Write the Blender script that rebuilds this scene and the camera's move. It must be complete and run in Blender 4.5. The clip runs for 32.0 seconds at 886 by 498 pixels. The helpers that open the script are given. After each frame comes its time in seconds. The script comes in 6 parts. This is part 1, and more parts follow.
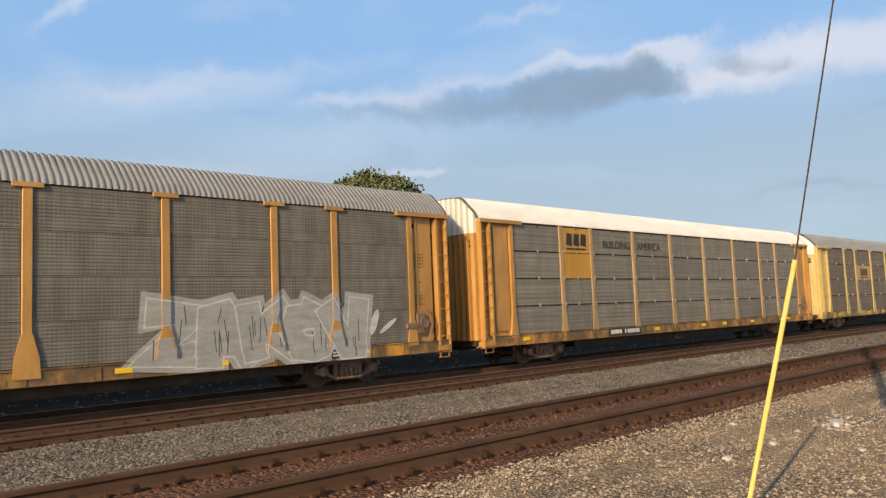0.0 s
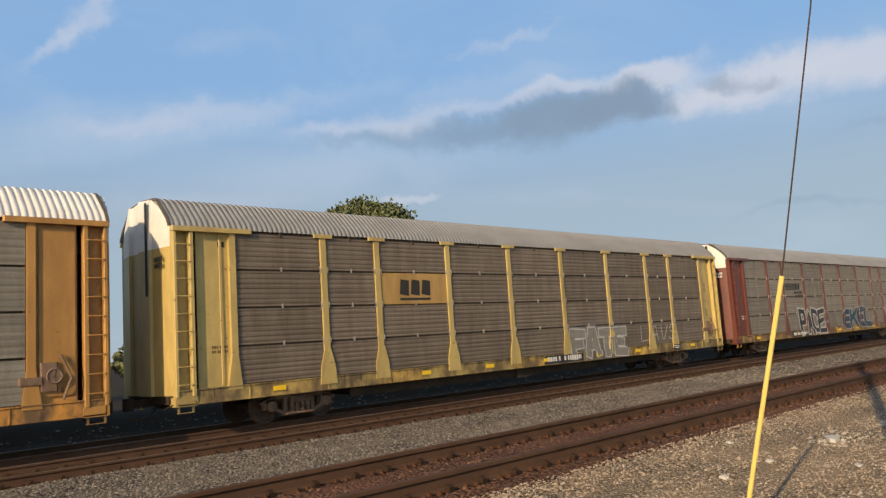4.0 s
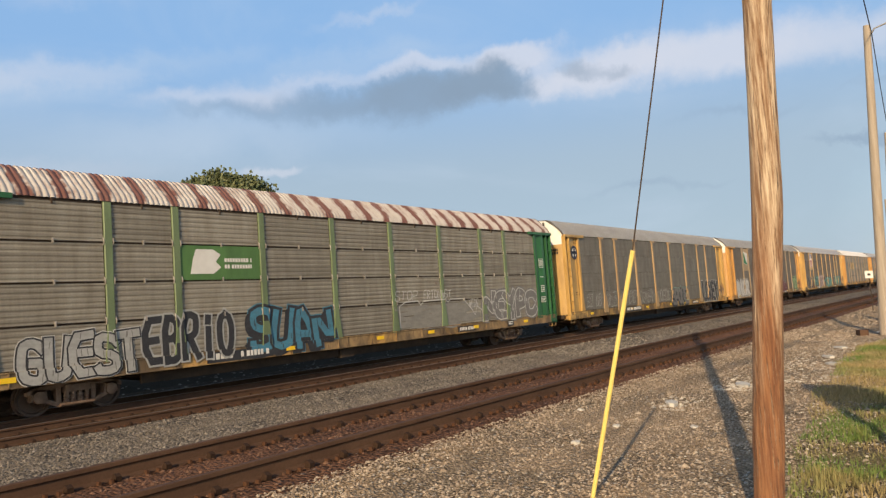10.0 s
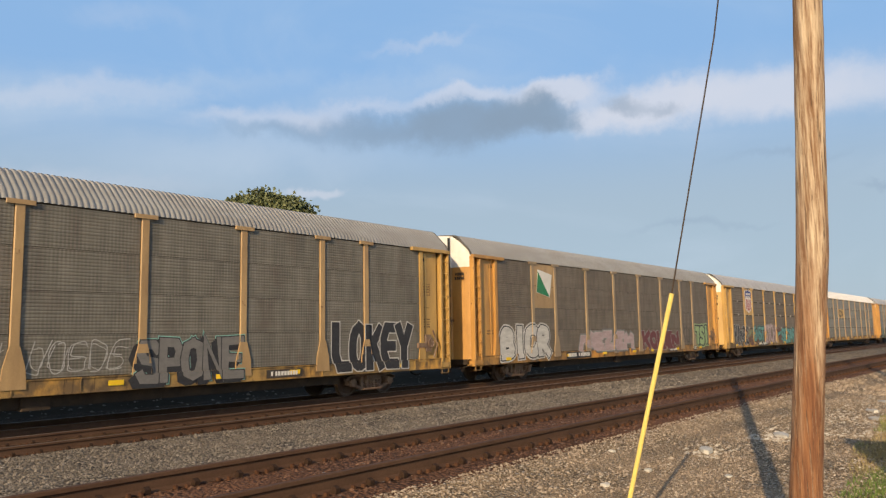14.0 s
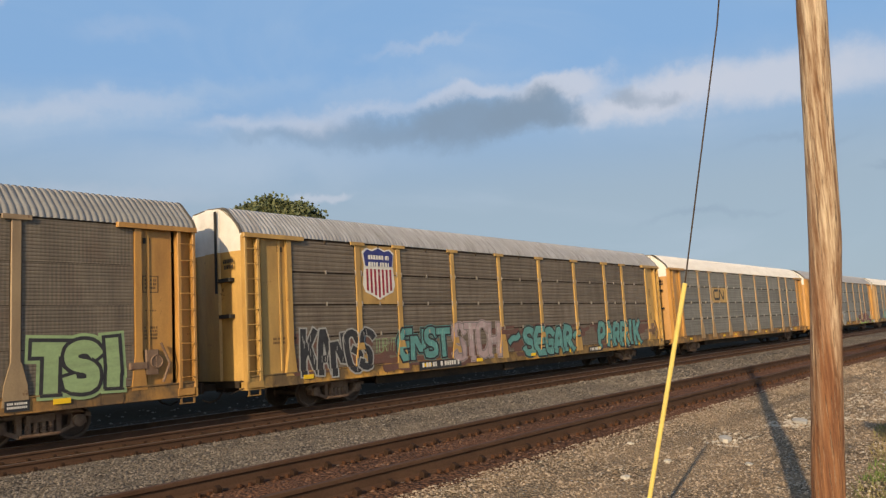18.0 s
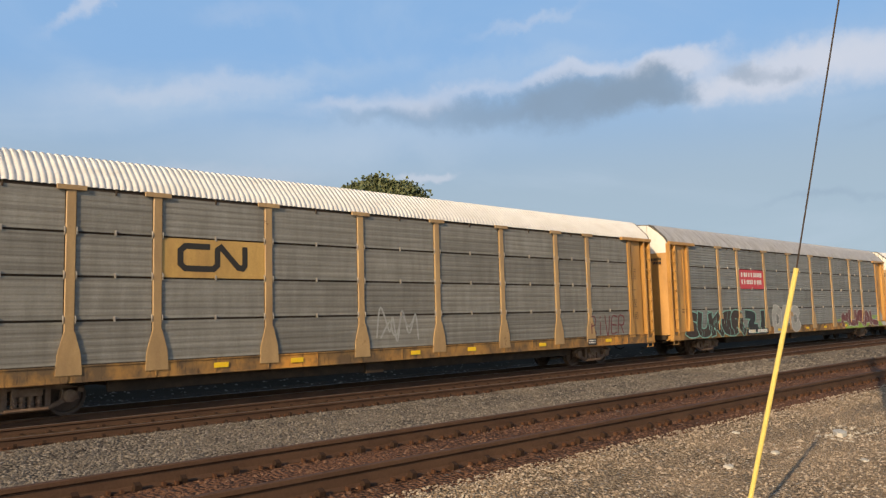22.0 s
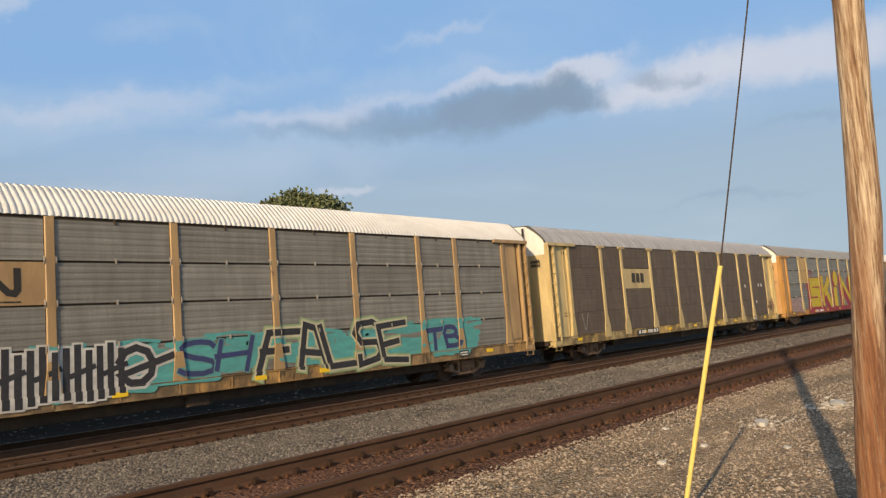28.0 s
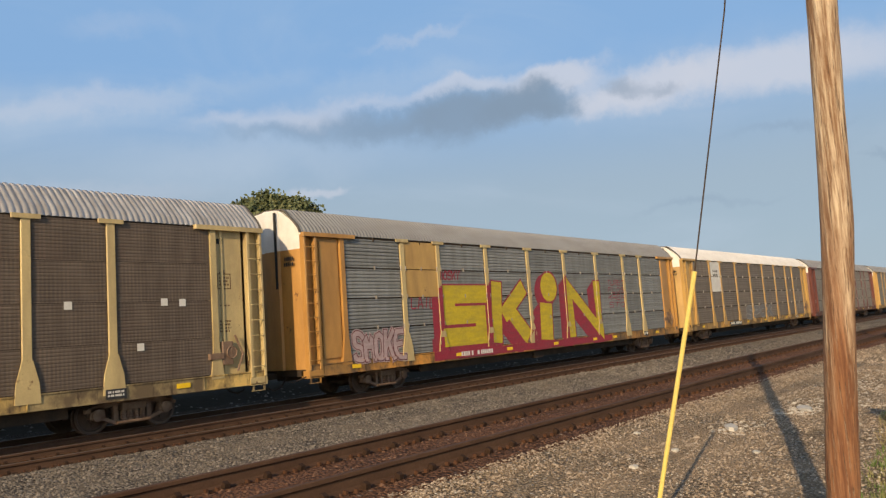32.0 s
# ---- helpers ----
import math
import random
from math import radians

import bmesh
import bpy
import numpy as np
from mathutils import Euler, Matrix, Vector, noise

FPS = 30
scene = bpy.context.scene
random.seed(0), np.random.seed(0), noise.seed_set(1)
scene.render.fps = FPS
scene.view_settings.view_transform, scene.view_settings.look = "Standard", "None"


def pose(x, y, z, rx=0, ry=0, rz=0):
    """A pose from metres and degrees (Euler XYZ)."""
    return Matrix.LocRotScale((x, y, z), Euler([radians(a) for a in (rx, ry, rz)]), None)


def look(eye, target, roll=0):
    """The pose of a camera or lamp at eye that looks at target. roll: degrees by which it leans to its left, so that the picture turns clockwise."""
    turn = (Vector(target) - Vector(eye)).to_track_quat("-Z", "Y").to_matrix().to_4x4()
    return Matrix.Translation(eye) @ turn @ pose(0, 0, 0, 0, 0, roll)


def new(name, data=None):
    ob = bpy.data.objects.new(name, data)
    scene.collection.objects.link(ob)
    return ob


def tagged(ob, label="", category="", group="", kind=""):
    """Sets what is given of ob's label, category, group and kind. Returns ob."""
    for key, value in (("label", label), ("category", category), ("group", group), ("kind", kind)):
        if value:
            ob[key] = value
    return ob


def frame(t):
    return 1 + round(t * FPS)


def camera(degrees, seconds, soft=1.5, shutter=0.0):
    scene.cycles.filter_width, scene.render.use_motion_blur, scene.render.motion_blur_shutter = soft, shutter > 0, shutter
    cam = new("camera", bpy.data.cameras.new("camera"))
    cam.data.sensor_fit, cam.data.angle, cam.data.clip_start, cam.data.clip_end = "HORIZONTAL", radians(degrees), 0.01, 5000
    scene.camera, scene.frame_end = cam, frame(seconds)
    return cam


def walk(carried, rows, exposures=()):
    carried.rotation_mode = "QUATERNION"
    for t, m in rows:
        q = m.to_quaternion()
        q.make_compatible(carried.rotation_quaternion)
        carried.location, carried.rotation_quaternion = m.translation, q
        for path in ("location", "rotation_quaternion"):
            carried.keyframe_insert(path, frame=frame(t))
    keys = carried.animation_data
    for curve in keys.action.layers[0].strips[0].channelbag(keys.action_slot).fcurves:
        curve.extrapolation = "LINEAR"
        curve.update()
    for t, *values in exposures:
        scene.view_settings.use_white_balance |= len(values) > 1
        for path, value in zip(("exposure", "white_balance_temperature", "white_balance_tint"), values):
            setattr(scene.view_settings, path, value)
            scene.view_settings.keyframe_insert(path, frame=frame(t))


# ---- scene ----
ROWS = [
    (0, -0.018, 0.001, 1.878, -43.19, 4.94, 2.33), (0.5, -0.019, 0.007, 1.882, -43.76, 5.30, 2.22), (1, -0.022, 0.016, 1.890, -43.98, 5.44, 2.80),
    (1.5, -0.018, 0.001, 1.879, -43.94, 5.69, 2.97), (2, -0.014, -0.014, 1.870, -42.72, 6.22, 4.29), (2.5, -0.011, -0.026, 1.865, -43.12, 7.26, 3.47),
    (3, -0.009, -0.032, 1.864, -44.60, 7.55, 2.32), (3.5, -0.008, -0.039, 1.865, -44.35, 7.03, 3.61), (5.5, -0.004, -0.064, 1.872, -39.33, 6.90, 2.67),
    (6, -0.002, -0.069, 1.871, -36.89, 6.66, 4.11), (6.5, -0.000, -0.060, 1.874, -39.31, 6.11, 4.56), (7, 0.003, -0.031, 1.882, -46.84, 5.15, 3.74),
    (7.5, 0.009, -0.011, 1.883, -49.01, 4.86, 4.01), (8, 0.016, 0.001, 1.876, -50.49, 4.94, 3.18), (8.5, 0.024, 0.012, 1.866, -53.05, 4.87, 4.23),
    (9, 0.037, 0.011, 1.858, -56.13, 4.34, 2.89), (9.5, 0.044, 0.008, 1.852, -56.45, 4.42, 3.99), (10, 0.039, 0.013, 1.846, -53.83, 4.33, 4.12),
    (10.5, 0.038, 0.012, 1.857, -52.68, 4.39, 4.30), (11, 0.038, 0.009, 1.866, -51.90, 4.88, 4.43), (11.5, 0.035, 0.004, 1.872, -50.93, 5.05, 4.17),
    (12, 0.030, -0.001, 1.881, -50.35, 5.02, 3.97), (12.5, 0.027, -0.005, 1.882, -50.07, 5.35, 3.86), (13, 0.024, -0.007, 1.882, -50.10, 5.80, 3.60),
    (13.5, 0.023, -0.005, 1.881, -50.28, 6.18, 3.43), (14, 0.025, 0.002, 1.877, -51.28, 6.56, 1.00), (14.5, 0.027, 0.019, 1.870, -54.74, 6.93, 1.31),
    (15, 0.027, 0.031, 1.867, -55.67, 7.29, 0.10), (15.5, 0.024, 0.034, 1.864, -55.62, 7.66, 1.06), (17.5, 0.007, 0.024, 1.867, -53.96, 7.09, 4.77),
    (18, 0.001, 0.004, 1.872, -50.32, 6.56, 3.20), (18.5, -0.006, -0.016, 1.876, -48.58, 6.28, 3.35), (19, -0.010, -0.033, 1.877, -47.44, 6.55, 3.20),
    (19.5, -0.012, -0.048, 1.873, -46.56, 6.60, 2.86), (20, -0.010, -0.059, 1.865, -46.08, 6.38, 3.09), (20.5, -0.010, -0.056, 1.863, -45.67, 6.27, 3.35),
    (21, -0.009, -0.055, 1.861, -45.00, 6.01, 2.47), (21.5, -0.008, -0.053, 1.859, -43.69, 5.86, 2.50), (22, -0.007, -0.050, 1.858, -42.68, 5.38, 1.50),
    (22.5, -0.007, -0.044, 1.858, -43.04, 5.27, 1.52), (23, -0.008, -0.038, 1.858, -43.09, 4.84, 0.62), (23.5, -0.010, -0.032, 1.856, -43.16, 5.43, 0.59),
    (24, -0.011, -0.027, 1.856, -43.26, 5.54, 1.71), (24.5, -0.012, -0.022, 1.855, -43.41, 6.01, 1.58), (26.5, -0.017, 0.001, 1.849, -39.70, 4.85, 3.89),
    (27, -0.025, 0.035, 1.861, -46.04, 5.48, 3.90), (27.5, -0.024, 0.047, 1.869, -47.90, 5.82, 4.21), (28, -0.022, 0.052, 1.873, -48.30, 5.91, 4.48),
    (28.5, -0.020, 0.053, 1.873, -48.40, 5.91, 4.02), (29, -0.019, 0.054, 1.872, -47.95, 6.15, 2.30), (29.5, -0.017, 0.054, 1.868, -48.96, 7.37, 2.78),
    (30, -0.017, 0.058, 1.867, -49.48, 7.34, 3.39), (30.5, -0.017, 0.065, 1.869, -49.40, 6.41, 3.84), (31, -0.018, 0.075, 1.870, -50.23, 6.42, 4.50),
    (31.5, -0.019, 0.085, 1.870, -50.60, 6.47, 4.69), (32, -0.021, 0.098, 1.870, -50.46, 6.03, 4.01),
]
cam = camera(60.5, 32.0, soft=1.35)
walk(cam, [(t, pose(x, y, z, 90 + pitch, roll, yaw)) for t, x, y, z, yaw, pitch, roll in ROWS],
     exposures=[(t, e + 0.03, 6850, 10) for t, e in ((0, 0.18), (1.5, 0.08), (3, -0.03), (6, 0.05), (8, 0.14), (10, 0.11), (13, 0.14), (14, 0.08), (15, -0.09), (18, -0.08), (21, 0.0), (24, 0.07), (28, 0.02), (32, -0.05))])

# ---- daylight ----
SUN_EL, SUN_AZ = 22.0, 20.6      # height of the sun; heading of its rays from +x towards +y
sun = new("sun", bpy.data.lights.new("sun", "SUN"))
sun.data.energy, sun.data.angle, sun.data.color = 4.55, radians(0.6), (1.0, 0.77, 0.50)
ray_dir = Vector((math.cos(radians(SUN_AZ)) * math.cos(radians(SUN_EL)),
                  math.sin(radians(SUN_AZ)) * math.cos(radians(SUN_EL)), -math.sin(radians(SUN_EL))))
sun.matrix_world = look((-60, -25, 40), Vector((-60, -25, 40)) + ray_dir)


def direction(az, el):
    """Unit vector at az degrees from +y towards +x, el degrees up."""
    a, e = radians(az), radians(el)
    return (math.sin(a) * math.cos(e), math.cos(a) * math.cos(e), math.sin(e))


def sky():
    w = bpy.data.worlds.new("sky")
    scene.world = w
    w.use_nodes = True
    nt = w.node_tree
    nt.nodes.clear()
    N = lambda kind, **k: add_node(nt, kind, **k)
    L = nt.links.new
    out, bg = N("ShaderNodeOutputWorld"), N("ShaderNodeBackground")
    st = N("ShaderNodeTexSky", sky_type="NISHITA", sun_disc=False)
    st.sun_elevation = radians(SUN_EL)
    st.sun_rotation = radians(270 - SUN_AZ)
    st.air_density, st.dust_density, st.ozone_density = 1.0, 0.8, 2.2
    co = N("ShaderNodeTexCoord")
    L(out.inputs[0], bg.outputs[0])
    bg.inputs["Strength"].default_value = 0.145
    # wisps: noise stretched sideways, thinner overhead
    def math_(op, a, b=None, clamp=False):
        n = N("ShaderNodeMath", operation=op, use_clamp=clamp)
        for i, v in enumerate((a, b)):
            if v is None:
                continue
            if isinstance(v, (int, float)):
                n.inputs[i].default_value = v
            else:
                L(v, n.inputs[i])
        return n.outputs[0]
    def cloud_noise(scale, stretch, detail, turn=0.0, off=(0, 0, 0), warp=0.6):
        mp = N("ShaderNodeMapping")
        mp.inputs["Rotation"].default_value = (0, radians(turn), radians(46))
        mp.inputs["Scale"].default_value = stretch
        mp.inputs["Location"].default_value = off
        L(co.outputs["Generated"], mp.inputs[0])
        n = N("ShaderNodeTexNoise")
        n.inputs["Scale"].default_value, n.inputs["Detail"].default_value, n.inputs["Roughness"].default_value = scale, detail, 0.55
        n.inputs["Distortion"].default_value = warp
        L(mp.outputs[0], n.inputs["Vector"])
        return n.outputs["Fac"]
    def ramp(v, a, b):
        r = N("ShaderNodeMapRange", interpolation_type="SMOOTHSTEP")
        r.inputs["From Min"].default_value, r.inputs["From Max"].default_value = a, b
        L(v, r.inputs["Value"])
        return r.outputs[0]
    # directions bent by fine turbulence, so that the clouds have torn rims
    torn = N("ShaderNodeTexNoise")
    torn.inputs["Scale"].default_value, torn.inputs["Detail"].default_value, torn.inputs["Roughness"].default_value = 13.0, 9.0, 0.62
    L(co.outputs["Generated"], torn.inputs["Vector"])
    centred, scaled, bent = N("ShaderNodeVectorMath"), N("ShaderNodeVectorMath"), N("ShaderNodeVectorMath")
    centred.operation, scaled.operation = "SUBTRACT", "MULTIPLY"
    centred.inputs[1].default_value, scaled.inputs[1].default_value = (0.5, 0.5, 0.5), (0.105, 0.105, 0.068)
    L(torn.outputs["Color"], centred.inputs[0])
    L(centred.outputs[0], scaled.inputs[0])
    L(co.outputs["Generated"], bent.inputs[0])
    L(scaled.outputs[0], bent.inputs[1])
    def blob(az, el, wide, high, tilt, inner=0.25):
        """Mask of one cloud: an ellipse round a direction, with a ragged rim."""
        q = look((0, 0, 0), direction(az, el), tilt).to_quaternion().inverted().to_euler("XYZ")
        mp = N("ShaderNodeMapping", vector_type="POINT")
        mp.inputs["Rotation"].default_value = q
        L(bent.outputs[0], mp.inputs[0])
        sp = N("ShaderNodeSeparateXYZ")
        L(mp.outputs[0], sp.inputs[0])
        x, y = math_("DIVIDE", sp.outputs[0], math.tan(radians(wide))), math_("DIVIDE", sp.outputs[1], math.tan(radians(high)))
        d = math_("SQRT", math_("ADD", math_("MULTIPLY", x, x), math_("MULTIPLY", y, y)))
        front = math_("LESS_THAN", sp.outputs[2], 0.0)
        return math_("MULTIPLY", math_("SUBTRACT", 1.0, ramp(d, inner, 1.0)), front)
    def mixed(fac, a, colour):
        m = N("ShaderNodeMix", data_type="RGBA")
        L(fac, m.inputs["Factor"])
        if isinstance(a, tuple):
            m.inputs[6].default_value = (*a, 1)
        else:
            L(a, m.inputs[6])
        if isinstance(colour, tuple):
            m.inputs[7].default_value = (*colour, 1)
        else:
            L(colour, m.inputs[7])
        return m.outputs[2]
    col = st.outputs[0]
    height = N("ShaderNodeSeparateXYZ")
    L(co.outputs["Generated"], height.inputs[0])
    # the open sky before the camera: hazy below the clouds, clear blue above them
    open_sky = mixed(ramp(height.outputs[2], 0.15, 0.34), (2.36, 3.14, 4.02), (1.66, 3.05, 5.25))
    far_side = math_("MULTIPLY", blob(45, 8, 44, 50, 0, 0.6), math_("SUBTRACT", 1.0, ramp(height.outputs[2], 0.45, 0.85)))
    col = mixed(math_("MULTIPLY", far_side, 0.92), col, open_sky)
    veil = ramp(cloud_noise(2.2, (1.0, 1.0, 3.2), 7.0, 8.0, (0.3, 0.1, 0.0), 0.9), 0.46, 0.80)
    col = mixed(math_("MULTIPLY", veil, 0.34), col, (3.5, 4.3, 5.4))
    for az, el, wide, high, tilt, strength in ((20, 15.8, 14, 3.2, 6, 0.38), (34, 18.2, 10, 1.5, 12, 0.30), (36, 13.4, 18, 3.0, 3, 0.42), (72, 16.5, 22, 4.0, 0, 0.25), (48, 18.6, 14, 1.6, 6, 0.30)):
        col = mixed(math_("MULTIPLY", blob(az, el, wide, high, tilt, 0.0), strength), col, (3.3, 4.1, 5.2))
    # white cloud
    for az, el, wide, high, tilt, strength, inner in (
            (68.0, 16.5, 7.5, 2.1, 4, 0.85, 0.3), (76.5, 16.2, 9, 2.3, 2, 0.80, 0.3), (86, 15.5, 8, 2.2, -2, 0.6, 0.2), (60.5, 17.9, 5.5, 1.4, 4, 0.80, 0.3), (53.5, 17.9, 6.5, 1.0, 6, 0.65, 0.2), (63.4, 16.2, 2.4, 1.5, 0, 0.6, 0.3),
            (40.5, 16.4, 6.5, 1.5, 3, 0.62, 0.0), (35.0, 16.0, 4.0, 0.9, 3, 0.4, 0.0), (46, 17.4, 6, 0.9, 5, 0.45, 0.0), (24.5, 16.7, 11, 1.2, 7, 0.38, 0.0), (17.5, 22.2, 4.5, 1.0, 38, 0.55, 0.0), (20.0, 24.5, 4.0, 0.9, 30, 0.4, 0.0), (28, 22.2, 6, 1.2, 4, 0.16, 0.0),
            (50, 21.9, 6, 0.7, 14, 0.30, 0.0), (41.5, 10.9, 3.6, 0.6, 0, 0.55, 0.2), (27, 10.8, 13, 1.4, 2, 0.25, 0.0)):
        col = mixed(math_("MULTIPLY", blob(az, el, wide, high, tilt, inner), strength), col, (4.15, 4.50, 5.35))
    # slate undersides
    for az, el, wide, high, tilt, strength, inner in (
            (57.8, 16.25, 5.2, 2.3, 3, 0.85, 0.30), (60.0, 16.3, 3.2, 1.6, 0, 0.55, 0.3), (53.2, 15.7, 6.2, 2.4, 4, 0.78, 0.25), (48.6, 15.9, 6.6, 1.9, 5, 0.60, 0.15), (43.2, 15.5, 6.5, 1.7, 3, 0.50, 0.0), (38.0, 15.2, 5.0, 1.0, 2, 0.36, 0.0), (58.5, 15.3, 4.0, 1.2, 3, 0.35, 0.1),
            (65.6, 16.9, 2.0, 1.0, -8, 0.55, 0.1), (67.9, 16.1, 2.4, 0.7, -12, 0.45, 0.0)):
        col = mixed(math_("MULTIPLY", blob(az, el, wide, high, tilt, inner), strength), col, (1.58, 2.22, 3.10))
    for az, el, wide, high, tilt, strength in ((84, 9.0, 5, 0.5, -2, 0.5), (76, 12.0, 6, 0.6, 0, 0.25), (88, 12.5, 5, 0.5, 2, 0.4), (70, 7.5, 7, 0.5, 0, 0.25)):
        col = mixed(math_("MULTIPLY", blob(az, el, wide, high, tilt, 0.0), strength), col, (1.55, 2.2, 3.2))
    L(col, bg.inputs["Color"])


def add_node(nt, kind, **k):
    n = nt.nodes.new(kind)
    if "operation" in k:
        n.operation = k["operation"]
    if "use_clamp" in k:
        n.use_clamp = k["use_clamp"]
    if "data_type" in k:
        n.data_type = k["data_type"]
    if "interpolation_type" in k:
        n.interpolation_type = k["interpolation_type"]
    if "vector_type" in k:
        n.vector_type = k["vector_type"]
    if "sky_type" in k:
        n.sky_type, n.sun_disc = k["sky_type"], k["sun_disc"]
    return n

# ---- materials ----
def node_mat(name):
    m = bpy.data.materials.new(name)
    m.use_nodes = True
    nt = m.node_tree
    return m, nt, nt.nodes["Principled BSDF"], nt.links.new


def tex(nt, coord, scale, detail=4.0, rough=0.55, stretch=(1, 1, 1)):
    mp = nt.nodes.new("ShaderNodeMapping")
    mp.inputs["Scale"].default_value = stretch
    nt.links.new(coord, mp.inputs[0])
    n = nt.nodes.new("ShaderNodeTexNoise")
    n.inputs["Scale"].default_value, n.inputs["Detail"].default_value, n.inputs["Roughness"].default_value = scale, detail, rough
    nt.links.new(mp.outputs[0], n.inputs["Vector"])
    return n.outputs["Fac"]


def remap(nt, v, a, b, lo=0.0, hi=1.0):
    r = nt.nodes.new("ShaderNodeMapRange")
    for key, value in (("From Min", a), ("From Max", b), ("To Min", lo), ("To Max", hi)):
        r.inputs[key].default_value = value
    nt.links.new(v, r.inputs["Value"])
    return r.outputs[0]


def blend(nt, fac, a, b):
    m = nt.nodes.new("ShaderNodeMix")
    m.data_type = "RGBA"
    for slot, v in ((0, fac), (6, a), (7, b)):
        if isinstance(v, tuple):
            m.inputs[slot].default_value = (*v, 1)
        elif isinstance(v, float):
            m.inputs[slot].default_value = v
        else:
            nt.links.new(v, m.inputs[slot])
    return m.outputs[2]


def surface(name, c, dirt, amount=0.5, scale=1.5, grain=30.0, rough=0.6, metal=0.0, bump=0.0, streak=(1, 1, 1), vary=0.0, spots=None, layered=False):
    """Painted or raw surface: a base colour, dirt in broad patches and streaks, fine grain, relief."""
    m, nt, bsdf, L = node_mat(name)
    co = nt.nodes.new("ShaderNodeTexCoord").outputs["Object"]
    if vary:
        info = nt.nodes.new("ShaderNodeObjectInfo")
        ad = nt.nodes.new("ShaderNodeVectorMath")
        sc = nt.nodes.new("ShaderNodeMath")
        sc.operation, sc.inputs[1].default_value = "MULTIPLY", 37.0
        L(info.outputs["Random"], sc.inputs[0])
        L(co, ad.inputs[0])
        L(sc.outputs[0], ad.inputs[1])
        co = ad.outputs[0]
    broad = tex(nt, co, scale, 5.0, 0.6, streak)
    bands = tex(nt, co, 2.4, 5.0, 0.6, (0.10, 1.0, 4.5)) if layered else None
    fine = tex(nt, co, grain, 3.0, 0.6)
    col = blend(nt, remap(nt, broad, 0.36, 0.72, 0.0, amount), c, dirt)
    col = blend(nt, remap(nt, fine, 0.3, 0.75, 0.0, 0.35), col, tuple(0.55 * v for v in c))
    if layered:
        col = blend(nt, remap(nt, bands, 0.38, 0.66, 0.0, 0.5), col, tuple(0.62 * v for v in dirt))
    if spots:
        colour, limit, size = spots
        sp = tex(nt, co, size, 6.0, 0.7)
        col = blend(nt, remap(nt, sp, limit, limit + 0.06), col, colour)
    if vary:
        hv = nt.nodes.new("ShaderNodeHueSaturation")
        L(remap(nt, info.outputs["Random"], 0, 1, 1 - vary, 1 + vary), hv.inputs["Value"])
        L(col, hv.inputs["Color"])
        col = hv.outputs[0]
    L(col, bsdf.inputs["Base Color"])
    bsdf.inputs["Metallic"].default_value = metal
    L(remap(nt, fine, 0.2, 0.8, max(rough - 0.1, 0.05), min(rough + 0.12, 1.0)), bsdf.inputs["Roughness"])
    if bump:
        b = nt.nodes.new("ShaderNodeBump")
        b.inputs["Strength"].default_value, b.inputs["Distance"].default_value = 1.0, bump
        L(fine, b.inputs["Height"])
        L(b.outputs[0], bsdf.inputs["Normal"])
    return m


def stones(name, dark, light, white=0.0, size=14.0, tint=None):
    """Loose stone: cells of their own shade, with relief, crevice shade in the colour, and broad patches."""
    m, nt, bsdf, L = node_mat(name)
    co = nt.nodes.new("ShaderNodeTexCoord").outputs["Object"]
    v = nt.nodes.new("ShaderNodeTexVoronoi")
    v.inputs["Scale"].default_value = size
    L(co, v.inputs["Vector"])
    sep = nt.nodes.new("ShaderNodeSeparateColor")
    L(v.outputs["Color"], sep.inputs[0])
    broad = tex(nt, co, 0.7, 5.0, 0.6)
    col = blend(nt, sep.outputs[0], dark, light)
    if white:
        col = blend(nt, remap(nt, sep.outputs[1], 1 - white, 1 - white + 0.02), col, (0.62, 0.58, 0.5))
    # shade in the gaps between stones, painted into the colour
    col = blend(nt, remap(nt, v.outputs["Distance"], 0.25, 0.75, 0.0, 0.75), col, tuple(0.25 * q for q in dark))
    if tint:
        col = blend(nt, remap(nt, broad, 0.42, 0.62, 0.0, 0.8), col, tint)
    L(col, bsdf.inputs["Base Color"])
    bsdf.inputs["Roughness"].default_value, bsdf.inputs["Specular IOR Level"].default_value = 0.95, 0.15
    b = nt.nodes.new("ShaderNodeBump")
    b.inputs["Strength"].default_value, b.inputs["Distance"].default_value = 1.0, 0.05
    b.invert = True
    L(v.outputs["Distance"], b.inputs["Height"])
    L(b.outputs[0], bsdf.inputs["Normal"])
    return m


def island_mat(name, c1, c2, rough=0.9):
    """For joined small pieces: a shade of its own for each piece."""
    m, nt, bsdf, L = node_mat(name)
    g = nt.nodes.new("ShaderNodeNewGeometry")
    co = nt.nodes.new("ShaderNodeTexCoord").outputs["Object"]
    col = blend(nt, g.outputs["Random Per Island"], c1, c2)
    col = blend(nt, remap(nt, tex(nt, co, 40.0), 0.3, 0.7, 0.0, 0.4), col, tuple(0.5 * v for v in c1))
    L(col, bsdf.inputs["Base Color"])
    bsdf.inputs["Roughness"].default_value = rough
    return m


def glowing(name, c, strength):
    m, nt, bsdf, L = node_mat(name)
    bsdf.inputs["Base Color"].default_value = (*c, 1)
    bsdf.inputs["Emission Color"].default_value = (*c, 1)
    bsdf.inputs["Emission Strength"].default_value = strength
    return m


def paint(name, c, rough=0.55):
    return surface(name, c, tuple(0.7 * v for v in c), 0.4, 3.0, 60.0, rough)


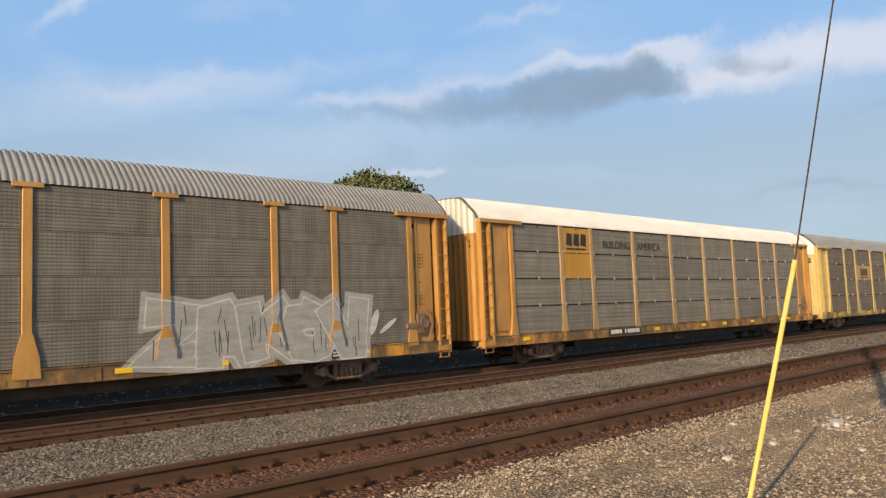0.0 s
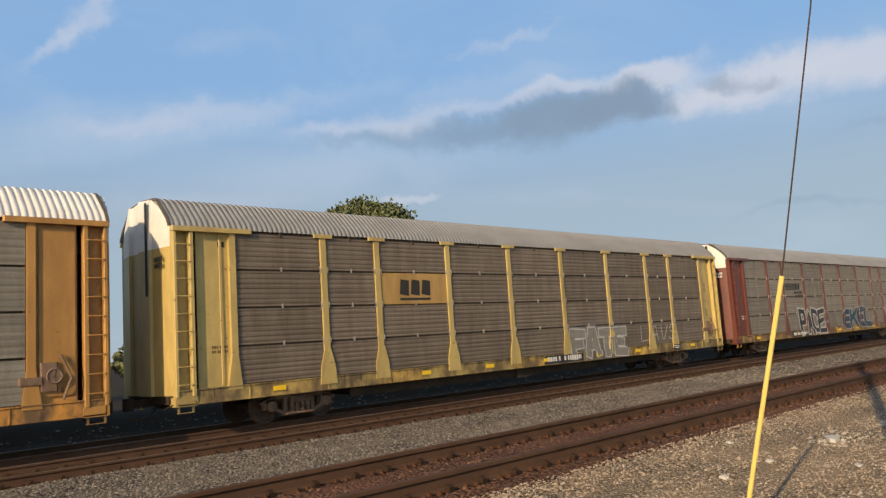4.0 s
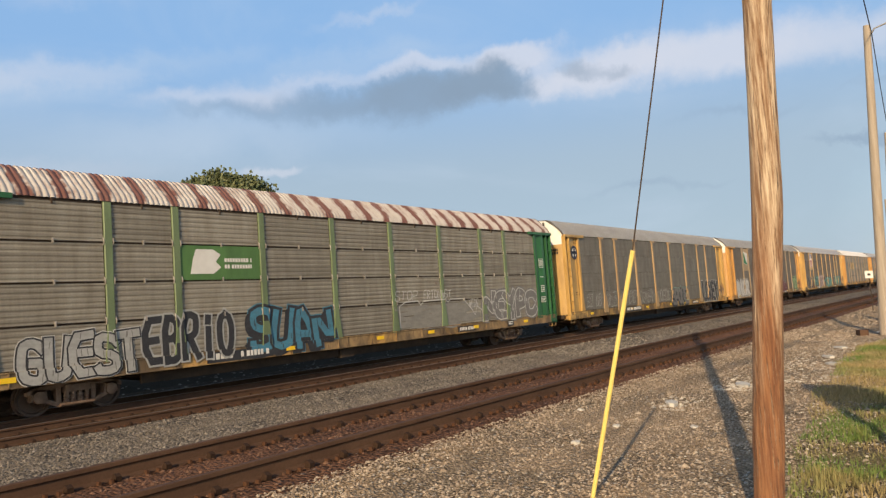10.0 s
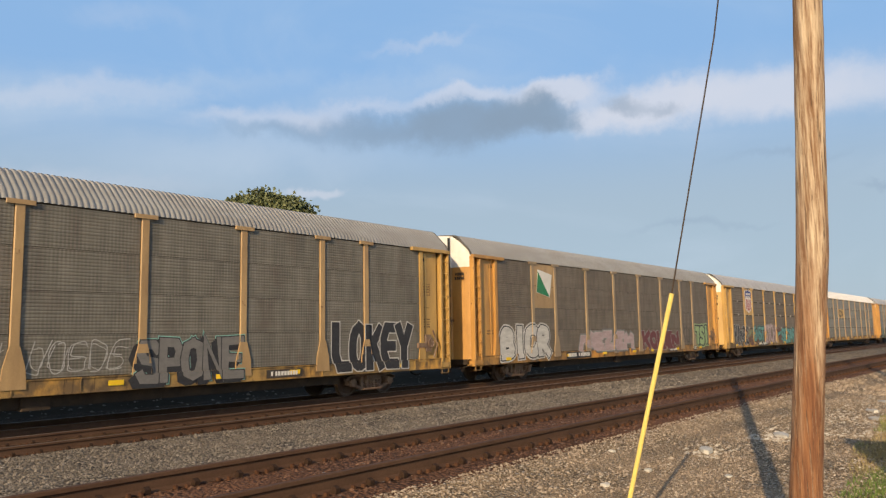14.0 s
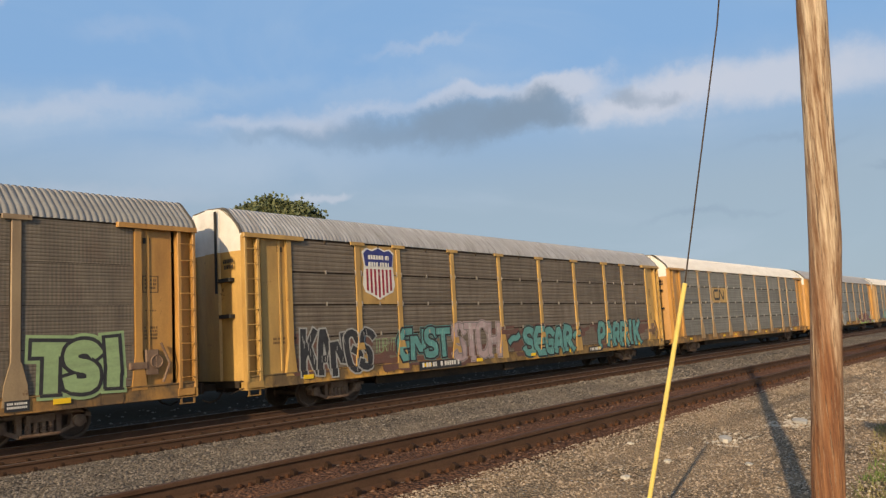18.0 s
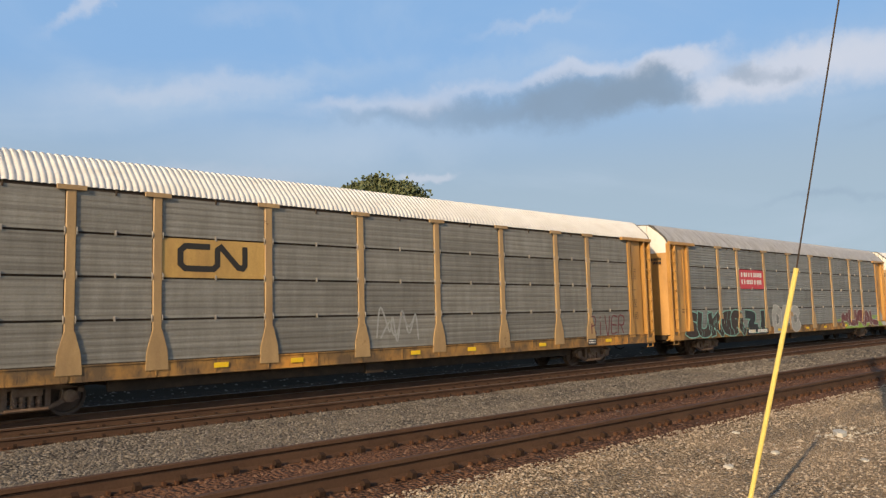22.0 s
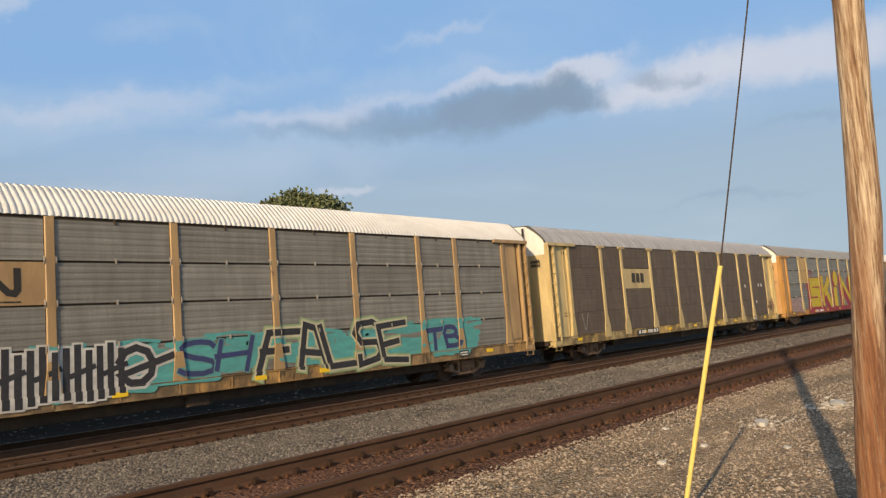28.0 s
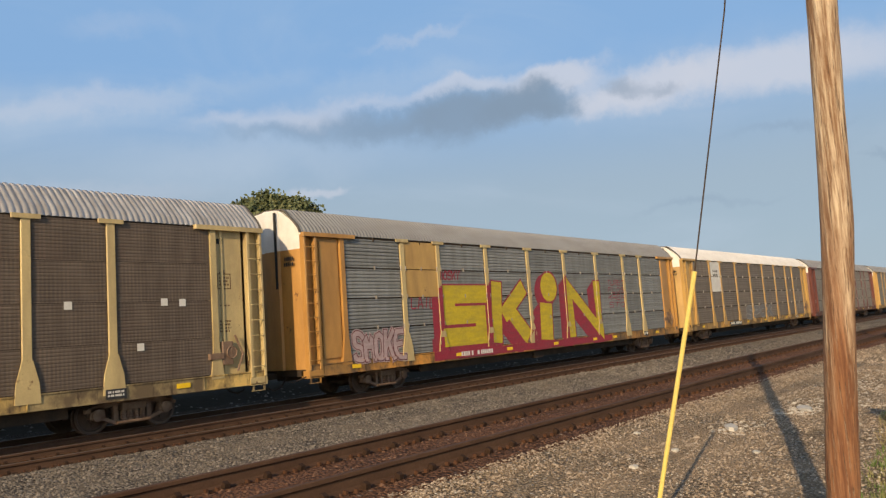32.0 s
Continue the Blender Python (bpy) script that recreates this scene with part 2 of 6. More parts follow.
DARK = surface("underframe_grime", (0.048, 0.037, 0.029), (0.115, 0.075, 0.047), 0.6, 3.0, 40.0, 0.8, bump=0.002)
CAST = surface("cast_steel_rust", (0.16, 0.095, 0.062), (0.32, 0.225, 0.155), 0.7, 4.0, 50.0, 0.8, bump=0.003)
WHEEL = surface("wheel_steel", (0.13, 0.085, 0.06), (0.06, 0.05, 0.045), 0.6, 5.0, 40.0, 0.65, 0.3)
RAIL = surface("rail_rust", (0.088, 0.049, 0.031), (0.135, 0.077, 0.047), 0.7, 2.0, 45.0, 0.75, bump=0.001)
RAIL_TOP = surface("rail_worn_top", (0.22, 0.16, 0.12), (0.13, 0.08, 0.05), 0.7, 3.0, 60.0, 0.5, 0.5, streak=(0.2, 1, 1))
TIE = surface("weathered_tie", (0.085, 0.048, 0.032), (0.15, 0.088, 0.054), 0.7, 3.0, 40.0, 0.9, bump=0.004, streak=(4, 0.6, 1), vary=0.3)
PLATE = surface("tie_plate_rust", (0.075, 0.036, 0.02), (0.13, 0.062, 0.034), 0.6, 6.0, 60.0, 0.85, bump=0.002)
ANCHOR = surface("anchor_rust", (0.035, 0.02, 0.013), (0.07, 0.038, 0.022), 0.6, 6.0, 60.0, 0.85)
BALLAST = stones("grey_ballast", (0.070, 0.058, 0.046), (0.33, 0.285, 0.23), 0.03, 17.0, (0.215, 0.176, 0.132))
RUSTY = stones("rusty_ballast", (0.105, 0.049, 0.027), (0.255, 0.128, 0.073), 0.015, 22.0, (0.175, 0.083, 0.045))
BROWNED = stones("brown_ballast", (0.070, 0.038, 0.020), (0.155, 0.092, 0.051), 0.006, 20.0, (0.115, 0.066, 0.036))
# ballast under the train, its shade darkened into the stone colours
SHADED_BED = stones("shaded_ballast", (0.035, 0.022, 0.012), (0.090, 0.059, 0.033), 0.004, 20.0, (0.062, 0.040, 0.021))
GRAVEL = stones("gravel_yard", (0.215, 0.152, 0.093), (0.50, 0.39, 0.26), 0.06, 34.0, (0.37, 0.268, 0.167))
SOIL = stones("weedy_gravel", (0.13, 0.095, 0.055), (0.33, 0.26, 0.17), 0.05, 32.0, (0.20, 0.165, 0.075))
# ground behind the train, coloured near black to stand for the train's shade
SHADED_SCRUB = surface("shaded_scrub_ground", (0.032, 0.021, 0.009), (0.025, 0.020, 0.007), 0.7, 0.4, 6.0, 0.95)
BLACK = paint("black_rubber", (0.022, 0.020, 0.018), 0.75)
for dull in (SHADED_SCRUB, TIE, DARK, RAIL, ANCHOR, PLATE):
    dull.node_tree.nodes["Principled BSDF"].inputs["Specular IOR Level"].default_value = 0.15
WHITE = surface("white_paint", (0.78, 0.76, 0.71), (0.5, 0.46, 0.40), 0.5, 2.0, 50.0, 0.5)
NAVY = paint("dark_blue_paint", (0.02, 0.025, 0.05))
REFLECTOR = surface("yellow_reflector", (0.95, 0.62, 0.03), (0.8, 0.5, 0.03), 0.3, 4.0, 90.0, 0.25)
STEEL = surface("galvanised_steel", (0.42, 0.41, 0.39), (0.30, 0.29, 0.28), 0.5, 3.0, 60.0, 0.4, 0.7)


# ---- mesh making ----
class Geo:
    """Vertices and faces of one mesh."""

    def __init__(self):
        self.v, self.f, self.m = [], [], []

    def quad_sheet(self, grid, slot=0, flip=False):
        n0, rows, cols = len(self.v), len(grid), len(grid[0])
        for row in grid:
            self.v += [tuple(p) for p in row]
        for i in range(rows - 1):
            for j in range(cols - 1):
                a = n0 + i * cols + j
                q = (a, a + 1, a + cols + 1, a + cols)
                self.f.append(q[::-1] if flip else q)
                self.m.append(slot)
        return self

    def box(self, x0, x1, y0, y1, z0, z1, slot=0, bev=0.0):
        if bev:
            b = bev
            ring = [(x0 + b, y0), (x1 - b, y0), (x1, y0 + b), (x1, y1 - b), (x1 - b, y1), (x0 + b, y1), (x0, y1 - b), (x0, y0 + b)]
            return self.prism([(x, y) for x, y in ring], "z", z0, z1, slot)
        n = len(self.v)
        self.v += [(x0, y0, z0), (x1, y0, z0), (x1, y1, z0), (x0, y1, z0), (x0, y0, z1), (x1, y0, z1), (x1, y1, z1), (x0, y1, z1)]
        for q in ((0, 3, 2, 1), (4, 5, 6, 7), (0, 1, 5, 4), (1, 2, 6, 5), (2, 3, 7, 6), (3, 0, 4, 7)):
            self.f.append(tuple(n + i for i in q))
            self.m.append(slot)
        return self

    def prism(self, ring, axis, a, b, slot=0):
        """A closed ring of 2D points, anticlockwise, drawn out along an axis."""
        n, k = len(self.v), len(ring)
        put = {"x": lambda p, d: (d, p[0], p[1]), "y": lambda p, d: (p[0], d, p[1]), "z": lambda p, d: (p[0], p[1], d)}[axis]
        self.v += [put(p, a) for p in ring] + [put(p, b) for p in ring]
        self.f += [tuple(n + i for i in range(k))[::-1], tuple(n + k + i for i in range(k))]
        self.f += [(n + i, n + (i + 1) % k, n + k + (i + 1) % k, n + k + i) for i in range(k)]
        self.m += [slot] * (k + 2)
        return self

    def tube(self, pts, radii, sides=10, slot=0):
        """A round bar through points, with a radius at each."""
        n = len(self.v)
        pts = [Vector(p) for p in pts]
        if not isinstance(radii, (list, tuple)):
            radii = [radii] * len(pts)
        for i, p in enumerate(pts):
            d = (pts[min(i + 1, len(pts) - 1)] - pts[max(i - 1, 0)]).normalized()
            u = d.cross(Vector((0.31, 0.95, 0.11)) if abs(d.y) < 0.9 else Vector((1, 0, 0.2))).normalized()
            w = d.cross(u)
            for j in range(sides):
                a = 2 * math.pi * j / sides
                self.v.append(tuple(p + radii[i] * (math.cos(a) * u + math.sin(a) * w)))
        for i in range(len(pts) - 1):
            for j in range(sides):
                a, b = n + i * sides + j, n + i * sides + (j + 1) % sides
                self.f.append((a, b, b + sides, a + sides))
                self.m.append(slot)
        self.f += [tuple(n + j for j in range(sides))[::-1], tuple(n + (len(pts) - 1) * sides + j for j in range(sides))]
        self.m += [slot] * 2
        return self

    def lathe(self, profile, axis, centre, sides=24, slot=0):
        """A profile of (radius, along) turned round an axis through centre."""
        n, k = len(self.v), len(profile)
        cx, cy, cz = centre
        for r, h in profile:
            for j in range(sides):
                a = 2 * math.pi * j / sides
                c, s = r * math.cos(a), r * math.sin(a)
                self.v.append({"y": (cx + c, cy + h, cz + s), "z": (cx + c, cy + s, cz + h), "x": (cx + h, cy + c, cz + s)}[axis])
        for i in range(k - 1):
            for j in range(sides):
                a, b = n + i * sides + j, n + i * sides + (j + 1) % sides
                self.f.append((a, b, b + sides, a + sides))
                self.m.append(slot)
        self.f += [tuple(n + j for j in range(sides))[::-1], tuple(n + (k - 1) * sides + j for j in range(sides))]
        self.m += [slot] * 2
        return self

    def lump(self, c, r, rnd, slot=0):
        """A small stone: an uneven octahedron with a cut top."""
        n = len(self.v)
        t = rnd.random() * 6.28
        ring = []
        for j in range(5):
            a = t + j * 1.2566
            q = r * (0.75 + 0.5 * rnd.random())
            ring.append((c[0] + q * math.cos(a), c[1] + q * math.sin(a), c[2] + r * 0.3 * (rnd.random() - 0.5)))
        top = (c[0] + 0.3 * r * (rnd.random() - 0.5), c[1] + 0.3 * r * (rnd.random() - 0.5), c[2] + r * (0.45 + 0.4 * rnd.random()))
        self.v += ring + [top, (c[0], c[1], c[2] - 0.6 * r)]
        for j in range(5):
            self.f += [(n + j, n + (j + 1) % 5, n + 5), (n + (j + 1) % 5, n + j, n + 6)]
            self.m += [slot] * 2
        return self

    def mesh(self, name, smooth=None, weld=False):
        me = bpy.data.meshes.new(name)
        me.from_pydata(self.v, [], self.f)
        if any(self.m):
            me.polygons.foreach_set("material_index", self.m)
        me.update()
        bm = bmesh.new()
        bm.from_mesh(me)
        if weld:
            bmesh.ops.remove_doubles(bm, verts=bm.verts, dist=0.0004)
        bmesh.ops.recalc_face_normals(bm, faces=bm.faces)
        bm.to_mesh(me)
        bm.free()
        if smooth:
            me.polygons.foreach_set("use_smooth", [True] * len(me.polygons))
            me.set_sharp_from_angle(angle=radians(smooth))
        return me


def put_mesh(name, me, materials, parent=None, label="", at=None):
    """One object on a mesh that others may share; its materials are its own."""
    ob = new(name, me)
    mats = materials if isinstance(materials, (list, tuple)) else [materials]
    while len(me.materials) < len(mats):
        me.materials.append(None)
    for slot, m in zip(ob.material_slots, mats):
        slot.link = "OBJECT"
        slot.material = m
    if parent:
        ob.parent = parent
    if at is not None:
        ob.matrix_basis = at if isinstance(at, Matrix) else Matrix.Translation(at)
    if label:
        ob["label"] = label
    return ob


def part(name, geo, materials, parent, label="", at=None, smooth=None):
    return put_mesh(name, geo.mesh(name, smooth), materials, parent, label, at)


def thing(name, label, category, group="", kind="", at=None):
    ob = tagged(new(name), label, category, group, kind)
    if at is not None:
        ob.matrix_basis = at if isinstance(at, Matrix) else Matrix.Translation(at)
    return ob


def structure(name, geo, materials, label, category="", smooth=None, at=None):
    ob = put_mesh(name, geo.mesh(name, smooth), materials, at=at)
    return tagged(ob, label, category, "", "structure")


def text_mesh(words, size, thick=0.004, weight=0.0):
    cu = bpy.data.curves.new("lettering", "FONT")
    cu.body, cu.size, cu.extrude, cu.align_x, cu.align_y = words, size, thick, "CENTER", "CENTER"
    cu.offset = weight
    ob = new("lettering", cu)
    me = bpy.data.meshes.new_from_object(ob)
    bpy.data.objects.remove(ob)
    return me


# ---- the tracks and the ground ----
NEAR_Y, NEAR_Z = 6.36, 0.58       # centre and rail height of the empty track beside the yard
MID_Y = 15.94                      # the empty track next to the train
TRAIN_Y = 18.91                    # the train's track; its rail height is zero
X_END = 420.0


def smooth_step(a, b, v):
    t = min(max((v - a) / (b - a), 0.0), 1.0)
    return t * t * (3 - 2 * t)


def ground_z(x, y):
    z = 0.20 + 0.10 * smooth_step(3.0, 5.2, y)
    z += (NEAR_Z - 0.176 - 0.30) * smooth_step(NEAR_Y - 2.07, NEAR_Y - 1.17, y)
    z += (-0.28 - (NEAR_Z - 0.176)) * smooth_step(NEAR_Y + 1.53, NEAR_Y + 3.53, y)
    z += 0.10 * smooth_step(13.2, 14.6, y) + 0.025 * smooth_step(14.9, 15.2, y) * (1 - smooth_step(17.2, 17.8, y))
    z += 0.55 * smooth_step(21.2, 23.6, y) - 0.5 * smooth_step(26.0, 34.0, y)
    return z + 0.035 * noise.noise((x * 0.5, y * 0.8, 3.0)) * (1 - smooth_step(NEAR_Y - 1.9, NEAR_Y - 1.3, y) * (1 - smooth_step(NEAR_Y + 1.5, NEAR_Y + 2.3, y)))


def grass_edge(x):
    """How far towards the track the grass reaches."""
    return float(np.interp(x, (6, 9.3, 16.4, 20.4, 23, 24.2), (1.45, 2.0, 2.75, 2.8, 2.2, 1.0))) + 0.2 * noise.noise((x * 0.7, 0.3, 1.0))


def make_ground():
    xs = [-800, -200, -60, -20] + [-6 + 0.5 * i for i in range(92)] + [42, 46, 52, 60, 80, 110, 150, 220, 400, 800, 2000, 4500]
    ys = [-3000, -600, -120, -40, -15, -6] + [-3 + 0.4 * i for i in range(66)] + [24, 26, 32, 50, 120, 400, 1200, 4000]
    def slot(x, y):
        if 6 < x < 26 and y < grass_edge(x) - 0.2:
            return 5
        if y < NEAR_Y - 1.30:
            return 0
        if y < NEAR_Y + 1.53:
            return 1
        if y < 14.9:
            return 2
        if y < 17.7:
            return 3
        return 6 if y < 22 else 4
    g = Geo()
    n = len(ys)
    for x in xs:
        for y in ys:
            g.v.append((x, y, ground_z(x, y)))
    for i in range(len(xs) - 1):
        for j in range(n - 1):
            a = i * n + j
            g.f.append((a, a + n, a + n + 1, a + 1))
            g.m.append(slot(0.5 * (xs[i] + xs[i + 1]), 0.5 * (ys[j] + ys[j + 1])))
    structure("ground", g, [GRAVEL, RUSTY, BALLAST, BROWNED, SHADED_SCRUB, SOIL, SHADED_BED], "gravel yard and ballasted railway bed", smooth=60)


RAIL_RING = [(-0.075, -0.18), (0.075, -0.18), (0.075, -0.168), (0.012, -0.145), (0.010, -0.055), (0.037, -0.040),
             (0.037, -0.006), (0.030, 0.0), (-0.030, 0.0), (-0.037, -0.006), (-0.037, -0.040), (-0.010, -0.055), (-0.012, -0.145), (-0.075, -0.168)]


def make_track(name, yc, zr, label, tie_from, tie_to, mats):
    t = tagged(new(name), label, "railway track", "", "structure")
    t.matrix_basis = pose(0, yc, zr)
    for side in (-0.7525, 0.7525):
        g = Geo().prism([(side + y, z) for y, z in RAIL_RING], "x", -60.0, X_END)
        g.m = [1 if abs(sum(g.v[i][2] for i in f) / len(f)) < 0.004 else 0 for f in g.f]
        part("rail", g, mats, t, smooth=35)
    rnd = random.Random(int(yc * 100))
    tie = Geo().box(-0.115, 0.115, -1.30, 1.30, -0.365, -0.186, bev=0.012).mesh("tie")
    fix = Geo()
    for side in (-0.7525, 0.7525):
        fix.box(-0.09, 0.09, side - 0.19, side + 0.19, -0.188, -0.176)
        for dx, dy in ((-0.055, -0.10), (0.055, 0.10), (0.05, -0.14), (-0.05, 0.14)):
            fix.box(dx - 0.014, dx + 0.014, side + dy - 0.022, side + dy + 0.022, -0.178, -0.138)
    fix = fix.mesh("tie_plate")
    anchor = Geo()
    for side in (-0.7525, 0.7525):
        for s in (-1, 1):
            anchor.prism([(side + s * 0.06, -0.185), (side + s * 0.14, -0.20), (side + s * 0.15, -0.125), (side + s * 0.10, -0.10), (side + s * 0.07, -0.15)][::s], "x", 0.13, 0.19)
    anchor = anchor.mesh("rail_anchor")
    x = tie_from
    while x < tie_to:
        m = pose(x + 0.03 * rnd.uniform(-1, 1), 0.06 * rnd.uniform(-1, 1), -0.01 * rnd.random(), 0, 0, 1.5 * rnd.uniform(-1, 1))
        put_mesh("tie", tie, TIE, t, at=m)
        put_mesh("tie_plate", fix, PLATE, t, at=pose(x, 0, 0))
        if yc < 17:
            put_mesh("rail_anchor", anchor, ANCHOR, t, at=pose(x + 0.04 * rnd.uniform(-1, 1), 0, 0))
        x += 0.50
    return t


# ---- the autorack cars ----
HALF, SIDE, GAP = 13.60, 1.52, 28.6
JAMB = 11.90
POSTS = (-9.22, -7.32, -4.42, -1.47, 1.47, 4.42, 7.32, 9.22)
EDGES = (-JAMB, *POSTS, JAMB)
SILL_LOW, SILL_TOP, EAVE, APEX = 0.74, 1.10, 5.00, 5.85
ROWS_Z = [SILL_TOP + 0.02 + i * (EAVE - SILL_TOP - 0.05) / 4 for i in range(5)]


def roof_profile(y):
    """Height of the roof skin over the car's width: steep haunch, flat crown."""
    return float(np.interp(abs(y), (0.0, 0.72, 0.86, 1.37, 1.45, 1.50), (APEX + 0.01, APEX - 0.045, APEX - 0.12, EAVE + 0.24, EAVE + 0.12, EAVE)))


ROOF_YS = [-1.50, -1.45, -1.41, -1.37, -1.12, -0.86, -0.79, -0.72, -0.36, 0, 0.36, 0.72, 0.79, 0.86, 1.12, 1.37, 1.41, 1.45, 1.50]


def roof_mesh(pitch=0.150):
    g, x, grid = Geo(), -HALF, []
    n = int(2 * HALF / pitch)
    p = 2 * HALF / n
    for i in range(n):
        for f, lift in ((0.0, 0.0), (0.24, 0.0), (0.38, 0.026), (0.84, 0.026)):
            xx = -HALF + (i + f) * p
            row = []
            for y in ROOF_YS:
                k = 1 - abs(y) / 1.50
                z = roof_profile(y)
                row.append((xx, y * (1 + lift * 0.55), z + lift * (0.25 + 0.75 * min(1, 3 * k))))
            grid.append(row)
    grid.append([(HALF, y, roof_profile(y)) for y in ROOF_YS])
    return g.quad_sheet(grid).mesh("roof", 50)


def panel_mesh(w, h, ribs=9, deep=0.013):
    """A sheet of side screening with rolled horizontal ribs and turned edges."""
    g, col = Geo(), []
    col.append((0.03, 0.0))
    col.append((0.0, 0.0))
    for i in range(ribs):
        z0, z1 = h * (i + 0.12) / ribs, h * (i + 1) / ribs
        d = deep
        col += [(0.0, z0), (d, z0 + 0.2 * (z1 - z0)), (d, z0 + 0.42 * (z1 - z0)), (0.0, z0 + 0.62 * (z1 - z0))]
    col += [(0.0, h), (0.03, h)]
    g.quad_sheet([[(x, y, z) for y, z in col] for x in (-w / 2, w / 2)])
    return g.mesh("side_panel")


def post_mesh(foot):
    """Upright of channel steel with a cap plate and a splayed foot."""
    g = Geo().box(-0.105, 0.105, -0.042, 0.02, SILL_TOP, EAVE - 0.02, bev=0.015)
    if foot:
        g.box(-0.31, 0.31, -0.075, -0.02, EAVE - 0.10, EAVE + 0.005, bev=0.01)
    else:
        g.prism([(-0.19, SILL_TOP - 0.05), (0.19, SILL_TOP - 0.05), (0.15, SILL_TOP + 0.3), (0.10, SILL_TOP + 0.7), (-0.10, SILL_TOP + 0.7), (-0.15, SILL_TOP + 0.3)], "y", -0.050, -0.02)
    if foot:
        g.prism([(-0.27, SILL_TOP - 0.2), (0.27, SILL_TOP - 0.2), (0.235, SILL_TOP + 0.25), (0.11, SILL_TOP + 0.72), (-0.11, SILL_TOP + 0.72), (-0.235, SILL_TOP + 0.25)], "y", -0.056, -0.02)
    return g.mesh("post")


def latch_rows():
    """Places of the keepers beside the posts, and of the clips on the joints between screens."""
    keepers = [(p + dx, -SIDE, ROWS_Z[r]) for r in (1, 2, 3) for p in POSTS for dx in (-0.125, 0.125)]
    clips = [((a + b) / 2, -SIDE, ROWS_Z[r] - (0.05 if r == 4 else 0)) for r in (1, 2, 3, 4) for a, b in zip(EDGES, EDGES[1:])]
    return keepers, clips


def keeper_mesh():
    """A short bent rod, hooked over the joint."""
    return Geo().tube([(0, 0.0, -0.085), (0.0, -0.035, -0.06), (0.0, -0.045, 0.0), (0.0, -0.035, 0.06), (0, 0.0, 0.085)], 0.017, 5).mesh("keeper", 60)


def clip_mesh():
    return Geo().box(-0.018, 0.018, -0.03, 0.02, -0.06, 0.06).mesh("clip")


SILL_RING = [(-0.03, SILL_LOW + 0.03), (-0.03, SILL_TOP - 0.04), (-0.055, SILL_TOP - 0.03), (-0.055, SILL_TOP), (0.10, SILL_TOP), (0.10, SILL_LOW), (-0.05, SILL_LOW), (-0.05, SILL_LOW + 0.03)]
SILL_CUTS = (-13.5, -11.6, *POSTS[:2], -5.85, POSTS[2], -2.95, POSTS[3], 0.0, POSTS[4], 2.95, POSTS[5], 5.85, *POSTS[6:], 11.6, 13.5)


def sill_mesh(long):
    """One length of the side sill: web, flanges and a gusset at its end."""
    g = Geo().prism([(y, z) for y, z in SILL_RING][::-1], "x", -long / 2 + 0.004, long / 2 - 0.004)
    g.prism([(-0.05, SILL_LOW), (0.0, SILL_LOW), (0.0, SILL_TOP - 0.03), (-0.05, SILL_TOP - 0.03)], "x", long / 2 - 0.03, long / 2 - 0.006)
    return g.mesh("side_sill")


def deck_mesh():
    g = Geo().box(-HALF + 0.1, HALF - 0.1, -SIDE + 0.10, SIDE - 0.10, SILL_TOP - 0.12, SILL_TOP - 0.02)
    g.box(-HALF + 0.3, HALF - 0.3, -0.25, 0.25, SILL_LOW - 0.10, SILL_TOP - 0.12)
    g.prism([(-8.4, 0.62), (-7.2, 0.40), (7.2, 0.40), (8.4, 0.62), (8.4, 0.9), (-8.4, 0.9)], "y", -0.62, 0.62)
    # made-up dark strip below the near sill, standing in for the shade there
    g.box(-8.3, 8.3, -SIDE + 0.28, -SIDE + 0.36, 0.46, SILL_LOW + 0.1)
    for i in range(-6, 7):
        g.box(i * 2.0 - 0.08, i * 2.0 + 0.08, -SIDE + 0.12, SIDE - 0.12, SILL_LOW + 0.05, SILL_TOP - 0.12)
    return g.mesh("deck")


def end_bay_parts(style):
    """The plain bay at the car's corner, in its pieces: recessed wall, folded ribs or door leaf, jamb, ladder posts, step plate."""
    x0, x1, y = -HALF, -JAMB, -SIDE
    yield "end_wall", Geo().box(x0 + 0.68, x1, y + 0.06, y + 0.10, SILL_TOP, EAVE - 0.02)
    yield "jamb", Geo().prism([(x1 - 0.17, SILL_TOP + 0.75), (x1 - 0.30, SILL_TOP - 0.1), (x1 + 0.10, SILL_TOP - 0.1), (x1, SILL_TOP + 0.75), (x1, EAVE - 0.06), (x1 - 0.17, EAVE - 0.06)], "y", y - 0.045, y + 0.06)
    if style == "flush":
        yield "door_leaf", Geo().box(x0 + 0.72, x1 - 0.24, y + 0.015, y + 0.06, SILL_TOP + 0.14, EAVE - 0.2, bev=0.01)
    elif style == "slim":
        yield "folded_panel", Geo().prism([(x0 + 0.69, y + 0.06), (x0 + 0.86, y - 0.07), (x1 - 0.62, y - 0.07), (x1 - 0.20, y + 0.06)], "z", SILL_TOP - 0.02, EAVE - 0.08)
    else:
        yield "stiffener", Geo().box(x1 - 0.42, x1 - 0.34, y + 0.03, y + 0.06, SILL_TOP + 0.05, EAVE - 0.1, bev=0.01)
    yield "ladder_backing", Geo().box(x0 + 0.10, x0 + 0.52, y + 0.13, y + 0.17, SILL_TOP - 0.1, EAVE)
    for a, b in ((0.06, 0.14), (0.47, 0.57)):
        yield "ladder_post", Geo().box(x0 + a, x0 + b, y - 0.07, y + 0.13, SILL_TOP - 0.15, EAVE - 0.03, bev=0.012)
    yield "step_plate", Geo().box(x0 + 0.05, x0 + 0.60, y - 0.05, y + 0.3, SILL_LOW - 0.02, SILL_TOP - 0.16)


